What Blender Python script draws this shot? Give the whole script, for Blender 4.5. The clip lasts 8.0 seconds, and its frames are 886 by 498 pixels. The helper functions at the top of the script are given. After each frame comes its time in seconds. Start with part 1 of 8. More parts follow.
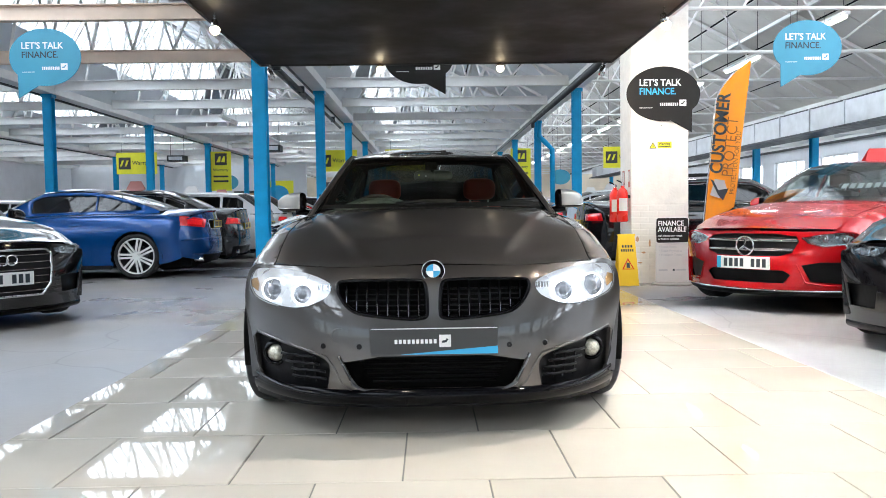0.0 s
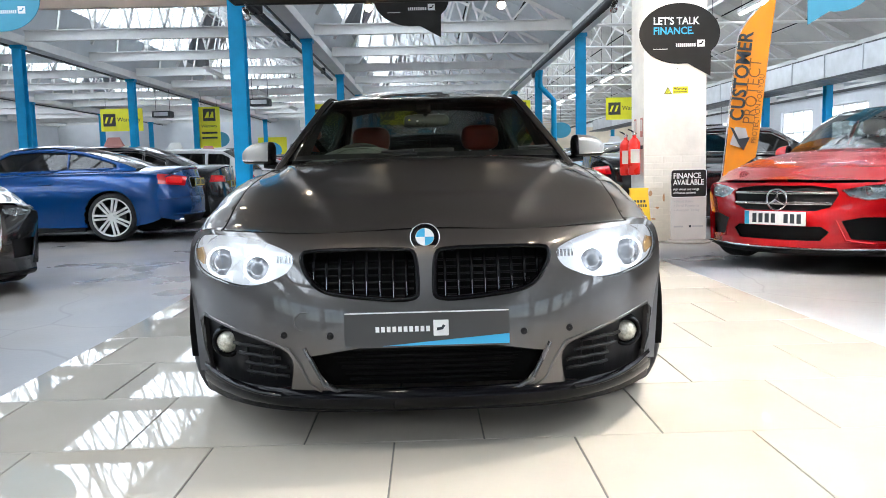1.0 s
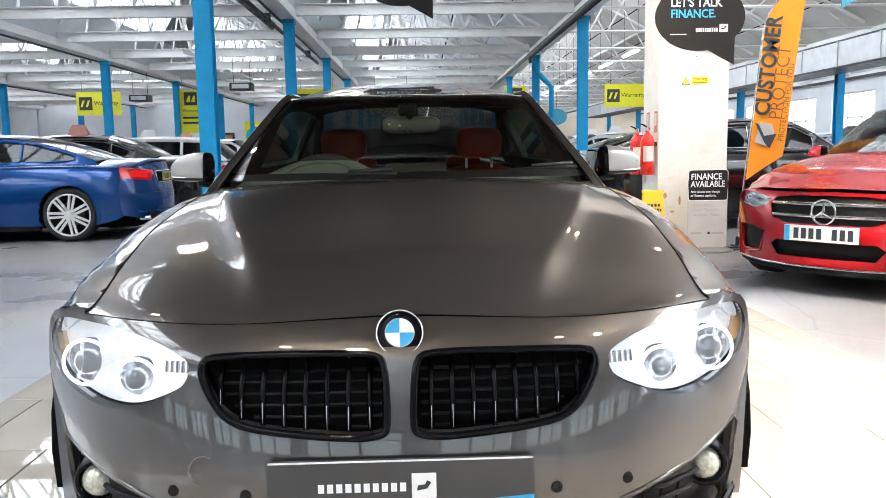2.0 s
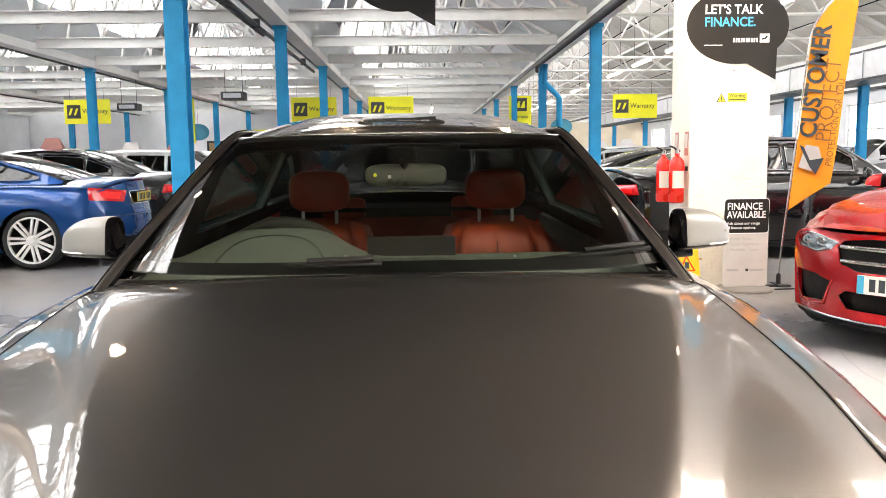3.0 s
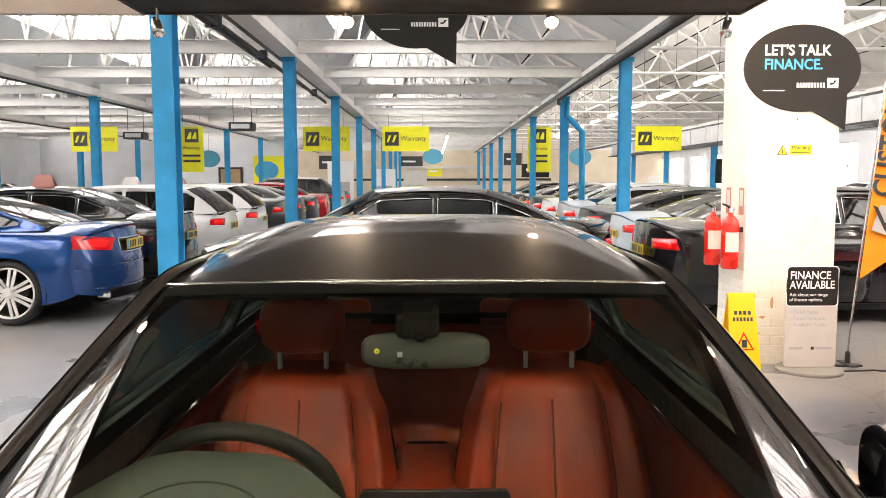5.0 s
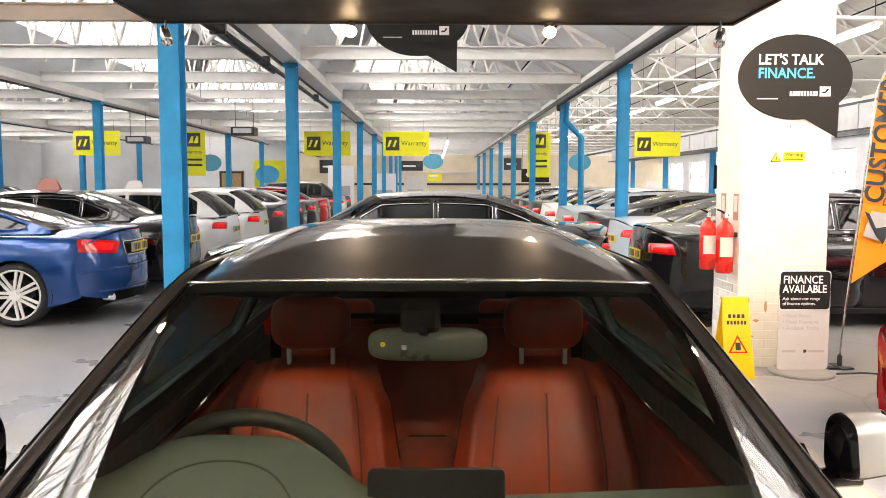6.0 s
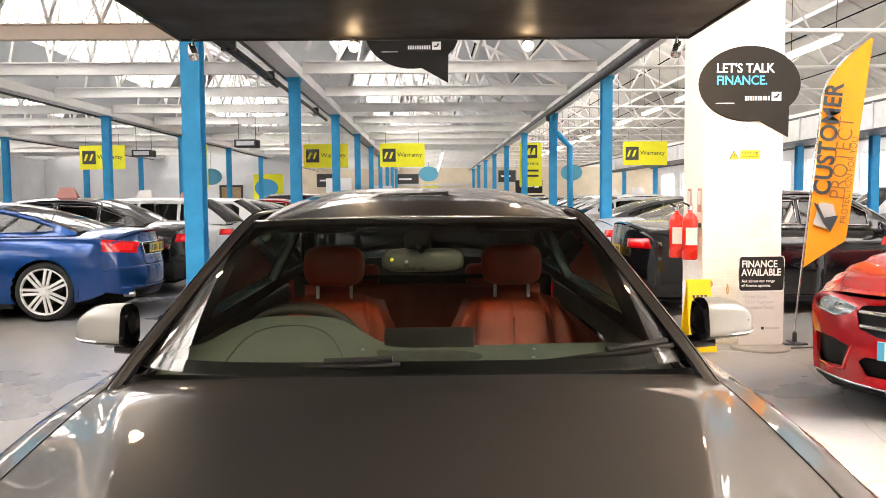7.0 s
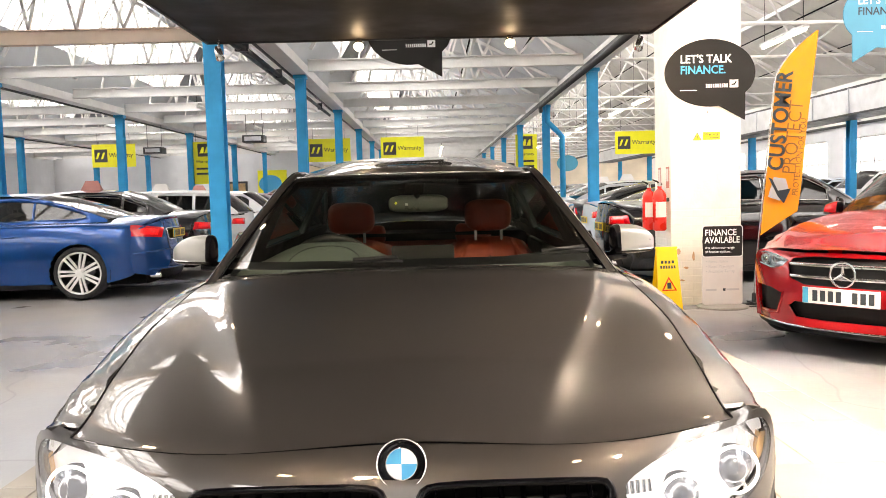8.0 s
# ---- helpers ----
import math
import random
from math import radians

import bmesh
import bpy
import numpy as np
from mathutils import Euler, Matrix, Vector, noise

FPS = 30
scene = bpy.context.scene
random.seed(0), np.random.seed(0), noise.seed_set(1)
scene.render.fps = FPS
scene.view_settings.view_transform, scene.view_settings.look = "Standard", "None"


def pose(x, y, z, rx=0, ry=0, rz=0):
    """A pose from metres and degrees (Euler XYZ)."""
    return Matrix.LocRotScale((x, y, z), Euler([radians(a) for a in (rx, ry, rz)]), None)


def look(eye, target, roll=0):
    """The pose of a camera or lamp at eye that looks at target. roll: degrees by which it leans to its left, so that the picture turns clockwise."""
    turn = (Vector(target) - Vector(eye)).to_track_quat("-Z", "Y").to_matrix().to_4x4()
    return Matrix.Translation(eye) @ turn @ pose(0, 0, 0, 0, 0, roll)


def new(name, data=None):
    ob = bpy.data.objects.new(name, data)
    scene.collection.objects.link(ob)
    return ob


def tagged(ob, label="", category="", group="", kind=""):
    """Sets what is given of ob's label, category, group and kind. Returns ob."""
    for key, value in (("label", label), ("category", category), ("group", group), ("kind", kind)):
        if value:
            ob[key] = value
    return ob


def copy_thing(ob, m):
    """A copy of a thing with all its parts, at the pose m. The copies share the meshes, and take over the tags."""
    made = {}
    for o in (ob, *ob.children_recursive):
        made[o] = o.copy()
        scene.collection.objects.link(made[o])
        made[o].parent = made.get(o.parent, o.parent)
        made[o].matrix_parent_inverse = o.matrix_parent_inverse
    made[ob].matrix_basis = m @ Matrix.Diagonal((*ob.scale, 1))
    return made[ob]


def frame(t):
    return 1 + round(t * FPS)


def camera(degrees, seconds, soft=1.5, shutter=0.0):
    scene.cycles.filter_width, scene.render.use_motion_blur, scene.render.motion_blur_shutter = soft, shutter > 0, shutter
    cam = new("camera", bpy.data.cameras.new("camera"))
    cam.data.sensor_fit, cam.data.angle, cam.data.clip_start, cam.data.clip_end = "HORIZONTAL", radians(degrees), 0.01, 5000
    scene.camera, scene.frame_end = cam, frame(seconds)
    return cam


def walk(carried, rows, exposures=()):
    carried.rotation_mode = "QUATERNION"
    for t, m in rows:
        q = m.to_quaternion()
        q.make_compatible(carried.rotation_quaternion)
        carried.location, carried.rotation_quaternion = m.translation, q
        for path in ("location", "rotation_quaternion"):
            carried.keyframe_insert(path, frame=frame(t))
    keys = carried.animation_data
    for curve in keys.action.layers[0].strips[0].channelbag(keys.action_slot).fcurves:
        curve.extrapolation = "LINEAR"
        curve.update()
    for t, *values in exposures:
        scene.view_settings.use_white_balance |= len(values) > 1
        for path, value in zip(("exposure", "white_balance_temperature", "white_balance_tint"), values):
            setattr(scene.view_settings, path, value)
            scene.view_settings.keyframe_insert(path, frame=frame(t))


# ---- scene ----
from mathutils import geometry

cam = camera(59.0, 8.0, soft=0.9)
PATH = [
    (0, (-0.015, 0.063, 0.936), (0.02, 2.06, 0.84), -0.8),
    (0.5, (-0.004, 0.392, 0.912), (0.03, 2.387, 0.767), -1.5),
    (1, (0.011, 0.806, 0.91), (0.048, 2.795, 0.703), -1.4),
    (1.2, (0.012, 0.984, 0.931), (0.051, 2.969, 0.692), -1.4),
    (2.5, (0.062, 2.279, 1.135), (0.126, 4.263, 0.886), -0.8),
    (3, (0.061, 2.75, 1.222), (0.117, 4.736, 0.989), -0.7),
    (3.5, (0.034, 3.162, 1.319), (0.093, 5.151, 1.116), -0.2),
    (4, (0.052, 3.475, 1.405), (0.094, 5.466, 1.231), -0.1),
    (4.5, (0.038, 3.669, 1.484), (0.065, 5.662, 1.308), -0.2),
    (6, (0.03, 3.536, 1.501), (0.054, 5.529, 1.337), 0.1),
    (6.5, (0.014, 3.188, 1.434), (0.047, 5.184, 1.308), 0.1),
    (7, (0.04, 2.79, 1.351), (0.073, 4.786, 1.224), -0.5),
    (7.5, (0.053, 2.348, 1.269), (0.092, 4.343, 1.134), -1.1),
    (8, (0.07, 1.875, 1.201), (0.098, 3.87, 1.063), -1.5),
]
walk(cam, [(t, look(eye, target, roll)) for t, eye, target, roll in PATH],
     exposures=[(0.0, 0.18, 6450, 12), (1.2, 0.22, 6450, 12), (2.5, 0.56, 7100, 15), (3.5, 0.74, 8100, 19),
                (6.0, 0.72, 8300, 20), (7.5, 0.72, 8400, 20), (8.0, 0.66, 8300, 20)])

# ---- world, sun and sky light ----
world = bpy.data.worlds.new("sky")
scene.world = world
world.use_nodes = True
wn = world.node_tree
sky = wn.nodes.new("ShaderNodeTexSky")
sky.sky_type, sky.sun_disc = "NISHITA", False
sky.sun_elevation, sky.sun_rotation = radians(40), radians(80)
wn.links.new(sky.outputs[0], wn.nodes["Background"].inputs[0])
wn.nodes["Background"].inputs[1].default_value = 0.15

sun_data = bpy.data.lights.new("sun", "SUN")
sun_data.energy, sun_data.angle, sun_data.color = 0.8, radians(12), (1.0, 0.96, 0.9)
new("sun", sun_data).matrix_world = look((30, -6, 28), (0, 0, 0))


def area_lamp(name, m, sx, sy, watts, colour=(1, 1, 1)):
    d = bpy.data.lights.new(name, "AREA")
    d.shape, d.size, d.size_y, d.energy, d.color = "RECTANGLE", sx, sy, watts, colour
    ob = new(name, d)
    ob.matrix_world = m
    return ob


def spot_lamp(name, eye, target, watts, cone, colour=(1.0, 0.86, 0.68), size=0.03, blend=0.6):
    d = bpy.data.lights.new(name, "SPOT")
    d.energy, d.spot_size, d.spot_blend, d.color, d.shadow_soft_size = watts, radians(cone), blend, colour, size
    ob = new(name, d)
    ob.matrix_world = look(eye, target)
    return ob


# plan of the hall, in metres
ROWS_X = (-18.0, -12.75, -7.45, -2.14, 2.95, 9.8, 15.5)   # valleys of the saw-tooth roof
Y0, Y1, VALLEY = -9.0, 57.0, 3.5
BAY = 5.55
POST_Y = [10.15 + BAY * k for k in range(-3, 9)]
STEEP, SHALLOW = 1.7, 0.52


def ridge(k):
    a, b = ROWS_X[k], ROWS_X[k + 1]
    h = (b - a) / (1 / STEEP + 1 / SHALLOW)
    return a + h / STEEP, VALLEY + h


# the daylight that comes in through the glazed slopes
SKY_WATTS = 20.5          # per square metre of glazing
for k in range(len(ROWS_X) - 1):
    a = ROWS_X[k]
    rx, rz = ridge(k)
    size = math.hypot(rx - a, rz - VALLEY)
    mid = Vector(((rx + a) / 2, (Y0 + Y1) / 2, (rz + VALLEY) / 2)) + 0.35 * Vector((-STEEP, 0, 1)).normalized()
    area_lamp("sky_light", look(mid, mid + Vector((STEEP, 0, -1))), Y1 - Y0 - 1, size, SKY_WATTS * size * (Y1 - Y0), (0.84, 0.93, 1.0))

# glazed fields in the shallow slopes on both sides of the display
# (unseen, added for daylight and bright reflections on the car)
FIELD_Y, FIELD_S, FIELD_BAYS = (0.0, 8.4), (0.15, 0.85), (2, 4)
for k in FIELD_BAYS:
    rx, rz = ridge(k)
    b = ROWS_X[k + 1]
    mid = Vector((rx, sum(FIELD_Y) / 2, rz)) + sum(FIELD_S) / 2 * Vector((b - rx, 0, VALLEY - rz)) + 0.3 * Vector((SHALLOW, 0, 1)).normalized()
    wide = (FIELD_S[1] - FIELD_S[0]) * math.hypot(b - rx, rz - VALLEY)
    area_lamp("field_light", look(mid, mid - Vector((SHALLOW, 0, 1))), FIELD_Y[1] - FIELD_Y[0], wide, SKY_WATTS * 1.0 * (FIELD_Y[1] - FIELD_Y[0]) * wide, (0.86, 0.94, 1.0))

# fill light through an unseen glazed shop front, added behind the display
area_lamp("front_light", look((-1.2, Y0 - 0.45, 1.75), (-1.2, 0, 1.75)), 33.0, 2.4, 3 * 33 * 2.4, (0.93, 0.96, 1.0))

# and of the side windows
area_lamp("side_light", look((ROWS_X[-1] + 0.5, 24, 2.0), (0, 24, 2.0)), 62.0, 1.8, 10 * 62 * 1.8, (0.93, 0.96, 1.0))

# the tracks of small spots on the black canopy
CAN = (-1.86, 2.06, 2.3, 8.95, 2.6)    # x0, x1, y0, y1, underside
SPOTS = [((-0.53, 8.93, 2.565), (-0.5, 7.0, 0.0), 9), ((0.81, 8.93, 2.565), (0.81, 7.0, 0.0), 9),
         ((-1.76, 6.65, 2.5), (-1.5, 5.5, 0.0), 12), ((1.96, 6.6, 2.5), (2.5, 6.2, 0.0), 480),
         ((1.96, 4.2, 2.5), (1.7, 3.5, 0.0), 500), ((-1.76, 4.2, 2.5), (-1.2, 3.4, 0.0), 14),
         # the front row is unseen; its last two are added to brighten the tiles
         ((-0.56, 2.75, 2.5), (-0.40, 5.65, 0.84), 165), ((0.8, 2.75, 2.5), (0.42, 5.65, 0.84), 175), ((-0.2, 2.75, 2.5), (-0.3, 2.3, 0.0), 26), ((1.2, 2.75, 2.5), (1.2, 2.6, 0.0), 60)]
for eye, target, watts in SPOTS:
    spot_lamp("spot_light", Vector(eye) + 0.125 * (Vector(target) - Vector(eye)).normalized(), target, watts, 36 if target[2] > 0.1 else 66 if target[0] > 2.2 else 112 if watts > 300 else 80, (1.0, 0.94, 0.86) if watts > 300 else (1.0, 0.86, 0.68))
# extra spot without a fitting, added to brighten the pillar
spot_lamp("spot_light", (2.0, 8.7, 2.42), (2.9, 10.0, 1.75), 125, 118)

# ---- materials ----
def mat(name, colour, rough=0.5, metal=0.0, coat=0.0, var=0.12, scale=6.0, bump=0.0, bump_scale=60.0, spec=0.5, rvar=0.08, emit=None, power=0.0, dirt=0.0):
    m = bpy.data.materials.new(name)
    m.use_nodes = True
    nt = m.node_tree
    b = nt.nodes["Principled BSDF"]
    b.inputs["Metallic"].default_value, b.inputs["Coat Weight"].default_value = metal, coat
    b.inputs["Coat Roughness"].default_value = 0.03
    b.inputs["Specular IOR Level"].default_value = spec
    tc = nt.nodes.new("ShaderNodeTexCoord")
    n1 = nt.nodes.new("ShaderNodeTexNoise")
    n1.inputs["Scale"].default_value, n1.inputs["Detail"].default_value = scale, 6
    nt.links.new(tc.outputs["Object"], n1.inputs["Vector"])
    oi = nt.nodes.new("ShaderNodeObjectInfo")
    ramp = nt.nodes.new("ShaderNodeMapRange")
    ramp.inputs["From Min"].default_value, ramp.inputs["From Max"].default_value = 0.3, 0.7
    ramp.inputs["To Min"].default_value, ramp.inputs["To Max"].default_value = 1 - var, 1 + var
    nt.links.new(n1.outputs["Fac"], ramp.inputs["Value"])
    mul = nt.nodes.new("ShaderNodeVectorMath")
    mul.operation = "SCALE"
    mul.inputs[0].default_value = colour[:3]
    nt.links.new(ramp.outputs[0], mul.inputs["Scale"])
    out = mul.outputs[0]
    if dirt > 0:
        n3 = nt.nodes.new("ShaderNodeTexNoise")
        n3.inputs["Scale"].default_value, n3.inputs["Detail"].default_value, n3.inputs["Roughness"].default_value = scale * 0.23, 8, 0.7
        nt.links.new(tc.outputs["Object"], n3.inputs["Vector"])
        r3 = nt.nodes.new("ShaderNodeMapRange")
        r3.inputs["From Min"].default_value, r3.inputs["From Max"].default_value = 0.5, 0.72
        r3.inputs["To Min"].default_value, r3.inputs["To Max"].default_value = 1.0, 1 - dirt
        nt.links.new(n3.outputs["Fac"], r3.inputs["Value"])
        m2 = nt.nodes.new("ShaderNodeVectorMath")
        m2.operation = "SCALE"
        nt.links.new(out, m2.inputs[0])
        nt.links.new(r3.outputs[0], m2.inputs["Scale"])
        out = m2.outputs[0]
    nt.links.new(out, b.inputs["Base Color"])
    rr = nt.nodes.new("ShaderNodeMapRange")
    rr.inputs["From Min"].default_value, rr.inputs["From Max"].default_value = 0.3, 0.7
    rr.inputs["To Min"].default_value, rr.inputs["To Max"].default_value = max(0.01, rough * (1 - rvar * 3)), min(1, rough * (1 + rvar * 3))
    nt.links.new(n1.outputs["Fac"], rr.inputs["Value"])
    nt.links.new(rr.outputs[0], b.inputs["Roughness"])
    if bump > 0:
        n2 = nt.nodes.new("ShaderNodeTexNoise")
        n2.inputs["Scale"].default_value, n2.inputs["Detail"].default_value = bump_scale, 4
        nt.links.new(tc.outputs["Object"], n2.inputs["Vector"])
        bp = nt.nodes.new("ShaderNodeBump")
        bp.inputs["Strength"].default_value, bp.inputs["Distance"].default_value = bump, 0.01
        nt.links.new(n2.outputs["Fac"], bp.inputs["Height"])
        nt.links.new(bp.outputs[0], b.inputs["Normal"])
    if emit:
        b.inputs["Emission Color"].default_value = (*emit, 1)
        b.inputs["Emission Strength"].default_value = power
    return m


def paint(name, colour, metal=0.5, rough=0.32, coat=0.6, coat_ior=1.5):
    """Car paint: flakes under a clear coat."""
    m = mat(name, colour, rough, metal, coat, 0.0, 9.0, rvar=0.0, spec=0.35)
    nt = m.node_tree
    b = nt.nodes["Principled BSDF"]
    b.inputs["Coat IOR"].default_value = coat_ior
    tc = nt.nodes.new("ShaderNodeTexCoord")
    v = nt.nodes.new("ShaderNodeTexVoronoi")
    v.inputs["Scale"].default_value = 900
    nt.links.new(tc.outputs["Object"], v.inputs["Vector"])
    bp = nt.nodes.new("ShaderNodeBump")
    bp.inputs["Strength"].default_value, bp.inputs["Distance"].default_value = 0.06, 0.001
    nt.links.new(v.outputs["Distance"], bp.inputs["Height"])
    nt.links.new(bp.outputs[0], b.inputs["Normal"])
    return m


def pane_mat(name, tint, gloss_rough=0.02, ior=1.45, milky=0.0):
    """Thin glass: a tinted see-through sheet with a Fresnel gloss, clear or clouded."""
    m = bpy.data.materials.new(name)
    m.use_nodes = True
    nt = m.node_tree
    nt.nodes.remove(nt.nodes["Principled BSDF"])
    tr, gl, mix = nt.nodes.new("ShaderNodeBsdfTransparent"), nt.nodes.new("ShaderNodeBsdfGlossy"), nt.nodes.new("ShaderNodeMixShader")
    lw, pw, fr = nt.nodes.new("ShaderNodeLayerWeight"), nt.nodes.new("ShaderNodeMath"), nt.nodes.new("ShaderNodeMapRange")
    lw.inputs["Blend"].default_value = 0.5
    pw.operation, pw.inputs[1].default_value = "POWER", 4.6
    nt.links.new(lw.outputs["Facing"], pw.inputs[0])
    nt.links.new(pw.outputs[0], fr.inputs["Value"])
    fr.inputs["To Min"].default_value = 1.6 * ((ior - 1) / (ior + 1)) ** 2
    tr.inputs[0].default_value = (*tint, 1)
    gl.inputs["Roughness"].default_value = gloss_rough
    nt.links.new(fr.outputs[0], mix.inputs[0])
    body = tr.outputs[0]
    if milky > 0:
        tc, nz = nt.nodes.new("ShaderNodeTexCoord"), nt.nodes.new("ShaderNodeTexNoise")
        nz.inputs["Scale"].default_value, nz.inputs["Detail"].default_value = 1.6, 5
        nt.links.new(tc.outputs["Object"], nz.inputs["Vector"])
        rg = nt.nodes.new("ShaderNodeMapRange")
        rg.inputs["From Min"].default_value, rg.inputs["From Max"].default_value = 0.3, 0.7
        rg.inputs["To Min"].default_value, rg.inputs["To Max"].default_value = milky * 0.6, milky * 1.4
        nt.links.new(nz.outputs["Fac"], rg.inputs["Value"])
        tl, mk = nt.nodes.new("ShaderNodeBsdfTranslucent"), nt.nodes.new("ShaderNodeMixShader")
        tl.inputs[0].default_value = (0.85, 0.87, 0.88, 1)
        nt.links.new(rg.outputs[0], mk.inputs[0])
        nt.links.new(body, mk.inputs[1])
        nt.links.new(tl.outputs[0], mk.inputs[2])
        body = mk.outputs[0]
    nt.links.new(body, mix.inputs[1])
    nt.links.new(gl.outputs[0], mix.inputs[2])
    nt.links.new(mix.outputs[0], nt.nodes["Material Output"].inputs[0])
    return m


def tile_mat():
    m = mat("glazed_tile", (0.41, 0.375, 0.325), 0.025, 0, 0, 0.05, 2.2, 0.0, rvar=0.12, spec=0.5)
    nt = m.node_tree
    b = nt.nodes["Principled BSDF"]
    src = b.inputs["Base Color"].links[0].from_socket
    oi = nt.nodes.new("ShaderNodeObjectInfo")
    r = nt.nodes.new("ShaderNodeMapRange")
    r.inputs["To Min"].default_value, r.inputs["To Max"].default_value = 0.94, 1.04
    nt.links.new(oi.outputs["Random"], r.inputs["Value"])
    v = nt.nodes.new("ShaderNodeVectorMath")
    v.operation = "SCALE"
    nt.links.new(src, v.inputs[0])
    nt.links.new(r.outputs[0], v.inputs["Scale"])
    nt.links.new(v.outputs[0], b.inputs["Base Color"])
    return m


def concrete_mat():
    m = mat("floor_paint", (0.265, 0.27, 0.285), 0.34, 0, 0, 0.14, 0.6, 0.12, 25, rvar=0.15, dirt=0.22)
    nt = m.node_tree
    b = nt.nodes["Principled BSDF"]
    src = b.inputs["Base Color"].links[0].from_socket
    tc = nt.nodes.new("ShaderNodeTexCoord")
    # hairline cracks
    nz = nt.nodes.new("ShaderNodeTexNoise")
    nz.inputs["Scale"].default_value = 0.9
    nt.links.new(tc.outputs["Object"], nz.inputs["Vector"])
    mixv = nt.nodes.new("ShaderNodeMix")
    mixv.data_type = "VECTOR"
    mixv.inputs[0].default_value = 0.35
    nt.links.new(tc.outputs["Object"], mixv.inputs[4])
    nt.links.new(nz.outputs["Color"], mixv.inputs[5])
    vo = nt.nodes.new("ShaderNodeTexVoronoi")
    vo.feature = "DISTANCE_TO_EDGE"
    vo.inputs["Scale"].default_value = 0.42
    nt.links.new(mixv.outputs[1], vo.inputs["Vector"])
    r = nt.nodes.new("ShaderNodeMapRange")
    r.inputs["From Max"].default_value = 0.0035
    r.inputs["To Min"].default_value, r.inputs["To Max"].default_value = 0.72, 1.0
    nt.links.new(vo.outputs["Distance"], r.inputs["Value"])
    v = nt.nodes.new("ShaderNodeVectorMath")
    v.operation = "SCALE"
    nt.links.new(src, v.inputs[0])
    nt.links.new(r.outputs[0], v.inputs["Scale"])
    # worn brownish patches
    n4 = nt.nodes.new("ShaderNodeTexNoise")
    n4.inputs["Scale"].default_value, n4.inputs["Detail"].default_value = 0.35, 9
    nt.links.new(tc.outputs["Object"], n4.inputs["Vector"])
    r4 = nt.nodes.new("ShaderNodeMapRange")
    r4.inputs["From Min"].default_value, r4.inputs["From Max"].default_value = 0.42, 0.62
    nt.links.new(n4.outputs["Fac"], r4.inputs["Value"])
    mx = nt.nodes.new("ShaderNodeMix")
    mx.data_type, mx.blend_type = "RGBA", "MULTIPLY"
    nt.links.new(r4.outputs[0], mx.inputs[0])
    nt.links.new(v.outputs[0], mx.inputs[6])
    mx.inputs[7].default_value = (1.0, 0.88, 0.74, 1)
    n5 = nt.nodes.new("ShaderNodeTexNoise")
    n5.inputs["Scale"].default_value, n5.inputs["Detail"].default_value = 0.55, 9
    mp = nt.nodes.new("ShaderNodeMapping")
    mp.inputs["Location"].default_value = (7.3, 2.1, 0)
    nt.links.new(tc.outputs["Object"], mp.inputs["Vector"])
    nt.links.new(mp.outputs[0], n5.inputs["Vector"])
    r5 = nt.nodes.new("ShaderNodeMapRange")
    r5.inputs["From Min"].default_value, r5.inputs["From Max"].default_value = 0.50, 0.60
    nt.links.new(n5.outputs["Fac"], r5.inputs["Value"])
    my = nt.nodes.new("ShaderNodeMix")
    my.data_type, my.blend_type = "RGBA", "MULTIPLY"
    nt.links.new(r5.outputs[0], my.inputs[0])
    nt.links.new(mx.outputs[2], my.inputs[6])
    my.inputs[7].default_value = (0.87, 0.90, 0.95, 1)
    nt.links.new(my.outputs[2], b.inputs["Base Color"])
    return m


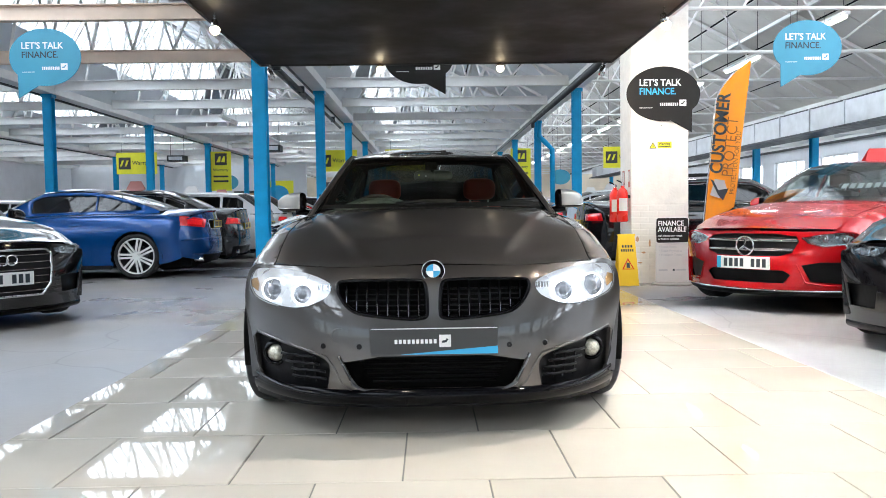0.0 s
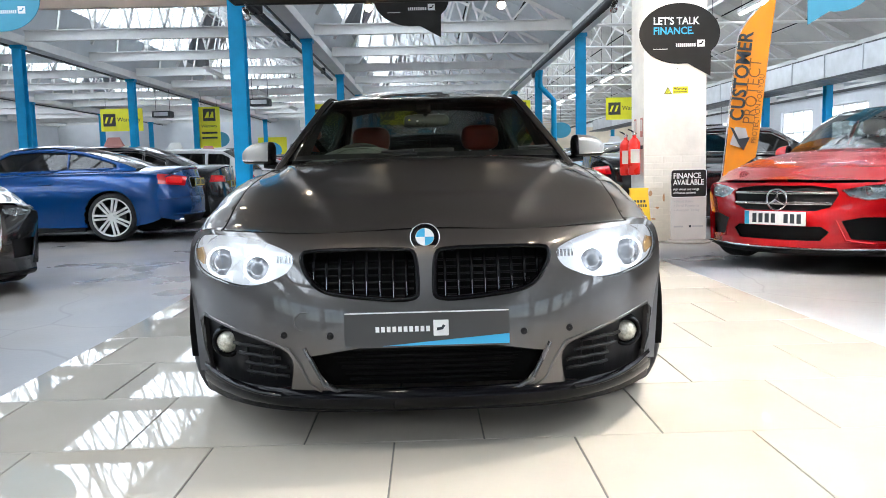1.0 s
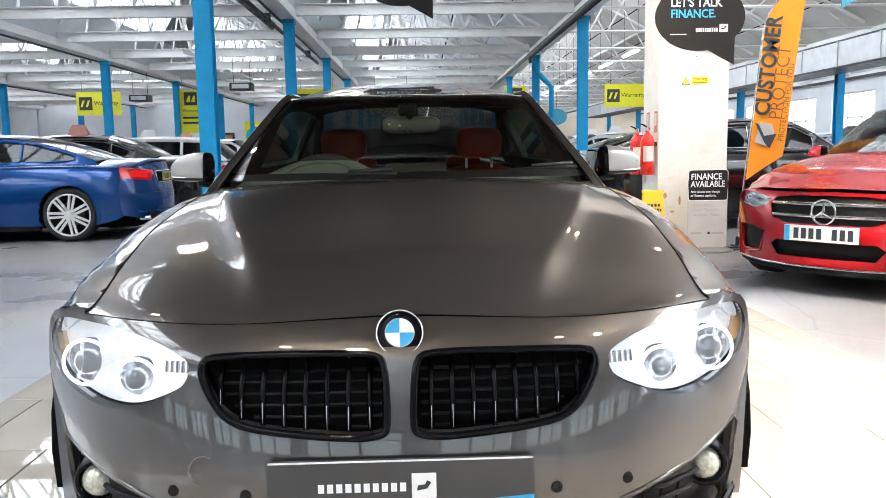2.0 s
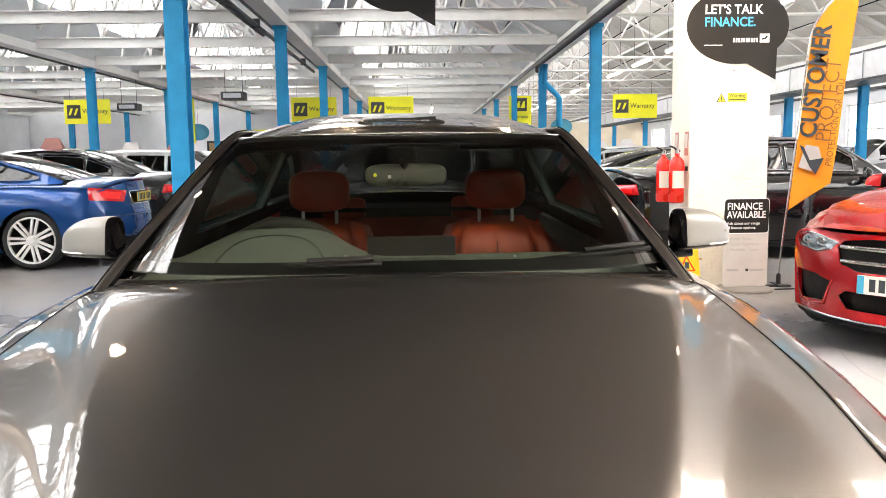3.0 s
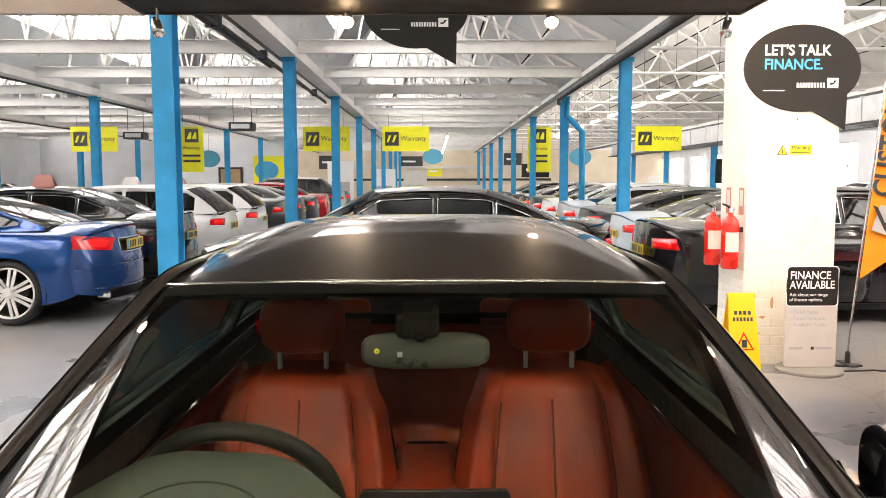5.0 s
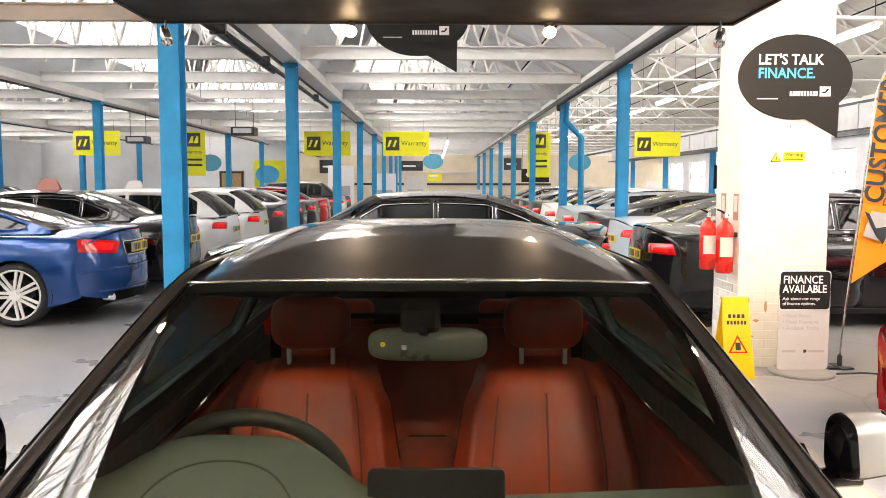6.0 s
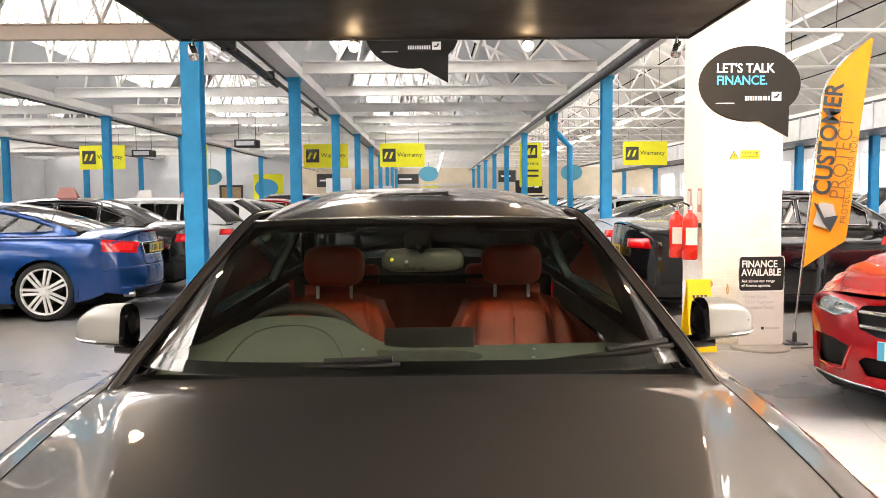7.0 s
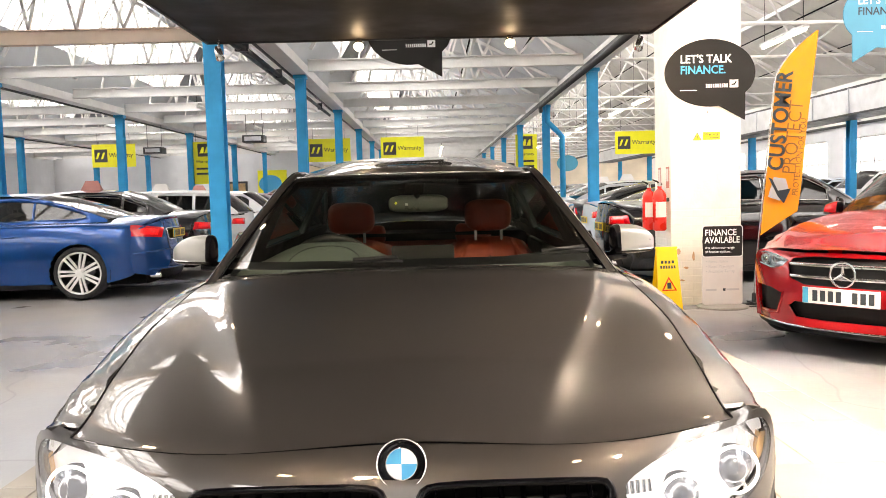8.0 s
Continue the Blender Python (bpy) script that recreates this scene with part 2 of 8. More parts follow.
M = dict(
    tile=tile_mat(), concrete=concrete_mat(),
    grout=mat("grout", (0.10, 0.095, 0.09), 0.9),
    white=mat("white_paint", (0.78, 0.78, 0.77), 0.55, var=0.05, bump=0.08, dirt=0.08),
    panel=mat("roof_board", (0.62, 0.64, 0.66), 0.7, var=0.07, scale=1.5, bump=0.05, dirt=0.15),
    warmboard=mat("warm_roof_board", (0.66, 0.63, 0.59), 0.7, var=0.07, scale=1.5, bump=0.05, dirt=0.15),
    greyboard=mat("grey_roof_board", (0.33, 0.35, 0.37), 0.7, var=0.1, scale=1.5, bump=0.05, dirt=0.2),
    beam=mat("beam_paint", (0.74, 0.73, 0.71), 0.5, var=0.06, scale=3, dirt=0.1),
    post=mat("blue_gloss_paint", (0.005, 0.32, 0.62), 0.45, spec=0.22, var=0.12, scale=4, bump=0.05, dirt=0.2),
    pipe=mat("dark_pipe", (0.03, 0.032, 0.036), 0.45),
    wall=mat("wall_paint", (0.72, 0.73, 0.75), 0.75, var=0.06, scale=1.3, bump=0.1, dirt=0.1),
    cream=mat("cream_sheet", (0.68, 0.58, 0.44), 0.6, var=0.08, scale=1.5, dirt=0.1),
    brick=mat("painted_brick", (0.80, 0.78, 0.73), 0.6, var=0.06, scale=8, bump=0.35, bump_scale=40, dirt=0.10),
    black=mat("black_board", (0.018, 0.016, 0.015), 0.6, var=0.1),
    canopy=mat("canopy_board", (0.030, 0.023, 0.018), 0.6, spec=0.2, var=0.15, scale=2, bump=0.04),
    signblack=mat("sign_black", (0.016, 0.015, 0.014), 0.5, spec=0.25, var=0.05),
    signbase=mat("grey_sign_base", (0.25, 0.24, 0.22), 0.6, var=0.15, scale=12),
    signblue=mat("sign_blue", (0.05, 0.31, 0.45), 0.4, var=0.04),
    inkwhite=mat("white_ink", (0.85, 0.85, 0.85), 0.5, var=0.02),
    inkblue=mat("blue_ink", (0.035, 0.38, 0.66), 0.5, var=0.02),
    inkdark=mat("dark_ink", (0.02, 0.03, 0.04), 0.5, var=0.02),
    inkgrey=mat("grey_ink", (0.45, 0.45, 0.46), 0.5, var=0.05),
    yellow=mat("yellow_board", (0.84, 0.80, 0.03), 0.5, var=0.04),
    wetyellow=mat("yellow_plastic", (0.82, 0.52, 0.01), 0.4, var=0.05),
    orange=mat("orange_cloth", (0.86, 0.30, 0.015), 0.75, var=0.06, scale=9, bump=0.2, bump_scale=300),
    red=mat("red_enamel", (0.74, 0.020, 0.012), 0.28, coat=0.5, var=0.05),
    rubber=mat("tyre_rubber", (0.018, 0.018, 0.019), 0.75, var=0.2, scale=20, bump=0.1),
    alloy=mat("alloy", (0.80, 0.79, 0.76), 0.32, 0.15, 0.4, 0.05),
    darkalloy=mat("dark_alloy", (0.10, 0.10, 0.105), 0.3, 0.85, 0.3, 0.05),
    chrome=mat("chrome", (0.80, 0.80, 0.80), 0.08, 1.0, var=0.03),
    silver=mat("satin_silver", (0.66, 0.66, 0.65), 0.22, 0.9, 0.5, var=0.03),
    trim=mat("black_trim", (0.009, 0.009, 0.010), 0.5, var=0.15, spec=0.18),
    gloss=mat("gloss_black", (0.003, 0.003, 0.004), 0.07, coat=0.0, var=0.05, spec=0.13),
    joint=mat("dark_joint", (0.012, 0.012, 0.013), 0.9, spec=0.1),
    under=mat("underbody", (0.006, 0.006, 0.006), 0.85, spec=0.08),
    dash=mat("dash_vinyl", (0.115, 0.14, 0.115), 0.6, var=0.08, scale=30, bump=0.12, bump_scale=350),
    leather=mat("red_leather", (0.36, 0.038, 0.010), 0.42, var=0.1, scale=14, bump=0.12, bump_scale=220),
    doortop=mat("door_vinyl", (0.045, 0.052, 0.045), 0.6, var=0.08, scale=30, bump=0.12, bump_scale=350),
    seam=mat("dark_seam", (0.13, 0.022, 0.013), 0.7),
    headcloth=mat("dark_lining", (0.012, 0.012, 0.012), 0.9, spec=0.1),
    plate=mat("plate_white", (0.75, 0.75, 0.73), 0.4, var=0.03),
    plateyellow=mat("plate_yellow", (0.75, 0.52, 0.03), 0.4, var=0.03),
    plategrey=mat("plate_card", (0.045, 0.045, 0.046), 0.4, var=0.05),
    tail=mat("tail_lamp", (0.50, 0.002, 0.006), 0.10, coat=1.0, var=0.15, scale=40, emit=(1, 0.005, 0.01), power=0.14),
    tailbright=mat("tail_lamp_bright", (0.7, 0.012, 0.014), 0.10, coat=1.0, var=0.3, scale=60, emit=(1, 0.012, 0.015), power=0.3),
    lens=mat("lamp_lens", (0.55, 0.57, 0.60), 0.12, 0.3, 1.0, 0.35, 24),
    lampdark=mat("lamp_inside", (0.45, 0.46, 0.47), 0.25, 0.8, var=0.3, scale=20),
    amber=mat("amber_lens", (0.60, 0.34, 0.14), 0.2, coat=1.0),
    ledwhite=mat("led_ring", (0.9, 0.9, 0.9), 0.3, emit=(0.96, 0.98, 1.0), power=3.5),
    lampglow=mat("lamp_reflector", (0.62, 0.63, 0.65), 0.3, 0.5, emit=(0.95, 0.97, 1.0), power=0.52),
    bulb=mat("spot_bulb", (1, 1, 1), 0.3, emit=(1.0, 0.82, 0.55), power=30.0),
    tube=mat("fluorescent_tube", (0.9, 0.9, 0.9), 0.4, emit=(0.97, 1.0, 1.0), power=13.0),
    duct=mat("galvanised_duct", (0.55, 0.56, 0.58), 0.38, 0.7, var=0.12, scale=4),
    glazing=pane_mat("roof_glass", (0.93, 0.95, 0.96), milky=0.45),
    fieldglass=pane_mat("field_glass", (0.92, 0.95, 0.96), milky=0.8),
    # beam paint with a warm light put into its colour
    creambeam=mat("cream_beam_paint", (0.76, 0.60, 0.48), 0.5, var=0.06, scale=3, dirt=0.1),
    capsilver=mat("satin_mirror_cap", (0.23, 0.23, 0.225), 0.36, 0.4, 0.4, var=0.03),
    sideglass=pane_mat("clouded_side_glass", (0.9, 0.93, 0.95), milky=0.4),
    screen=pane_mat("windscreen_glass", (0.70, 0.74, 0.71), ior=1.80, milky=0.014),
    redscreen=pane_mat("green_tinted_screen", (0.50, 0.54, 0.52), ior=1.6),
    carglass=pane_mat("car_window_glass", (0.22, 0.25, 0.25), ior=1.55),
    privacy=pane_mat("privacy_glass", (0.06, 0.06, 0.06)),
    heroside=pane_mat("side_window_glass", (0.07, 0.10, 0.085), ior=1.5),
    herorear=pane_mat("rear_window_glass", (0.14, 0.15, 0.15), ior=1.5),
    projector=mat("projector_glass", (0.16, 0.17, 0.20), 0.12, 0.4, 0.6, 0.1, emit=(0.9, 0.95, 1.0), power=0.10),
    foglens=mat("fog_glass", (0.62, 0.60, 0.50), 0.15, 0.4, 1.0, 0.35, 90),
    wheelrim=mat("wheel_leather", (0.02, 0.021, 0.018), 0.4, bump=0.1, bump_scale=300),
    mirrorback=mat("mirror_back", (0.055, 0.062, 0.052), 0.3, var=0.05),
    daylight=mat("bright_outdoors", (0.8, 0.85, 0.9), 0.9, emit=(0.86, 0.93, 1.0), power=2.6),
    chip=mat("bare_brick", (0.55, 0.33, 0.20), 0.85, var=0.2, scale=30),
    flaggrey=mat("brown_ink", (0.22, 0.09, 0.02), 0.7),
    cardboard=mat("pale_card", (0.62, 0.60, 0.58), 0.6, var=0.05),
    pinkcard=mat("pink_card", (0.52, 0.22, 0.19), 0.6, var=0.05),
    redcard=mat("red_card", (0.6, 0.03, 0.03), 0.6, var=0.05),
    timber=mat("varnished_door", (0.42, 0.27, 0.13), 0.45, var=0.2, scale=12),
    windowpane=pane_mat("window_glass", (0.85, 0.9, 0.93)),
)
PAINT = dict(
    grey=paint("mineral_grey_paint", (0.074, 0.068, 0.064), 0.75, 0.33, 1.0, 1.85),
    blue=paint("deep_blue_paint", (0.0, 0.064, 0.26), 0.5, 0.22, 1.0),
    black=paint("black_car_paint", (0.004, 0.004, 0.005), 0.0, 0.12, 1.0),
    red=paint("bright_red_paint", (0.54, 0.002, 0.006), 0.3, 0.25, 0.8),
    white=paint("white_car_paint", (0.76, 0.76, 0.76), 0.0, 0.35),
    silver=paint("silver_car_paint", (0.52, 0.55, 0.58), 0.35, 0.3),
    dark=paint("dark_grey_paint", (0.05, 0.053, 0.058), 0.6, 0.3),
    ice=paint("pale_blue_paint", (0.52, 0.60, 0.68), 0.2, 0.3),
)

# ---- mesh helpers ----
def part(name, bm, material, parent=None, label="", smooth=False):
    """Links a bmesh as one mesh object under a thing or a part."""
    me = bpy.data.meshes.new(name)
    bm.to_mesh(me)
    bm.free()
    if smooth:
        for p in me.polygons:
            p.use_smooth = True
        if "true_normal" in me.attributes:
            # the surface's own normals, turned to the side of the mesh's
            n = np.zeros(len(me.vertices) * 3, dtype=np.float32)
            me.attributes["true_normal"].data.foreach_get("vector", n)
            g = np.zeros(len(me.vertices) * 3, dtype=np.float32)
            me.vertices.foreach_get("normal", g)
            n, g = n.reshape(-1, 3), g.reshape(-1, 3)
            n = n * np.where((n * g).sum(axis=1, keepdims=True) < 0, -1, 1)
            me.normals_split_custom_set_from_vertices([tuple(v) for v in n])
    for m in (material if isinstance(material, (list, tuple)) else [material]):
        me.materials.append(m)
    ob = new(name, me)
    if parent is not None:
        ob.parent = parent
    if label:
        ob["label"] = label
    return ob


def share(name, me, parent, m):
    ob = new(name, me)
    ob.parent = parent
    ob.matrix_basis = m
    return ob


def thing(name, m, label, category, group="", kind=""):
    ob = new(name)
    ob.empty_display_size = 0.1
    ob.matrix_basis = m
    return tagged(ob, label, category, group, kind)


def add_box(bm, x0, x1, y0, y1, z0, z1, m=None, bevel=0.0):
    r = bmesh.ops.create_cube(bm, size=1.0)
    vs = r["verts"]
    for v in vs:
        v.co = Vector(((x0 + x1) / 2 + v.co.x * (x1 - x0), (y0 + y1) / 2 + v.co.y * (y1 - y0), (z0 + z1) / 2 + v.co.z * (z1 - z0)))
    if bevel > 0:
        es = list({e for v in vs for e in v.link_edges})
        r = bmesh.ops.bevel(bm, geom=es, offset=bevel, segments=2, affect="EDGES", profile=0.5)
        vs = r["verts"]
    if m is not None:
        bmesh.ops.transform(bm, matrix=m, verts=list({v for v in vs}))
    return vs


def box(x0, x1, y0, y1, z0, z1, bevel=0.0, m=None):
    bm = bmesh.new()
    add_box(bm, x0, x1, y0, y1, z0, z1, m, bevel)
    return bm


def add_bar(bm, a, b, w, h=None):
    """A straight square bar from a to b."""
    a, b = Vector(a), Vector(b)
    d = b - a
    q = d.to_track_quat("Z", "Y").to_matrix().to_4x4()
    h = h or w
    add_box(bm, -w / 2, w / 2, -h / 2, h / 2, 0, d.length, Matrix.Translation(a) @ q)


def add_tube(bm, pts, r, n=10, closed=False, caps=True):
    """A round tube along points."""
    pts = [Vector(p) for p in pts]
    rings = []
    for i, p in enumerate(pts):
        a = pts[i - 1] if (i > 0 or closed) else p
        b = pts[(i + 1) % len(pts)] if (i < len(pts) - 1 or closed) else p
        q = (b - a).to_track_quat("Z", "Y")
        rr = r[i] if isinstance(r, (list, tuple)) else r
        rings.append([bm.verts.new(p + q @ Vector((rr * math.cos(2 * math.pi * k / n), rr * math.sin(2 * math.pi * k / n), 0))) for k in range(n)])
    cnt = len(rings) if closed else len(rings) - 1
    for i in range(cnt):
        a, b = rings[i], rings[(i + 1) % len(rings)]
        for k in range(n):
            bm.faces.new((a[k], a[(k + 1) % n], b[(k + 1) % n], b[k]))
    if caps and not closed:
        bm.faces.new(rings[0][::-1])
        bm.faces.new(rings[-1])


def tube(pts, r, n=10, closed=False):
    bm = bmesh.new()
    add_tube(bm, pts, r, n, closed)
    return bm


def lathe(profile, n=32, axis="Z", cap=False):
    """Turns a profile of (radius, height) round an axis."""
    bm = bmesh.new()
    rows = []
    for r, h in profile:
        row = []
        for k in range(n):
            a = 2 * math.pi * k / n
            c, s = r * math.cos(a), r * math.sin(a)
            row.append(bm.verts.new((c, s, h) if axis == "Z" else (h, c, s) if axis == "X" else (c, h, s)))
        rows.append(row)
    for a, b in zip(rows, rows[1:]):
        for k in range(n):
            bm.faces.new((a[k], a[(k + 1) % n], b[(k + 1) % n], b[k]))
    if cap:
        bm.faces.new(rows[0][::-1])
        bm.faces.new(rows[-1])
    bmesh.ops.recalc_face_normals(bm, faces=bm.faces)
    return bm


def prism(outline, y0, y1):
    """A flat plate: an outline in x and z, from y0 (front) to y1."""
    bm = bmesh.new()
    a = [bm.verts.new((x, y0, z)) for x, z in outline]
    b = [bm.verts.new((x, y1, z)) for x, z in outline]
    bm.faces.new(a)
    bm.faces.new(b[::-1])
    for i in range(len(a)):
        j = (i + 1) % len(a)
        bm.faces.new((a[j], a[i], b[i], b[j]))
    bmesh.ops.recalc_face_normals(bm, faces=bm.faces)
    return bm


def ellipse(cx, cz, rx, rz, n=40, a0=0.0, a1=360.0):
    return [(cx + rx * math.cos(radians(a0 + (a1 - a0) * i / n)), cz + rz * math.sin(radians(a0 + (a1 - a0) * i / n))) for i in range(n if a1 - a0 >= 360 else n + 1)]


def round_rect(x0, x1, z0, z1, r, n=5):
    out = []
    for cx, cz, a in ((x1 - r, z1 - r, 0), (x0 + r, z1 - r, 90), (x0 + r, z0 + r, 180), (x1 - r, z0 + r, 270)):
        out += [(cx + r * math.cos(radians(a + 90 * i / n)), cz + r * math.sin(radians(a + 90 * i / n))) for i in range(n + 1)]
    return out


def lettering(text, size, material, parent, m, bold=0.0, align="LEFT", name="lettering", squeeze=1.0):
    """Words in the built-in font, standing in the x-z plane and facing -y."""
    cu = bpy.data.curves.new(name, "FONT")
    cu.body, cu.size, cu.extrude, cu.offset, cu.align_x, cu.resolution_u = text, size, 0.0012, bold, align, 3
    tmp = bpy.data.objects.new(name, cu)
    scene.collection.objects.link(tmp)
    me = bpy.data.meshes.new_from_object(tmp.evaluated_get(bpy.context.evaluated_depsgraph_get()))
    bpy.data.objects.remove(tmp)
    me.materials.clear()
    me.materials.append(material)
    ob = new(name, me)
    ob.parent = parent
    ob.matrix_basis = m @ pose(0, 0, 0, 90, 0, 0) @ Matrix.Diagonal((squeeze, 1, 1, 1))
    return ob


def curve(*knots):
    """A smooth function through (t, value) knots."""
    ts, vs = [k[0] for k in knots], [k[1] for k in knots]
    n = len(ts)
    d = [(vs[i + 1] - vs[i]) / (ts[i + 1] - ts[i]) for i in range(n - 1)]
    m = [d[0]] + [0.0 if d[i - 1] * d[i] <= 0 else 2 * d[i - 1] * d[i] / (d[i - 1] + d[i]) for i in range(1, n - 1)] + [d[-1]]

    def f(t):
        if t <= ts[0]:
            return vs[0]
        if t >= ts[-1]:
            return vs[-1]
        i = max(k for k in range(n - 1) if ts[k] <= t)
        h = ts[i + 1] - ts[i]
        u = (t - ts[i]) / h
        return ((2 * u ** 3 - 3 * u ** 2 + 1) * vs[i] + (u ** 3 - 2 * u ** 2 + u) * h * m[i]
                + (-2 * u ** 3 + 3 * u ** 2) * vs[i + 1] + (u ** 3 - u ** 2) * h * m[i + 1])
    return f


def inside(p, poly):
    x, y = p
    c = False
    j = len(poly) - 1
    for i in range(len(poly)):
        xi, yi = poly[i]
        xj, yj = poly[j]
        if (yi > y) != (yj > y) and x < (xj - xi) * (y - yi) / (yj - yi) + xi:
            c = not c
        j = i
    return c


def dense(poly, step):
    out = []
    for i in range(len(poly)):
        a, b = Vector(poly[i]), Vector(poly[(i + 1) % len(poly)])
        n = max(1, int((b - a).length / step + 0.5))
        out += [tuple(a.lerp(b, k / n)) for k in range(n)]
    return out


def sheet(outline, holes, fn, step, lip=None, lip_holes=None):
    """A curved panel: an outline with holes in two parameters, triangulated and laid on the surface fn(a, b).
    lip, lip_holes: the vector by which the outer edge and the edges of the holes are turned in."""
    outline = dense(outline, step)
    holes = [dense(h, step) for h in holes]
    pts, edges = [], []
    for loop in (outline, *holes):
        k = len(pts)
        pts += loop
        edges += [(k + i, k + (i + 1) % len(loop)) for i in range(len(loop))]
    x0, x1 = min(p[0] for p in outline), max(p[0] for p in outline)
    z0, z1 = min(p[1] for p in outline), max(p[1] for p in outline)
    rim = np.array(pts)
    nx, nz = max(1, int((x1 - x0) / step)), max(1, int((z1 - z0) / step))
    for i in range(1, nx):
        for j in range(1, nz):
            p = (x0 + (x1 - x0) * (i + 0.5 * (j % 2)) / nx, z0 + (z1 - z0) * j / nz)
            if np.min(np.abs(rim - p).sum(axis=1)) > step * 0.55 and inside(p, outline) and not any(inside(p, h) for h in holes):
                pts.append(p)
    co, ed, fa, *_ = geometry.delaunay_2d_cdt([Vector(p) for p in pts], edges, [], 0, 1e-6)
    bm = bmesh.new()
    lay = bm.verts.layers.float_vector.new("true_normal") if step < 0.045 else None
    vs = [bm.verts.new(fn(c[0], c[1])) for c in co]
    if lay is not None:
        h = 0.012
        for v, c in zip(vs, co):
            v[lay] = (fn(c[0] + h, c[1]) - fn(c[0] - h, c[1])).cross(fn(c[0], c[1] + h) - fn(c[0], c[1] - h)).normalized()
    for f in fa:
        c = (sum(co[i][0] for i in f) / len(f), sum(co[i][1] for i in f) / len(f))
        if inside(c, outline) and not any(inside(c, h) for h in holes):
            bm.faces.new([vs[i] for i in f])
    bmesh.ops.delete(bm, geom=[v for v in vs if not v.link_faces], context="VERTS")
    if lip or lip_holes:
        bm.verts.index_update()
        keep = {}
        bound = [e for e in bm.edges if len(e.link_faces) == 1]
        at = {v: c for v, c in zip(vs, co) if v.is_valid}
        for e in bound:
            mid = ((at[e.verts[0]][0] + at[e.verts[1]][0]) / 2, (at[e.verts[0]][1] + at[e.verts[1]][1]) / 2)
            outer = not any(min(abs(mid[0] - p[0]) + abs(mid[1] - p[1]) for p in h) < step * 1.01 for h in holes) if holes else True
            vec = lip if outer else lip_holes
            if vec is None:
                continue
            for v in e.verts:
                if v not in keep:
                    keep[v] = bm.verts.new(v.co + (vec(v.co) if callable(vec) else Vector(vec)))
                    if lay is not None:
                        keep[v][lay] = v[lay]
            try:
                bm.faces.new((e.verts[0], e.verts[1], keep[e.verts[1]], keep[e.verts[0]]))
            except ValueError:
                pass
    bmesh.ops.recalc_face_normals(bm, faces=bm.faces)
    return bm


def patch(fn, nu, nv):
    """A grid over u and v in 0..1."""
    bm = bmesh.new()
    g = [[bm.verts.new(fn(i / nu, j / nv)) for j in range(nv + 1)] for i in range(nu + 1)]
    for i in range(nu):
        for j in range(nv):
            bm.faces.new((g[i][j], g[i + 1][j], g[i + 1][j + 1], g[i][j + 1]))
    return bm


def turned(bm, towards):
    """Turns the faces of an open sheet so that they face a direction."""
    bm.normal_update()
    s = sum((f.normal * f.calc_area() for f in bm.faces), Vector())
    if s.dot(Vector(towards)) < 0:
        bmesh.ops.reverse_faces(bm, faces=bm.faces)
    return bm


# ---- the hall ----
XL, XR = ROWS_X[0], ROWS_X[-1]
floor = part("floor", box(XL - 0.3, XR + 0.3, Y0 - 0.3, Y1 + 0.3, -0.25, -0.012), M["concrete"])
tagged(floor, "grey painted concrete floor with cracks and worn patches", "floor", kind="structure")

def wall(name, x0, x1, y0, y1, h, m, label):
    return tagged(part(name, box(x0, x1, y0, y1, -0.012, h), m), label, "wall", kind="structure")


# unseen shop front, added so that light reaches the car fronts
south = wall("wall_south", XL - 0.3, XR + 0.3, Y0 - 0.3, Y0, 0.5, M["wall"], "white painted wall below the glazed shop front")
part("wall_head", box(XL - 0.3, XR + 0.3, Y0 - 0.3, Y0, 3.0, 6.2), M["wall"], south)
for i in range(12):
    x = XL + i * 3.0
    part("wall_pier", box(x - 0.3, min(x + 0.3, XR + 0.3), Y0 - 0.3, Y0, 0.5, 3.0), M["wall"], south)
    if x + 3 < XR:
        w = tagged(new("window_%d" % (i + 50)), "tall shop front window with dark mullions", "window", kind="structure")
        bm = bmesh.new()
        for zz in (0.53, 2.2, 2.97):
            add_box(bm, x + 0.3, x + 2.7, Y0 - 0.2, Y0 - 0.12, zz - 0.03, zz + 0.03)
        for xx in (0.33, 1.1, 1.9, 2.67):
            add_box(bm, x + xx - 0.03, x + xx + 0.03, Y0 - 0.2, Y0 - 0.12, 0.56, 2.94)
        part("window_frame", bm, M["pipe"], w)
        part("pane", box(x + 0.3, x + 2.7, Y0 - 0.165, Y0 - 0.155, 0.5, 3.0), M["windowpane"], w).visible_shadow = False
wall("wall_north", XL - 0.3, XR + 0.3, Y1, Y1 + 0.3, 6.2, M["cream"], "cream sheeted end wall of the hall")
wall("wall_west", XL - 0.3, XL, Y0, Y1, 3.6, M["wall"], "white painted long side wall")
wall("wall_inner", XL, -6.2, 40.0, 40.25, 3.4, M["wall"], "pale painted partition wall at the back of the hall")

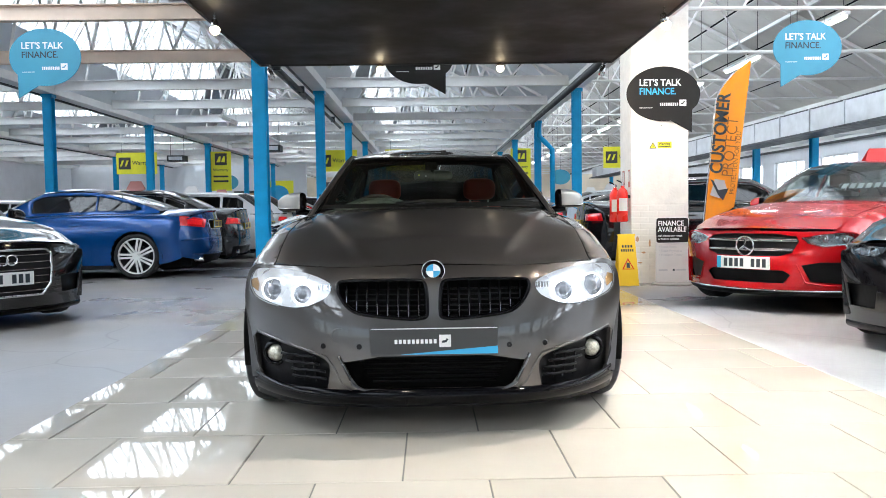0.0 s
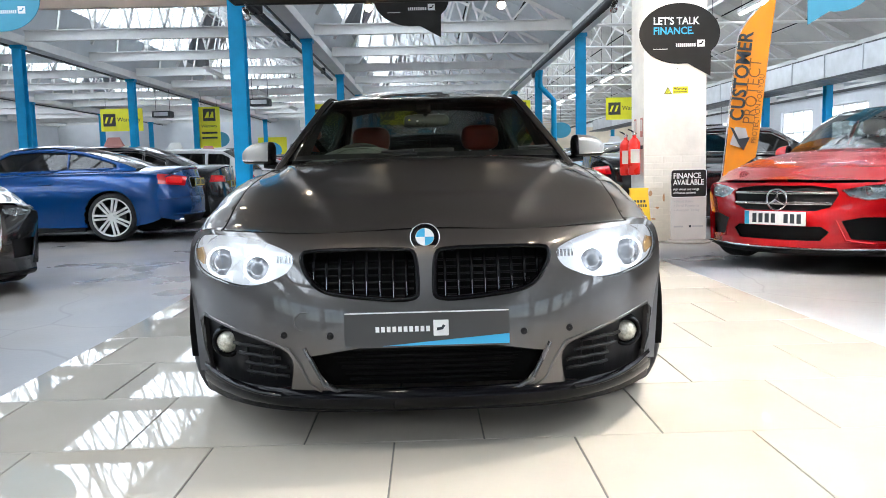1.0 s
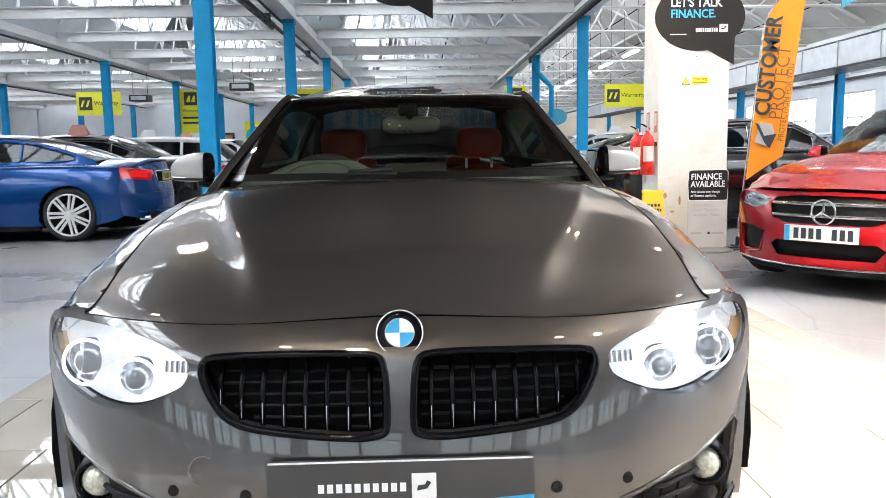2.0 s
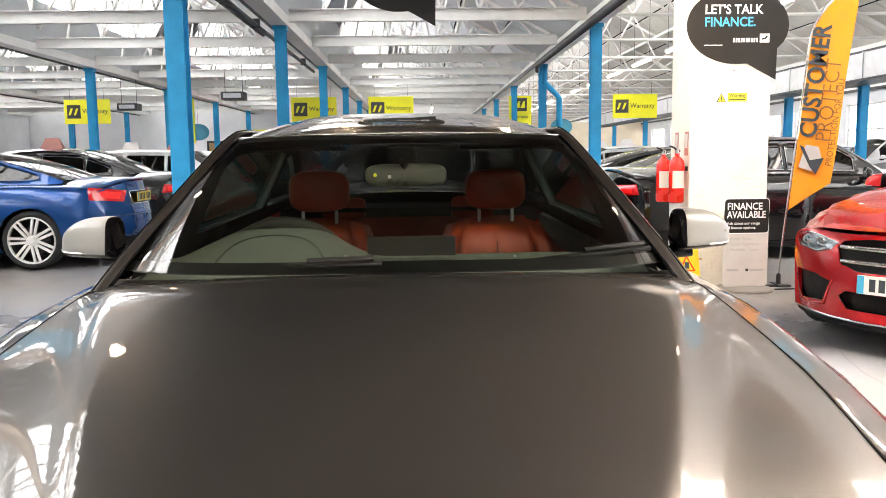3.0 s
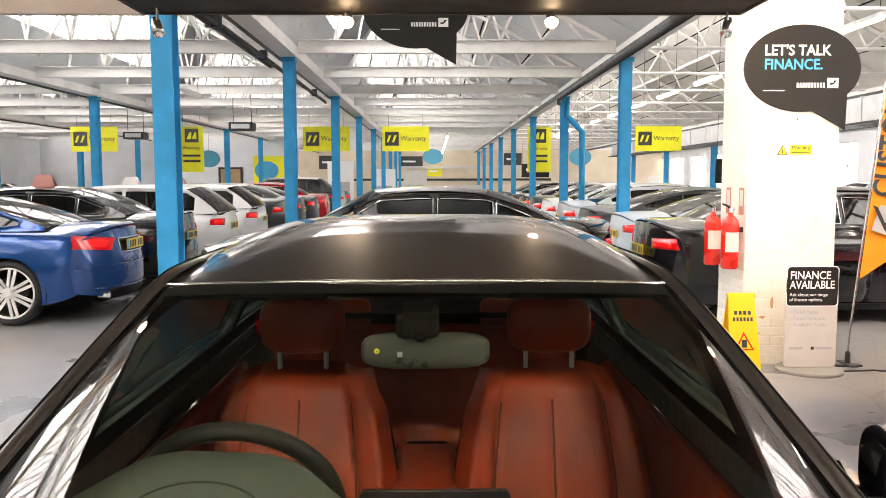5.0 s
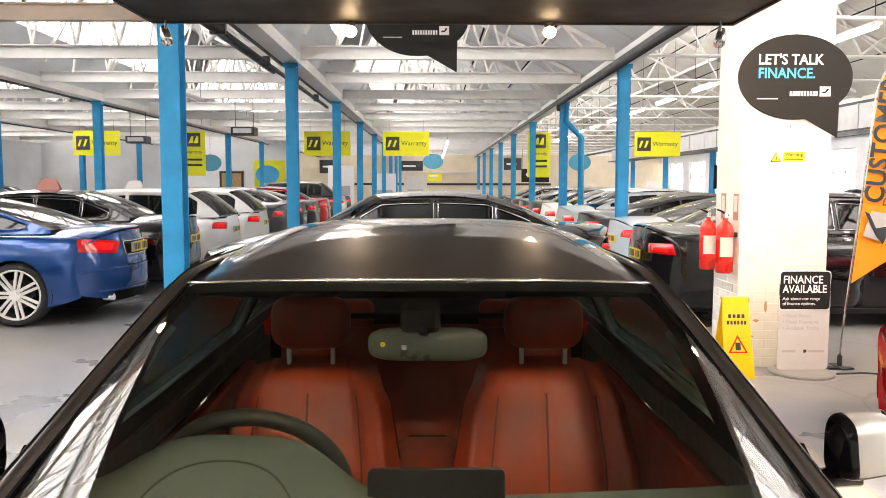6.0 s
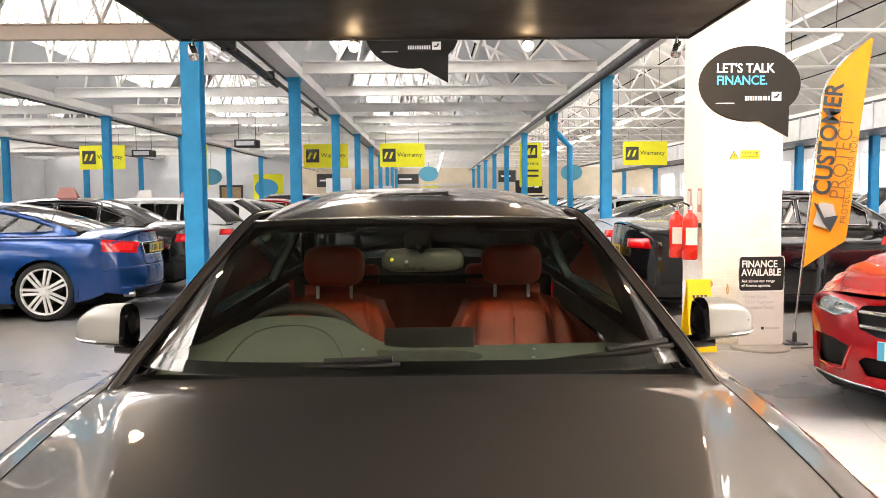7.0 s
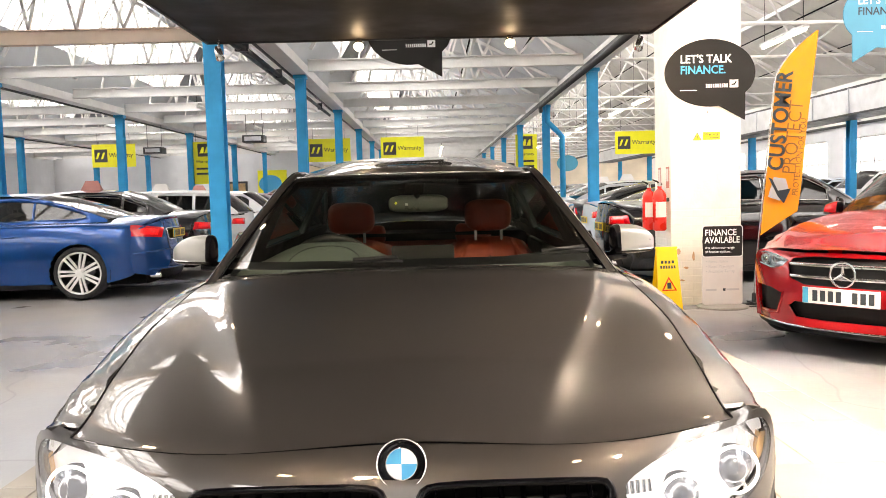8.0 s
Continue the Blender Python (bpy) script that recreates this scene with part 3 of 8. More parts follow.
# east wall with a band of windows
east = tagged(part("wall_east", box(XR, XR + 0.3, Y0, Y1, -0.012, 1.1), M["wall"]), "white painted side wall below a band of windows", "wall", kind="structure")
part("wall_head", box(XR, XR + 0.3, Y0, Y1, 2.9, 3.6), M["wall"], east)
for i in range(17):
    y = Y0 + i * 4.0
    part("wall_pier", box(XR, XR + 0.3, y, min(y + 1.2, Y1), 1.1, 2.9), M["wall"], east)
    if y + 4 <= Y1:
        w = tagged(new("window_%d" % (i + 1)), "white framed side window in the hall wall", "window", kind="structure")
        bm = bmesh.new()
        for zz in (1.13, 2.0, 2.87):
            add_box(bm, XR + 0.1, XR + 0.18, y + 1.2, y + 4.0, zz - 0.03, zz + 0.03)
        for yy in (1.24, 2.13, 3.06, 3.96):
            add_box(bm, XR + 0.1, XR + 0.18, y + yy - 0.03, y + yy + 0.03, 1.16, 2.84)
        part("window_frame", bm, M["white"], w)
        p = part("pane", box(XR + 0.13, XR + 0.14, y + 1.2, y + 4.0, 1.1, 2.9), M["sideglass"], w)
        p.visible_shadow = False

tagged(part("backdrop", box(XR + 4.0, XR + 4.1, Y0, Y1 + 10, -2.0, 7.0), M["daylight"]), "bright overcast daylight outside the side windows", "backdrop", kind="structure")

# roof boards: one mesh, with the glazed openings left free
GL0, GL1 = 0.34, 0.95            # the glazed stretch of the steep slope
MOD = BAY / 2
n_mod = int((Y1 - Y0) / MOD) + 1
bm = bmesh.new()
window_no = 30
for k in range(len(ROWS_X) - 1):
    a, b = ROWS_X[k], ROWS_X[k + 1]
    rx, rz = ridge(k)
    steep = lambda s, off=0.0: Vector((a + (rx - a) * s, 0, VALLEY + (rz - VALLEY) * s)) + off * Vector((-STEEP, 0, 1)).normalized()
    shallow = lambda s, off=0.0: Vector((rx + (b - rx) * s, 0, rz + (VALLEY - rz) * s)) + off * Vector((SHALLOW, 0, 1)).normalized()

    def slab(f, s0, s1, y0, y1, th, mi):
        q = [f(s0), f(s1), f(s1, th), f(s0, th)]
        lo = [bm.verts.new((p.x, y0, p.z)) for p in q]
        hi = [bm.verts.new((p.x, y1, p.z)) for p in q]
        fs = [bm.faces.new(lo), bm.faces.new(hi[::-1])] + [bm.faces.new((lo[i], hi[i], hi[(i + 1) % 4], lo[(i + 1) % 4])) for i in range(4)]
        for fc in fs:
            fc.material_index = mi
    # the shallow slope: staggered boards with open joints under a dark sheet
    backing = lambda s, off=0.0: shallow(s, off + 0.03)
    if k in FIELD_BAYS:
        f0, f1 = FIELD_Y
        slab(backing, 0.0, 1.0, Y0, f0, 0.06, 2)
        slab(backing, 0.0, 1.0, f1, Y1, 0.06, 2)
        slab(shallow, 0.0, FIELD_S[0], f0, f1, 0.06, 0)
        slab(shallow, FIELD_S[1], 1.0, f0, f1, 0.06, 0)
        # added glazing in a stretch of roof that stays out of view
        fw = tagged(new("window_%d" % (70 + k)), "glazed field in the shallow roof slope with white bars", "roof light", kind="structure")
        c0, c1 = shallow(FIELD_S[0], 0.02), shallow(FIELD_S[1], 0.02)
        fb = bmesh.new()
        for q in range(22):
            y = f0 + (f1 - f0) * q / 21
            add_bar(fb, (c0.x, y, c0.z), (c1.x, y, c1.z), 0.04, 0.06)
        add_bar(fb, ((c0.x + c1.x) / 2, f0, (c0.z + c1.z) / 2 - 0.04), ((c0.x + c1.x) / 2, f1, (c0.z + c1.z) / 2 - 0.04), 0.08)
        part("glazing_bars", fb, M["beam"], fw)
        for q in range(7):
            y0, y1 = f0 + (f1 - f0) * q / 7, f0 + (f1 - f0) * (q + 1) / 7
            pb = bmesh.new()
            pb.faces.new([pb.verts.new(v) for v in ((c0.x, y0, c0.z), (c0.x, y1, c0.z), (c1.x, y1, c1.z), (c1.x, y0, c1.z))])
            part("pane", pb, M["fieldglass"], fw).visible_shadow = False
    else:
        slab(backing, 0.0, 1.0, Y0, Y1, 0.06, 2)
    nb = 4 if b - a < 6 else 5
    nyb = int((Y1 - Y0) / 1.22)
    for j in range(nb):
        for i in range(-1, nyb + 1):
            y0 = max(Y0, Y0 + (i + 0.5 * (j % 2)) * 1.22)
            y1 = min(Y1, Y0 + (i + 1 + 0.5 * (j % 2)) * 1.22 - 0.034)
            if k in FIELD_BAYS:
                if y0 < FIELD_Y[0] < y1:
                    y1 = FIELD_Y[0]
                elif y0 < FIELD_Y[1] < y1:
                    y0 = FIELD_Y[1]
                elif FIELD_Y[0] <= y0 < FIELD_Y[1]:
                    continue
            if y1 - y0 > 0.05:
                slab(shallow, j / nb + 0.004, (j + 1) / nb - 0.006, y0, y1, 0.028 + 0.002 * random.random(), 3 if k == 4 else 0)
    # the steep slope: board below and above, and some modules boarded in
    w = tagged(new("window_%d" % window_no), "long strip of glazed roof light with white glazing bars", "roof light", kind="structure")
    window_no += 1
    slab(steep, 0.0, GL0, Y0, Y1, 0.05, 0)
    slab(steep, GL1, 1.0, Y0, Y1, 0.05, 0)
    bars = bmesh.new()
    for i in range(n_mod):
        y0 = 10.15 - 7 * MOD + i * MOD
        y1 = min(Y1, y0 + MOD)
        if y1 - max(Y0, y0) < 0.2:
            continue
        y0 = max(Y0, y0)
        if (i + 2 * k) % 5 == 1:
            slab(lambda s, off=0.0: steep(s, off + 0.03), GL0, GL1, y0, y1, 0.03, 2)
            for q in range(5):
                slab(steep, GL0, GL1, y0 + (y1 - y0) * q / 5 + 0.01, y0 + (y1 - y0) * (q + 1) / 5 - 0.01, 0.027, 1)
        else:
            c0, c1 = steep(GL0, 0.02), steep(GL1, 0.02)
            pb = bmesh.new()
            pb.faces.new([pb.verts.new(v) for v in ((c0.x, y0, c0.z), (c0.x, y1, c0.z), (c1.x, y1, c1.z), (c1.x, y0, c1.z))])
            pane = part("pane", pb, M["glazing"], w)
            pane.visible_shadow = False
            for q in range(7):
                y = y0 + (y1 - y0) * q / 6
                add_bar(bars, (c0.x, y, c0.z), (c1.x, y, c1.z), 0.035, 0.05)
    part("glazing_bars", bars, M["beam"], w)
bmesh.ops.recalc_face_normals(bm, faces=bm.faces)
ceiling = tagged(part("ceiling", bm, [M["panel"], M["greyboard"], M["joint"], M["warmboard"]]), "white boarded saw-tooth roof with dark joints", "ceiling", kind="structure")

# valley gutters and their dark pipes
for k, x in enumerate(ROWS_X):
    bm = box(x - 0.13, x + 0.13, Y0, Y1, VALLEY - 0.16, VALLEY - 0.002, 0.0)
    g = tagged(part("valley_beam", bm, M["beam"]), "long pale steel valley beam along the posts", "roof beam", "valley beams", "structure")
    part("gutter_edge", box(x - 0.15, x - 0.131, Y0, Y1, VALLEY - 0.20, VALLEY - 0.1), M["pipe"], g, "dark gutter edge")

# cross beams with their trusses
beam_mesh, truss_mesh = {}, {}
for k in range(len(ROWS_X) - 1):
    a, b = ROWS_X[k] + 0.14, ROWS_X[k + 1] - 0.152
    rx, rz = ridge(k)
    bm = bmesh.new()
    if k == 4:
        # the wide bay has slim tie rods in place of beams
        add_tube(bm, [(a, 0, VALLEY - 0.02), ((a + b) / 2, 0, VALLEY - 0.035), (b, 0, VALLEY - 0.02)], 0.028, 8)
    else:
        add_box(bm, a, b, -0.06, 0.06, VALLEY - 0.10, VALLEY - 0.085)
        add_box(bm, a, b, -0.006, 0.006, VALLEY - 0.085, VALLEY + 0.085)
        add_box(bm, a, b, -0.06, 0.06, VALLEY + 0.085, VALLEY + 0.10)
    me = bpy.data.meshes.new("beam")
    bm.to_mesh(me)
    bm.free()
    me.materials.append(M["beam"])
    beam_mesh[k] = me
    bm = bmesh.new()
    top = lambda x: (VALLEY + (x - ROWS_X[k]) * STEEP if x < rx else rz - (x - rx) * SHALLOW) - 0.06
    add_bar(bm, (ROWS_X[k] + 0.2, 0, top(ROWS_X[k] + 0.2)), (rx, 0, top(rx)), 0.06)
    add_bar(bm, (rx, 0, top(rx)), (ROWS_X[k + 1] - 0.3, 0, top(ROWS_X[k + 1] - 0.3)), 0.06)
    n, bar = (2, 0.028) if k == 4 else (6, 0.036)
    for i in range(n):
        x0, x1 = rx - 0.5 + (b - rx) * i / n, rx - 0.5 + (b - rx) * (i + 0.5) / n
        add_bar(bm, (max(x0, a), 0, VALLEY + 0.1 if k != 4 else VALLEY), (x1, 0, top(x1)), bar)
        x2 = rx - 0.5 + (b - rx) * (i + 1) / n
        add_bar(bm, (x1, 0, top(x1)), (x2, 0, VALLEY + 0.1 if k != 4 else VALLEY), bar)
    me = bpy.data.meshes.new("truss")
    bm.to_mesh(me)
    bm.free()
    me.materials.append(M["beam"])
    truss_mesh[k] = me
# the first beams of one bay carry warm lamp light in their colour
warm_lit_mesh = beam_mesh[2].copy()
warm_lit_mesh.materials.clear()
warm_lit_mesh.materials.append(M["creambeam"])
n_beam = int((Y1 - Y0) / MOD)
for i in range(n_beam):
    y = 10.15 - 6 * MOD + i * MOD
    if not Y0 < y < Y1 - 0.1:
        continue
    for k in range(len(ROWS_X) - 1):
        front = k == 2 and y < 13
        bo = new("beam", warm_lit_mesh if front else beam_mesh[k])
        bo.location = (0, y, 0)
        tagged(bo, "white painted steel roof beam with a light truss", "roof beam", "cross beams", "structure")
        share("truss", truss_mesh[k], bo, pose(0, 0, 0))

# slim purlins along the hall
for k in range(len(ROWS_X) - 1):
    rx, rz = ridge(k)
    for s in (0.0, 0.5):
        x = rx + (ROWS_X[k + 1] - rx) * s + 0.05
        z = rz - (x - rx) * SHALLOW - 0.10
        tagged(part("purlin", box(x - 0.03, x + 0.03, Y0, Y1, z - 0.04, z + 0.03), M["beam"]), "slim white steel purlin under the roof boards", "purlin", "purlins", "structure")

# blue posts
bm = bmesh.new()
for x0, x1, y0, y1 in ((-0.085, 0.085, -0.085, -0.07), (-0.085, 0.085, 0.07, 0.085), (-0.008, 0.008, -0.07, 0.07)):
    add_box(bm, x0, x1, y0, y1, -0.012, VALLEY - 0.165)
add_box(bm, -0.14, 0.14, -0.12, 0.12, -0.012, 0.008)
add_box(bm, -0.11, 0.11, -0.1, 0.1, VALLEY - 0.23, VALLEY - 0.165)
post_mesh = bpy.data.meshes.new("post")
bm.to_mesh(post_mesh)
bm.free()
post_mesh.materials.append(M["post"])
for x in ROWS_X[1:5]:
    for y in POST_Y:
        if x > -8 and y < 9 or y < 4 or (x == 2.95 and y < 11) or y > Y1 - 0.5 or (x < -6.3 and y > 39):
            continue
        p = new("post", post_mesh)
        p.location = (x, y, 0)
        tagged(p, "bright blue painted steel H-section roof post", "post", "blue posts", "structure")
for y in (8.8, 14.35, 19.9, 23.4, 25.5, 31.0, 36.6, 42.0):
    p = new("post", post_mesh)
    p.location = (9.8, y, 0)
    tagged(p, "bright blue painted steel H-section roof post", "post", "blue posts", "structure")

# tiled display floor
TX0, TX1, TY0, TY1, T = -1.8, 2.2, -1.6, 9.4, 0.605
tiles = tagged(part("tiled_floor", box(TX0, TX1, TY0, TY1, -0.011, -0.0035), M["grout"]), "glossy cream tiled display floor with dark joints", "tiled floor", kind="structure")
tile_cache = {}


def tile(x0, x1, y0, y1):
    key = (round(x1 - x0, 3), round(y1 - y0, 3))
    if key not in tile_cache:
        bm = bmesh.new()
        w, d, c = key[0] / 2, key[1] / 2, 0.0018
        lo = [bm.verts.new((x, y, -0.008)) for x, y in ((-w, -d), (w, -d), (w, d), (-w, d))]
        hi = [bm.verts.new((x, y, -c)) for x, y in ((-w, -d), (w, -d), (w, d), (-w, d))]
        tp = [bm.verts.new((x, y, 0)) for x, y in ((-w + c, -d + c), (w - c, -d + c), (w - c, d - c), (-w + c, d - c))]
        bm.faces.new(tp)
        for a, b in ((lo, hi), (hi, tp)):
            for i in range(4):
                bm.faces.new((a[i], a[(i + 1) % 4], b[(i + 1) % 4], b[i]))
        me = bpy.data.meshes.new("tile")
        bm.to_mesh(me)
        bm.free()
        me.materials.append(M["tile"])
        tile_cache[key] = me
    share("tile", tile_cache[key], tiles, pose((x0 + x1) / 2, (y0 + y1) / 2, random.uniform(-0.0006, 0.0006), random.uniform(-0.05, 0.05), random.uniform(-0.05, 0.05)))

# ---- cars ----
class Shell:
    """The lofted outer skin of a car. Local axes: x across, y from the nose backwards, z up."""

    def __init__(self, length, width, centre, crest, waist=0.62, sweep=0.42, tail_sweep=0.25, lean=0.10, rear_lean=0.06, sill=0.20, shoulder=0.07, nose_round=0.0, bend=2.5, fade=4.0, tail_bend=3.0):
        self.L, self.w, self.zc, self.zf = length, curve(*width), curve(*centre), curve(*crest)
        self.zs, self.sw, self.tsw, self.lean, self.rlean, self.sill = waist, sweep, tail_sweep, lean, rear_lean, sill
        self.cache, self.nose, self.bend, self.fade, self.tbend = {}, nose_round, bend, fade, tail_bend
        self.drop = curve((0, shoulder), (0.25, shoulder + 0.012), (0.75, 0.07), (5, 0.07))

    def section(self, y):
        key = round(y, 3)
        if key not in self.cache:
            w, zc, zf, zs = self.w(y), self.zc(y), self.zf(y), self.zs
            c = [(-0.42 * w, zc - 0.006), (0, zc), (0.42 * w, zc - 0.006 - 0.12 * (zc - zf)), (0.80 * w, zf), (0.945 * w, zf - self.drop(y)), (w, zs), (0.985 * w, 0.42), (0.955 * w, self.sill), (0.92 * w, self.sill - 0.1)]
            pts = []
            for i in range(1, len(c) - 2):
                p0, p1, p2, p3 = c[i - 1], c[i], c[i + 1], c[i + 2]
                for k in range(24):
                    t = k / 24
                    pts.append(tuple(0.5 * (2 * p1[q] + (p2[q] - p0[q]) * t + (2 * p0[q] - 5 * p1[q] + 4 * p2[q] - p3[q]) * t * t + (3 * p1[q] - p0[q] - 3 * p2[q] + p3[q]) * t ** 3) for q in (0, 1)))
            pts.append(c[-2])
            a = np.array(pts)
            top = a[:97]
            side = a[48:]
            flank = a[48:97][::-1]                      # from the waist up to the bonnet's edge
            run = np.concatenate([[0.0], np.cumsum(np.hypot(*np.diff(flank, axis=0).T))])
            self.cache[key] = (np.maximum.accumulate(top[:, 0]), top[:, 1], side[::-1, 1], side[::-1, 0], run / run[-1], flank)
        return self.cache[key]

    def top_z(self, y, x):
        s = self.section(y)
        return float(np.interp(abs(x), s[0], s[1]))

    def side_x(self, y, z):
        s = self.section(y)
        return float(np.interp(z, s[2], s[3]))

    def plan(self, y, x):
        q = min(1.0, abs(x) / self.w(y))
        return y + self.sw * max(0, 1 - y / 1.2) ** 2 * q ** self.bend - self.tsw * max(0, 1 - (self.L - y) / 1.0) ** 2 * q ** self.tbend

    def station(self, yp, x):
        y = yp
        for _ in range(10):
            y = y + 0.8 * (yp - self.plan(y, x))
        return max(0.0, min(self.L, y))

    def front(self, xh, z):
        """The nose: xh is the share of the half width."""
        w0 = self.w(0)
        tuck = min(1.0, self.side_x(0, z) / w0) if z < self.zs else 1.0
        return Vector((xh * w0 * tuck, self.sw * abs(xh) ** self.bend + self.lean_back(z) * (1 - abs(xh) ** self.fade), z))

    def lean_back(self, z):
        return self.lean * max(0, (z - 0.40) / 0.32) ** 1.6 + self.nose * max(0, (z - self.zc(0) + 0.10) / 0.10) ** 2.2 + 0.10 * max(0, (0.32 - z) / 0.3) ** 2

    def front_top(self, xh):
        return self.top_z(0.0, xh * self.w(0)) if abs(xh) < 0.995 else self.zs

    def arc_share(self, y, z):
        """A height on the flank as a share of the way from the waist to the bonnet's edge (heights below the waist stay)."""
        if z <= self.zs:
            return z
        s = self.section(y)
        zf = self.zf(y)
        return self.zs + (zf - self.zs) * float(np.interp(z, np.maximum.accumulate(s[5][:, 1]), s[4]))

    def side_arc(self, y, b, sgn):
        if b <= self.zs:
            return self.side(y, b, sgn)
        s, zf = self.section(y), self.zf(y)
        k = min(1.0, (b - self.zs) / (zf - self.zs))
        x, z = float(np.interp(k, s[4], s[5][:, 0])), float(np.interp(k, s[4], s[5][:, 1]))
        xh = min(1.0, x / self.w(y))
        return Vector((sgn * x, self.plan(y, x) + self.lean_back(z) * (1 - xh ** self.fade) * max(0, 1 - y / 0.5) ** 2, z))

    def back(self, xh, z):
        w0 = self.w(self.L)
        tuck = min(1.0, self.side_x(self.L, z) / w0) if z < self.zs else 1.0
        prof = self.rlean * max(0, (z - 0.5) / 0.5) ** 1.5 + 0.12 * max(0, (0.45 - z) / 0.3) ** 2
        return Vector((xh * w0 * tuck, self.L - self.tsw * abs(xh) ** self.tbend - prof * (1 - xh ** 4), z))

    def back_top(self, xh):
        return self.top_z(self.L, xh * self.w(self.L)) if abs(xh) < 0.995 else self.zs

    def side(self, y, z, sgn):
        x = self.side_x(y, z)
        xh = min(1.0, x / self.w(y))
        return Vector((sgn * x, self.plan(y, x) + self.lean_back(z) * (1 - xh ** self.fade) * max(0, 1 - y / 0.5) ** 2, z))


def shrink(poly, k):
    cx, cz = sum(p[0] for p in poly) / len(poly), sum(p[1] for p in poly) / len(poly)
    return [(cx + (x - cx) * k, cz + (z - cz) * k) for x, z in poly]


def mirrored(poly):
    return [(-x, z) for x, z in poly][::-1]


def wheel(parent, x, y, r, style, rim_mat, sgn, share_=0.71):
    w = new("wheel")
    w.parent = parent
    w.matrix_basis = pose(x, y, r, 0, 0, 0 if sgn < 0 else 180)
    rr = r * share_
    hw = 0.112
    part("tyre", lathe([(rr, -hw + 0.01), (rr + 0.01, -hw), (r - 0.035, -hw - 0.004), (r - 0.012, -hw + 0.012), (r, -hw + 0.04), (r, hw - 0.04), (r - 0.02, hw), (rr, hw)], 40, "X"), M["rubber"], w, smooth=True)
    # the dark rubber puts the shade inside the wheel into the barrel's colour
    part("barrel", lathe([(rr - 0.020, -hw + 0.03), (rr - 0.03, hw - 0.03), (0.02, hw - 0.02)], 32, "X"), M["rubber"], w, "shaded wheel barrel", smooth=True)
    bm = lathe([(rr + 0.002, -hw + 0.008), (rr - 0.006, -hw - 0.002), (rr - 0.016, -hw + 0.004), (rr - 0.022, -hw + 0.03)], 40, "X")
    n = style
    for i in range(n):
        a = 2 * math.pi * i / n
        for off in (-0.14, 0.14):
            side = Vector((0, -math.sin(a), math.cos(a))) * (0.022 if n > 5 else 0.026) * math.copysign(1, off)
            p0 = Vector((-hw + 0.014, 0.045 * math.cos(a), 0.045 * math.sin(a))) + side * 0.9
            p1 = Vector((-hw + 0.006, (rr - 0.012) * math.cos(a), (rr - 0.012) * math.sin(a))) + side * 1.35
            add_bar(bm, p0, p1, 0.0135 if n > 5 else 0.024, 0.03)
    part("rim", bm, rim_mat, w, smooth=False)
    part("hub", lathe([(0.001, -hw - 0.004), (0.03, -hw - 0.004), (0.06, -hw + 0.006), (0.065, -hw + 0.05)], 20, "X"), rim_mat, w)
    part("brake_disc", lathe([(0.001, -0.02), (rr * 0.62, -0.02), (rr * 0.62, 0.0), (0.001, 0.0)], 24, "X"), M["darkalloy"], w)
    return w


def bars(parent, name, x0, x1, y, z0, z1, chars, material, near=True):
    """Plain upright bars in place of a number or of small print."""
    n = len(chars)
    wid = (x1 - x0) / n
    if near:
        me = bpy.data.meshes.new(name)
        bm = box(-wid * 0.33, wid * 0.33, -0.0015, 0, z0, z1)
        bm.to_mesh(me)
        bm.free()
        me.materials.append(material)
        for i, c in enumerate(chars):
            if c != " ":
                share(name, me, parent, pose(x0 + wid * (i + 0.5), y, 0))
        return
    bm = bmesh.new()
    for i, c in enumerate(chars):
        if c != " ":
            add_box(bm, x0 + wid * (i + 0.17), x0 + wid * (i + 0.83), y - 0.0015, y, z0, z1)
    part(name, bm, material, parent)["kind"] = "stuff"


def number_plate(parent, y, z, material, back=False, w=0.52, h=0.111, tilt=0.0, strip=True, near=True):
    p = part("number_plate", box(-w / 2, w / 2, -0.006, 0.004, -h / 2, h / 2, 0.002), material, parent)
    p.matrix_basis = pose(0, y, z, tilt, 0, 180 if back else 0)
    bars(p, "plate_bar", -w * 0.38, w * 0.45, -0.0062, -h * 0.34, h * 0.34, "#### ###", M["inkdark"], near)
    if strip:
        part("plate_strip", box(-w / 2 + 0.002, -w * 0.42, -0.0075, -0.006, -h / 2 + 0.002, h / 2 - 0.002), M["inkblue"], p)
    return p


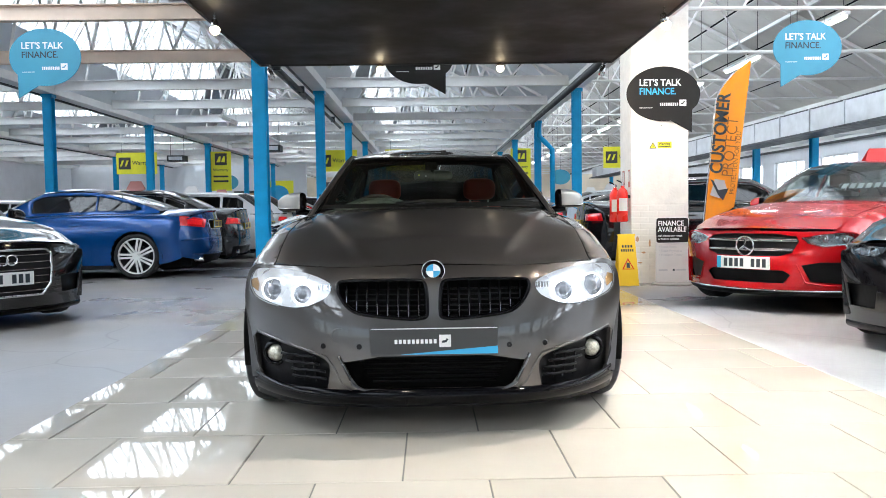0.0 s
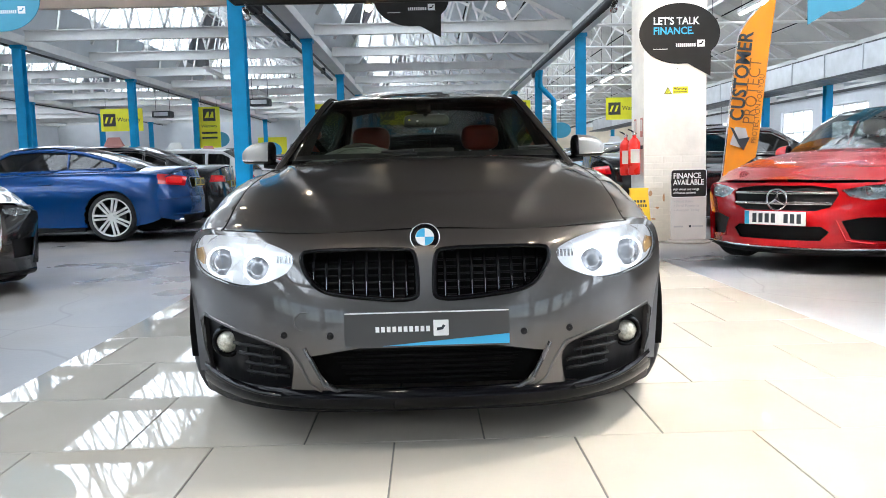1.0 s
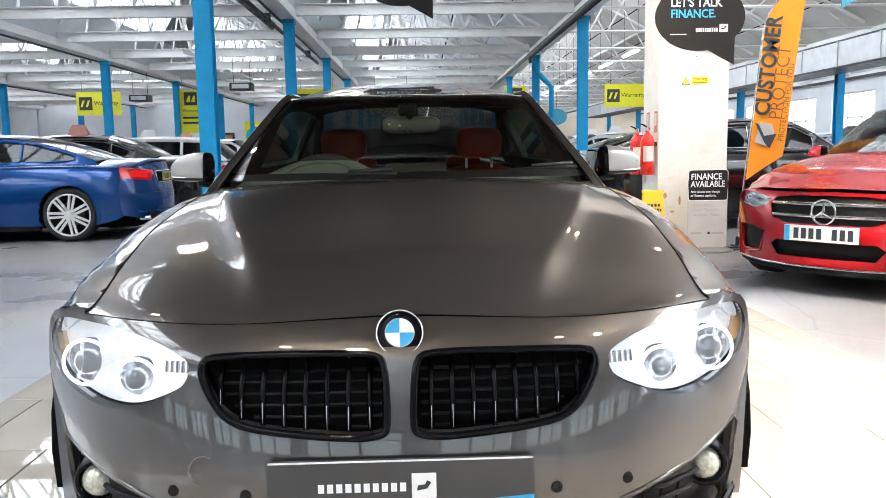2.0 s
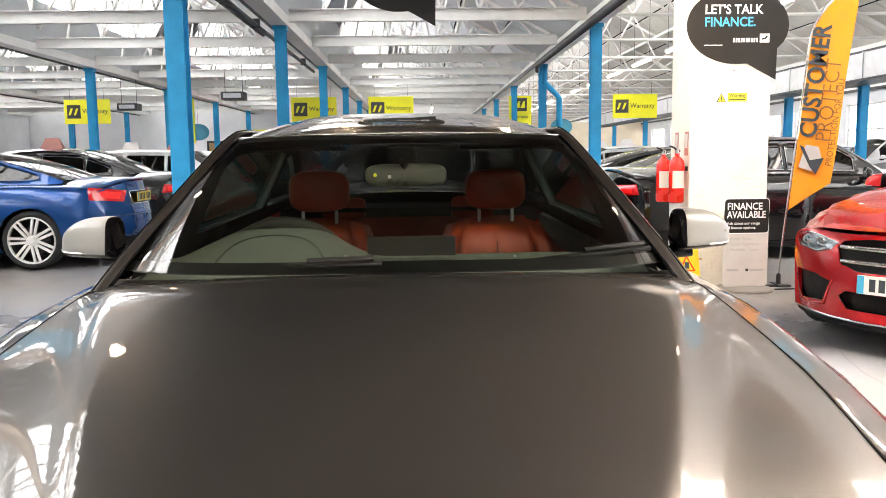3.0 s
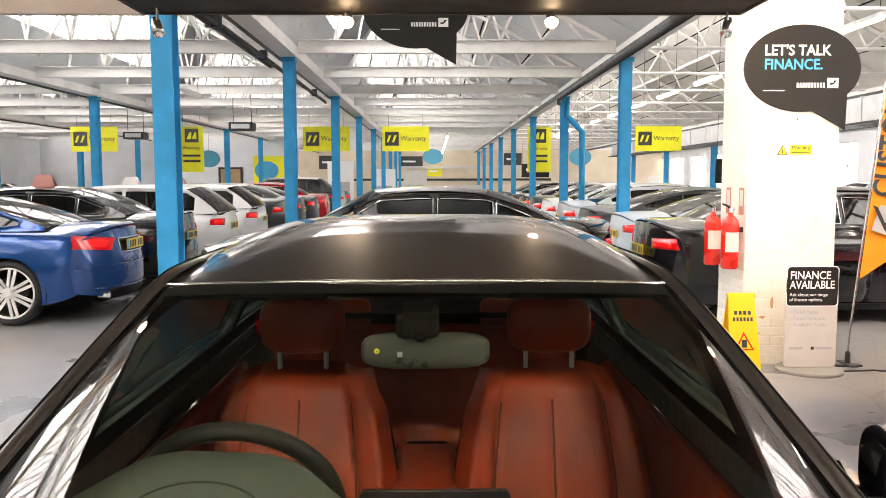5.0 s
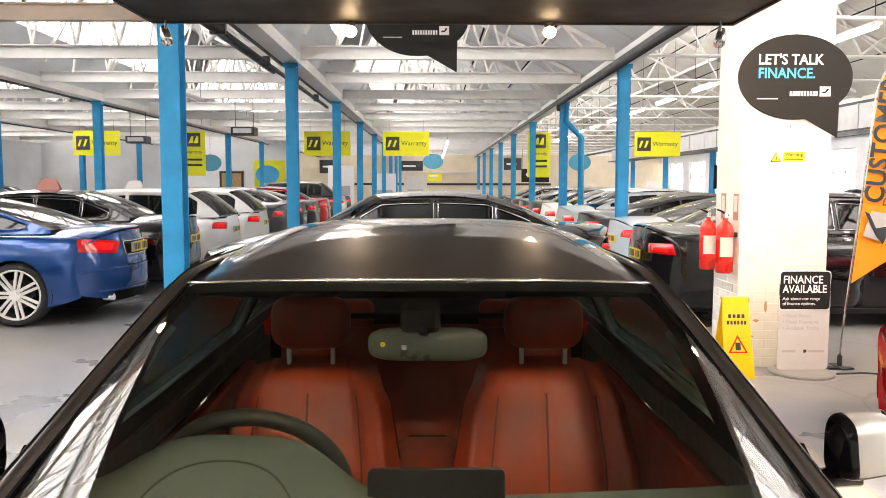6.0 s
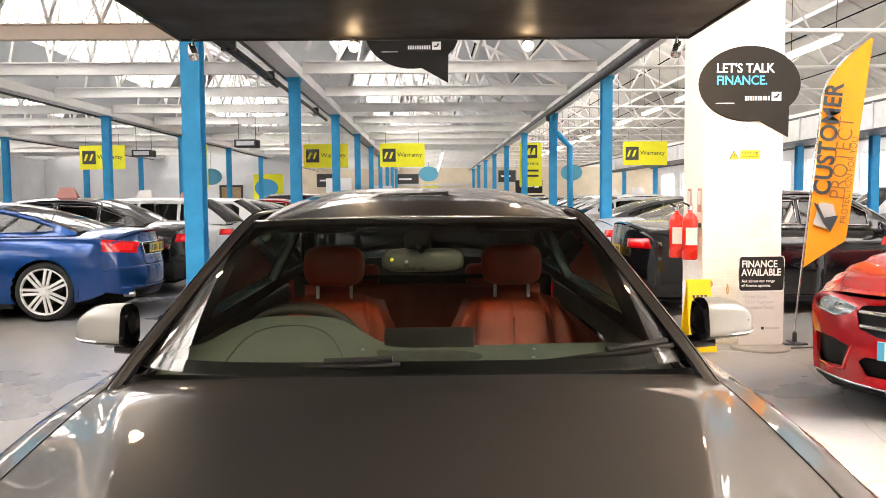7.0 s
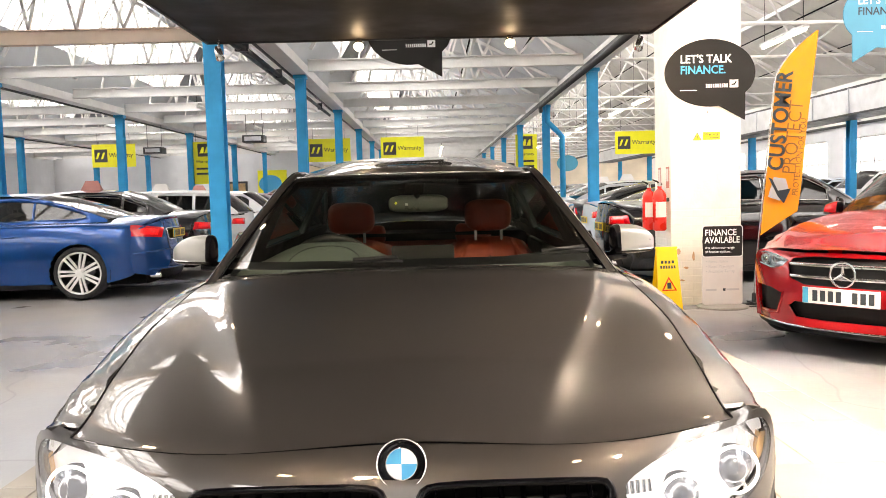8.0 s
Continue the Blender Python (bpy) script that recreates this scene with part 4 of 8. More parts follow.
def build_car(name, m, label, sp):
    """One car from its figures."""
    sh = Shell(sp["L"], sp["width"], sp["centre"], sp["crest"], sp.get("waist", 0.62), sp.get("sweep", 0.42), sp.get("tail_sweep", 0.28), sp.get("lean", 0.10), sp.get("rear_lean", 0.06), shoulder=sp.get("shoulder", 0.05), nose_round=sp.get("nose_round", 0.0), bend=sp.get("bend", 2.5), fade=sp.get("fade", 4.0), tail_bend=sp.get("tail_bend", 3.0))
    L, col, step = sp["L"], sp["paint"], sp.get("step", 0.07)
    car = thing(name, m, label, sp.get("category", "car"), sp.get("group", ""))
    yf, yr, R, ra = sp["yf"], sp["yr"], sp["R"], sp["R"] + 0.045
    w0 = sh.w(0)
    zb = sp.get("bottom", 0.16)
    # nose, with its openings
    xs = [math.sin(math.pi / 2 * i / 18) for i in range(-18, 19)]
    outline = [(-1, zb)] + [(x, zb) for x in xs[1:-1]] + [(1, zb), (1, sh.zs)] + [(x, sh.front_top(x)) for x in xs[::-1][1:-1]] + [(-1, sh.zs)]
    holes, fill = [], []
    for kind, poly in sp["front"]:
        q = [(x / w0, z) for x, z in poly]
        holes.append(q)
        fill.append((kind, q))
        if min(x for x, z in poly) > 0:
            holes.append(mirrored(q))
            fill.append((kind, mirrored(q)))
    nose = part("front_bumper", sheet(outline, holes, sh.front, step * 0.7, lip_holes=(0, 0.035, 0)), col, car, smooth=True)
    for kind, q in fill:
        if kind == "shape":
            continue
        off = {"lamp": 0.004, "grille": 0.03, "intake": 0.05, "mesh": 0.03}[kind]
        f = (lambda o: lambda a, b: sh.front(a, b) + Vector((0, o, 0)))(off)
        bm = turned(sheet(q, [], f, step * 0.7), (0, -1, 0))
        if kind == "lamp":
            lamp = part("headlight", turned(sheet(q, [], lambda a, b: sh.front(a, b) + Vector((0, 0.04, 0)), step * 0.7), (0, -1, 0)), M["lampdark"], car, "clear glass headlight with dark chrome inside", smooth=True)
            part("lamp_cover", bm, M["windowpane"], lamp, smooth=True).visible_shadow = False
            zmid = sum(p[1] for p in q) / len(q)
            up = sorted((p for p in shrink(q, 0.9) if p[1] > zmid), key=lambda p: p[0])
            low = sorted((p for p in shrink(q, 0.86) if p[1] <= zmid), key=lambda p: p[0])
            for strip_ in (up, low):
                if len(strip_) > 1:
                    part("light_strip", tube([sh.front(a, b) + Vector((0, 0.02, 0)) for a, b in strip_], 0.006, 6), M["chrome"], lamp, "chrome light strip", smooth=True)
            cx, cz = sum(p[0] for p in q) / len(q), sum(p[1] for p in q) / len(q)
            c = sh.front(cx, cz)
            for dx in (-0.06, 0.07):
                c2 = sh.front(cx + dx / w0, cz)
                part("reflector", lathe([(0.001, 0.0), (0.014, 0.004), (0.022, 0.014), (0.030, 0.010), (0.034, 0.0), (0.036, 0.02)], 18, "Y"), M["chrome"], lamp, smooth=True).matrix_basis = Matrix.Translation(c2 + Vector((0, 0.016, 0)))
        elif kind == "grille":
            g = part("grille", bm, M["trim"], car, "dark radiator grille", smooth=True)
            z0, z1 = min(p[1] for p in q), max(p[1] for p in q)
            n = sp.get("slats", 4)
            for i in range(n):
                z = z0 + (z1 - z0) * (i + 0.7) / (n + 0.4)
                span = [a / 40 for a in range(-40, 41) if inside((a / 40, z), q)]
                if len(span) > 1:
                    sb = bmesh.new()
                    add_tube(sb, [sh.front(a, z) + Vector((0, 0.012, 0)) for a in span], sp.get("slat_r", 0.008 if n < 6 else 0.006), 8)
                    part("slat", sb, sp.get("slat_mat", M["chrome"]), g)
            if sp.get("surround"):
                part("surround", tube([sh.front(a, b) + Vector((0, -0.002, 0)) for a, b in dense(q, 0.05)], 0.011, 8, True), M["chrome"], g, smooth=True)
        else:
            part("air_intake", bm, M["trim"], car, "black air intake")
    # lower lip
    lipm = sp.get("lip_mat", M["trim"])
    lip_up = sp.get("lip_up", 0.0)
    part("front_lip", turned(patch(lambda u, v: sh.front(-1 + 2 * u, zb + 0.004 + lip_up) + Vector((0, -(0.012 + 0.5 * lip_up) * math.sin(v * math.pi) ** 0.6 + 0.05 * v * v, -(0.055 + lip_up) * v)), 40, 8), (0, -1, 0)), lipm, car, smooth=True)
    # bonnet
    yc = lambda x: sp["cowl"] + sp.get("cowl_bow", 0.22) * (abs(x) / 0.72) ** 2

    def bonnet(u, v):
        x = (-1 + 2 * u) * 0.80
        y0 = sh.front(x, sh.front_top(x)).y + (0.0 if sp.get("fine") else 0.003)
        xx = x * (w0 + (sh.w(sp["cowl"]) - w0) * v)
        yp = y0 + (yc(xx) - y0) * v
        st = sh.station(yp, xx)
        if fine:
            xx = x * sh.w(st)
        z = sh.top_z(st, xx)
        if fine:
            k = min(1, v * 6)
            z = z * (1 - k) + smooth_top(st, abs(xx)) * k
        # the two raised creases: a sharp edge, then a hollow that runs out over the flank
        cr = 0.25 + 0.42 * v ** 0.85 if fine else 0.24 + 0.37 * v
        d = abs(xx) - cr
        soft = 0.5 * (d + math.sqrt(d * d + 0.000049))
        if fine:
            # the flank dips away from the crease and comes up again towards the wing
            dip = sp.get("dip", 0.0) * (1 - min(1, soft / max(0.05, 0.80 * sh.w(st) - cr)) ** 2)
            z += (sp.get("crease", 0.008) * math.exp(-soft / 0.05) - dip) * min(1, 4.5 * v) * (1 - max(0, (v - 0.8) / 0.2) ** 2 * 0.6)
        else:
            z += sp.get("crease", 0.008) * math.exp(-soft / 0.07) * min(1, 3.5 * v) * (1 - max(0, (v - 0.8) / 0.2) ** 2 * 0.6)
        return Vector((xx, yp, z))
    fine = sp.get("fine", False)
    if fine:
        grid = np.array([[sh.top_z(0.02 * i, 0.02 * j) for j in range(52)] for i in range(90)])
        for _ in range(3):
            pad = np.pad(grid, ((1, 1), (0, 0)), mode="reflect", reflect_type="odd")
            grid = (pad[:-2] + 2 * pad[1:-1] + pad[2:]) / 4
            pad = np.concatenate([grid[:, 1:2], grid, 2 * grid[:, -1:] - grid[:, -2:-1]], axis=1)
            grid = (pad[:, :-2] + 2 * pad[:, 1:-1] + pad[:, 2:]) / 4

        def smooth_top(y, x):
            i, j = min(86, int(y / 0.02)), min(49, int(x / 0.02))
            wt = lambda t: ((1 - t) ** 3 / 6, (3 * t ** 3 - 6 * t * t + 4) / 6, (-3 * t ** 3 + 3 * t * t + 3 * t + 1) / 6, t ** 3 / 6)
            wy, wx = wt(y / 0.02 - i), wt(x / 0.02 - j)
            return float(sum(wy[a] * wx[b] * (grid[abs(i - 1 + a), abs(j - 1 + b)]) for a in range(4) for b in range(4)))
    part("bonnet", turned(patch(bonnet, 140 if fine else 48, 40 if fine else 30), (0, 0, 1)), col, car, smooth=True)
    if fine:
        part("bonnet_lip", turned(patch(lambda u, v: bonnet(u, 0.0) + Vector((0, 0.010 * v, -0.0015 - 0.014 * v)), 60, 2), (0, -1, 0)), M["under"], car)
        for e in (0.0, 1.0):
            part("shut_line", tube([bonnet(e, v / 30) + Vector((0, 0, 0.001)) for v in range(31)], [0.0030 - 0.0020 * min(1, v / 12) for v in range(31)], 6), M["under"], car)
            out = 1 if bonnet(e, 0.5).x > 0 else -1
            part("wing_flange", turned(patch(lambda u, v: bonnet(e, 0.5 * u) + Vector((out * (-0.01 + 0.07 * v), 0.012 * v - 0.004, -0.004 - 0.045 * v)), 20, 3), (0, 0, 1)), col, car, smooth=True)
    # boot lid
    yb = sp["boot"]

    def boot(u, v):
        x = (-1 + 2 * u) * 0.80
        xx = x * sh.w(L)
        y1 = L - sh.tsw * abs(x) ** sh.tbend - sh.rlean * (max(0, sh.zc(L) - 0.5) / 0.5) ** 1.5 * (1 - x ** 4)
        yp = yb + (y1 - yb) * v
        st = sh.station(yp, xx)
        xx = x * sh.w(st)
        return Vector((xx, yp, sh.top_z(st, xx) + 0.010 * math.exp(-((v - 0.93) / 0.07) ** 2) * (1 - abs(x / 0.8) ** 4)))
    part("boot_lid", turned(patch(boot, 32 if fine else 20, 24 if fine else 14), (0, 0, 1)), col, car, smooth=True)
    # sides: wing, door and rear quarter
    top = lambda y: sh.zf(y) - 0.001
    d0, d1 = sp["doors"][0], sp["doors"][-1]
    arc = lambda yc_, r, a0, a1: [(yc_ + r * math.cos(radians(a0 + (a1 - a0) * i / 16)), R + r * math.sin(radians(a0 + (a1 - a0) * i / 16))) for i in range(17)]
    zz = sh.sill
    cut = math.degrees(math.asin(max(-1, (zz - R) / ra)))
    # (the nose and tail ends of the side lie at swept stations)
    yfw, yrw = sh.station(yf, 0.95 * sh.w(yf)), sh.station(yr, 0.95 * sh.w(yr))
    line = lambda a, b: [(a + (b - a) * i / 12, top(a + (b - a) * i / 12)) for i in range(13)]
    wing = [(0.0, zz)] + [p for p in arc(yfw, ra, 180 - cut, cut) if p[0] > 0.01] + [(d0 - 0.004, zz)] + line(d0 - 0.004, 0.0)
    quarter = [(d1 + 0.004, zz)] + [p for p in arc(yrw, ra, 180 - cut, cut)] + [(L, zz + sp.get("tail_up", 0.0))] + line(L, d1 + 0.004)
    if fine:
        wing, quarter = [[(a, sh.arc_share(a, b)) for a, b in dense(q, 0.03)] for q in (wing, quarter)]
    for sgn in (-1, 1):
        f = (lambda s: lambda a, b: (sh.side_arc if fine else sh.side)(a, b, s))(sgn)
        inn = (-0.05 * sgn, 0, 0)
        fold = (lambda s: lambda p: Vector((-0.003 * s, 0, -0.010)) if p.z > 0.60 else Vector((-0.05 * s, 0, 0)))(sgn) if fine else inn
        part("wing", turned(sheet(wing, [], f, step, lip=fold), (sgn, 0, 0)), col, car, smooth=True)
        part("rear_quarter", turned(sheet(quarter, [], f, step, lip=fold), (sgn, 0, 0)), col, car, smooth=True)
        ds = sp["doors"]
        for a, b in zip(ds, ds[1:]):
            door = part("door", turned(sheet([(a + 0.003, zz), (b - 0.003, zz)] + line(b - 0.003, a + 0.003), [], f, step, lip=inn), (sgn, 0, 0)), col, car, smooth=True)
            hy = b - 0.22
            hp = sh.side(hy, sh.zf(hy) - 0.16, sgn)
            part("door_handle", tube([hp + Vector((sgn * 0.012, dy, 0.0)) for dy in (-0.09, -0.05, 0.05, 0.09)], [0.006, 0.012, 0.012, 0.006], 8), col, door, smooth=True)
        part("sill", box(sgn * sh.w(2.2) * 0.93 - 0.03, sgn * sh.w(2.2) * 0.93 + 0.03, yf + ra, yr - ra, zz - 0.06, zz + 0.01, 0.01), M["trim"], car)
        for yw in (yf, yr):
            wheel(car, sgn * (sh.w(yw) - 0.125), yw, R, sp.get("spokes", 5), sp.get("rim", M["alloy"]), sgn, sp.get("rim_share", 0.71))
        # arch liners
        for yw in (yf, yr):
            bm = bmesh.new()
            xo, xi = sgn * (sh.w(yw) - 0.03), sgn * (sh.w(yw) - 0.32)
            pts = [(yw + ra * math.cos(radians(a)), R + ra * math.sin(radians(a))) for a in range(-15, 196, 15)]
            o = [bm.verts.new((xo, y, z)) for y, z in pts]
            i_ = [bm.verts.new((xi, y, z)) for y, z in pts]
            for k in range(len(pts) - 1):
                bm.faces.new((o[k], o[k + 1], i_[k + 1], i_[k]))
            bm.faces.new(i_)
            part("arch_liner", bm, M["under"], car)
    # tail
    wl = sh.w(L)
    low = lambda x: zb + 0.06 + sp.get("tail_up", 0.0) * abs(x) ** 3
    outline = [(-1, low(1))] + [(x, low(x)) for x in xs[1:-1]] + [(1, low(1)), (1, sh.zs)] + [(x, sh.back_top(x)) for x in xs[::-1][1:-1]] + [(-1, sh.zs)]
    tl = [(x / wl, z) for x, z in sp["tail_lamp"]]
    part("rear_bumper", turned(sheet(outline, [tl, mirrored(tl)], sh.back, step * 0.7), (0, 1, 0)), col, car, smooth=True)
    for q in (tl, mirrored(tl)):
        part("tail_light", turned(sheet(q, [], lambda a, b: sh.back(a, b) + Vector((0, 0.022 if fine else 0.006, 0)), step * 0.6, lip=(0, -0.05 if fine else -0.02, 0)), (0, 1, 0)), M["tail"], car, "red rear lamp cluster", smooth=True)
        part("lamp_core", turned(sheet(shrink(q, 0.62), [], lambda a, b: sh.back(a, b) + Vector((0, 0.026 if fine else 0.010, 0)), step * 0.6, lip=(0, -0.006, 0)), (0, 1, 0)), M["tailbright"], car.children[-1], smooth=True)
    part("diffuser", turned(patch(lambda u, v: sh.back((-1 + 2 * u) * (0.8 - 2 * sp.get("tail_up", 0.0)), zb + 0.05 + 0.14 * v) + Vector((0, 0.004, 0)), 16, 3), (0, 1, 0)), M["trim"], car, "black lower rear bumper")
    pb = sh.back(0, sp.get("rear_plate", 0.72))
    number_plate(car, pb.y + 0.012, pb.z, M["plateyellow"], True, near=sp.get("near", True))
    for sgn in (-0.62, 0.62):
        eb = sh.back(sgn, zb + 0.1)
        part("exhaust", tube([eb + Vector((0, -0.12, 0)), eb + Vector((0, 0.03, 0))], 0.04, 14), M["chrome"], car, "chrome tailpipe")
    # underside
    part("underbody", box(-0.62, 0.62, 0.28, L - 0.3, 0.15, 0.42), M["under"], car)
    part("cabin_floor", box(-0.66, 0.66, sp["cowl"] + 0.25, yb + 0.2, 0.40, 0.46), M["headcloth"], car)
    part("bulkhead", box(-0.68, 0.68, yb - 0.32, yb - 0.30, 0.40, sp["house"]["C"][1] - 0.03), M["headcloth"], car)
    part("parcel_shelf", box(-0.64, 0.64, yb - 0.5, sp["house"]["Cc"][0] - 0.04, sp["house"]["C"][1] - 0.05, sp["house"]["C"][1] - 0.03), M["headcloth"], car)
    part("firewall", box(-0.66, 0.66, sp["cowl"] + 0.12, sp["cowl"] + 0.14, 0.30, sp["house"]["A"][1] - 0.08), M["headcloth"], car)
    glass_house(car, sh, sp)
    return car, sh


def glass_house(car, sh, sp):
    """Windscreen, roof, rear window and the sides between them."""
    g = sp["house"]
    col = sp["paint"]
    belt, slope, zbelt = g["belt_x"], g["tumble"], g["zbelt"]
    wx = lambda z: belt - (z - zbelt) * slope
    A, H, Rr, C = g["A"], g["H"], g["R"], g["C"]          # (y, z) of the corners
    Ac, Hc, Rc, Cc = g["Ac"], g["Hc"], g["Rc"], g["Cc"]   # (y, z) on the centre line

    def rib(corner, centre, q, e):
        s = abs(q)
        return Vector((q * wx(corner[1]), centre[0] + (corner[0] - centre[0]) * s ** e, centre[1] + (corner[1] - centre[1]) * s ** e))

    def span(c0, m0, c1, m1, bow, up, early=False, e=2.2, flat=0.0):
        def f(u, v):
            q = -1 + 2 * u
            p = rib(c0, m0, q, e).lerp(rib(c1, m1, q, e), v)
            rise = (1 - (1 - min(1, v / 0.6)) ** 1.6) * (1 - max(0, (v - 0.6) / 0.4) ** 2) if early else 4 * v * (1 - v)
            return p + up * (bow * rise * (1 - 0.55 * q ** 4 if early else 1 - flat * q ** 8))
        return f
    wsf = span(A, Ac, H, Hc, g.get("bow", 0.02), Vector((0, -0.5, 0.85)), e=g.get("wrap", 2.2), flat=g.get("flat", 0.0))
    ws = part("windscreen", turned(patch(wsf, 30, 16), (0, -1, 1)), sp.get("screen", M["carglass"]), car, "clear laminated windscreen", smooth=True)
    # dark printed border
    bd = bmesh.new()
    wdt = g.get("border", 0.028)
    def strip(f0, n):
        vs = [[bd.verts.new(f0(i / n, t)) for t in (0, 1)] for i in range(n + 1)]
        for a, b in zip(vs, vs[1:]):
            bd.faces.new((a[0], b[0], b[1], a[1]))
    nrm = Vector((0, 0.5, -0.85)) * 0.004
    strip(lambda a, t: wsf(wdt * t, a) + nrm, 20)
    strip(lambda a, t: wsf(1 - wdt * t, a) + nrm, 20)
    strip(lambda a, t: wsf(a, g.get("foot", 0.10) * t) + nrm, 30)
    strip(lambda a, t: wsf(a, 1 - 0.06 * t) + nrm, 30)
    part("screen_border", bd, M["trim"], ws, "black printed border")
    rf = span(H, Hc, Rr, Rc, g.get("crown", 0.03), Vector((0, 0, 1)), g.get("early", False), g.get("wrap", 2.2))
    part("roof", turned(patch(lambda u, v: rf(u, 0.004 + v * 0.99), 30, 20), (0, 0, 1)), col, car, smooth=True)
    part("roof_lining", turned(patch(lambda u, v: rf(0.03 + 0.94 * u, 0.03 + v * 0.94) - Vector((0, 0, 0.035)), 12, 8), (0, 0, -1)), M["headcloth"], car)
    part("rear_window", turned(patch(span(Rr, Rc, C, Cc, 0.03, Vector((0, 0.4, 0.9))), 20, 12), (0, 1, 1)), sp.get("rear_glass", M["carglass"]), car, "dark tinted rear window", smooth=True)
    # sides
    a0, h0, r0, c0 = Vector(A), Vector(H), Vector(Rr), Vector(C)
    rail = [a0.lerp(h0, t / 8) + Vector((0, 0.02 * math.sin(math.pi * t / 8))) for t in range(8)]
    rail += [h0.lerp(r0, t / 10) + Vector((0, g.get("rail_bow", 0.02) * math.sin(math.pi * t / 10))) for t in range(10)]
    rail += [r0.lerp(c0, t / 8) + Vector((0, 0.025 * math.sin(math.pi * t / 8))) for t in range(9)]
    zlow = lambda y: A[1] - 0.03 + (C[1] - A[1]) * max(0, min(1, (y - A[0]) / (C[0] - A[0])))
    base = [Vector((C[0] + (A[0] - C[0]) * t / 12, zlow(C[0] + (A[0] - C[0]) * t / 12))) for t in range(13)]
    outline = [tuple(p) for p in rail + base]
    holes = []
    for lo, hi in g["windows"]:
        # a window between the shares lo and hi of the belt line
        y0, y1 = A[0] + (C[0] - A[0]) * lo, A[0] + (C[0] - A[0]) * hi
        pts_top = []
        for t in range(15):
            y = y0 + (y1 - y0) * t / 14
            zr = None
            for p, q in zip(rail, rail[1:]):
                if p.x <= y <= q.x and q.x > p.x:
                    zr = p.y + (q.y - p.y) * (y - p.x) / (q.x - p.x)
            if zr is None:
                continue
            pts_top.append((y, max(zr - g.get("rail", 0.045), zlow(y) + 0.065)))
        hole = [(y0, zlow(y0) + 0.06), (y1, zlow(y1) + 0.06)] + pts_top[::-1]
        hole = [hole[0]] + [p for i, p in enumerate(hole[1:]) if (Vector(p) - Vector(hole[i])).length > 0.004]
        holes.append(hole)
    for sgn in (-1, 1):
        f = (lambda s: lambda a, b: Vector((s * wx(b), a, b)))(sgn)
        fi = (lambda s: lambda a, b: Vector((s * (wx(b) - 0.012), a, b)))(sgn)
        fr = part("window_surround", turned(sheet(outline, holes, f, 0.06, lip_holes=(-0.03 * sgn, 0, 0)), (sgn, 0, 0)), col, car, smooth=True)
        fl_ = (lambda s: lambda a, b: Vector((s * (wx(b) - 0.035), a, b)))(sgn)
        part("pillar_lining", turned(sheet(outline, holes, fl_, 0.08), (-sgn, 0, 0)), M["headcloth"], car)
        for h in holes:
            gl = part("side_window", turned(sheet(h, [], fi, 0.2), (sgn, 0, 0)), sp.get("side_glass", M["carglass"]), car, "tinted side window")
        if g.get("bright"):
            for h in holes:
                part("window_trim", tube([fi(a, b) + Vector((sgn * 0.014, 0, 0)) for a, b in h], 0.006, 6, True), M["chrome"], fr, "bright window trim")
        # door mirror: cap, housing and arm
        mx, my, mz = sp.get("mirror_at", (wx(zbelt + 0.018) + 0.245, A[0] + 0.32, zbelt + 0.018))
        door_mirror(car, sgn, mx, my, mz, sp.get("mirror_mat", col), wx(mz - 0.06))
    return wx


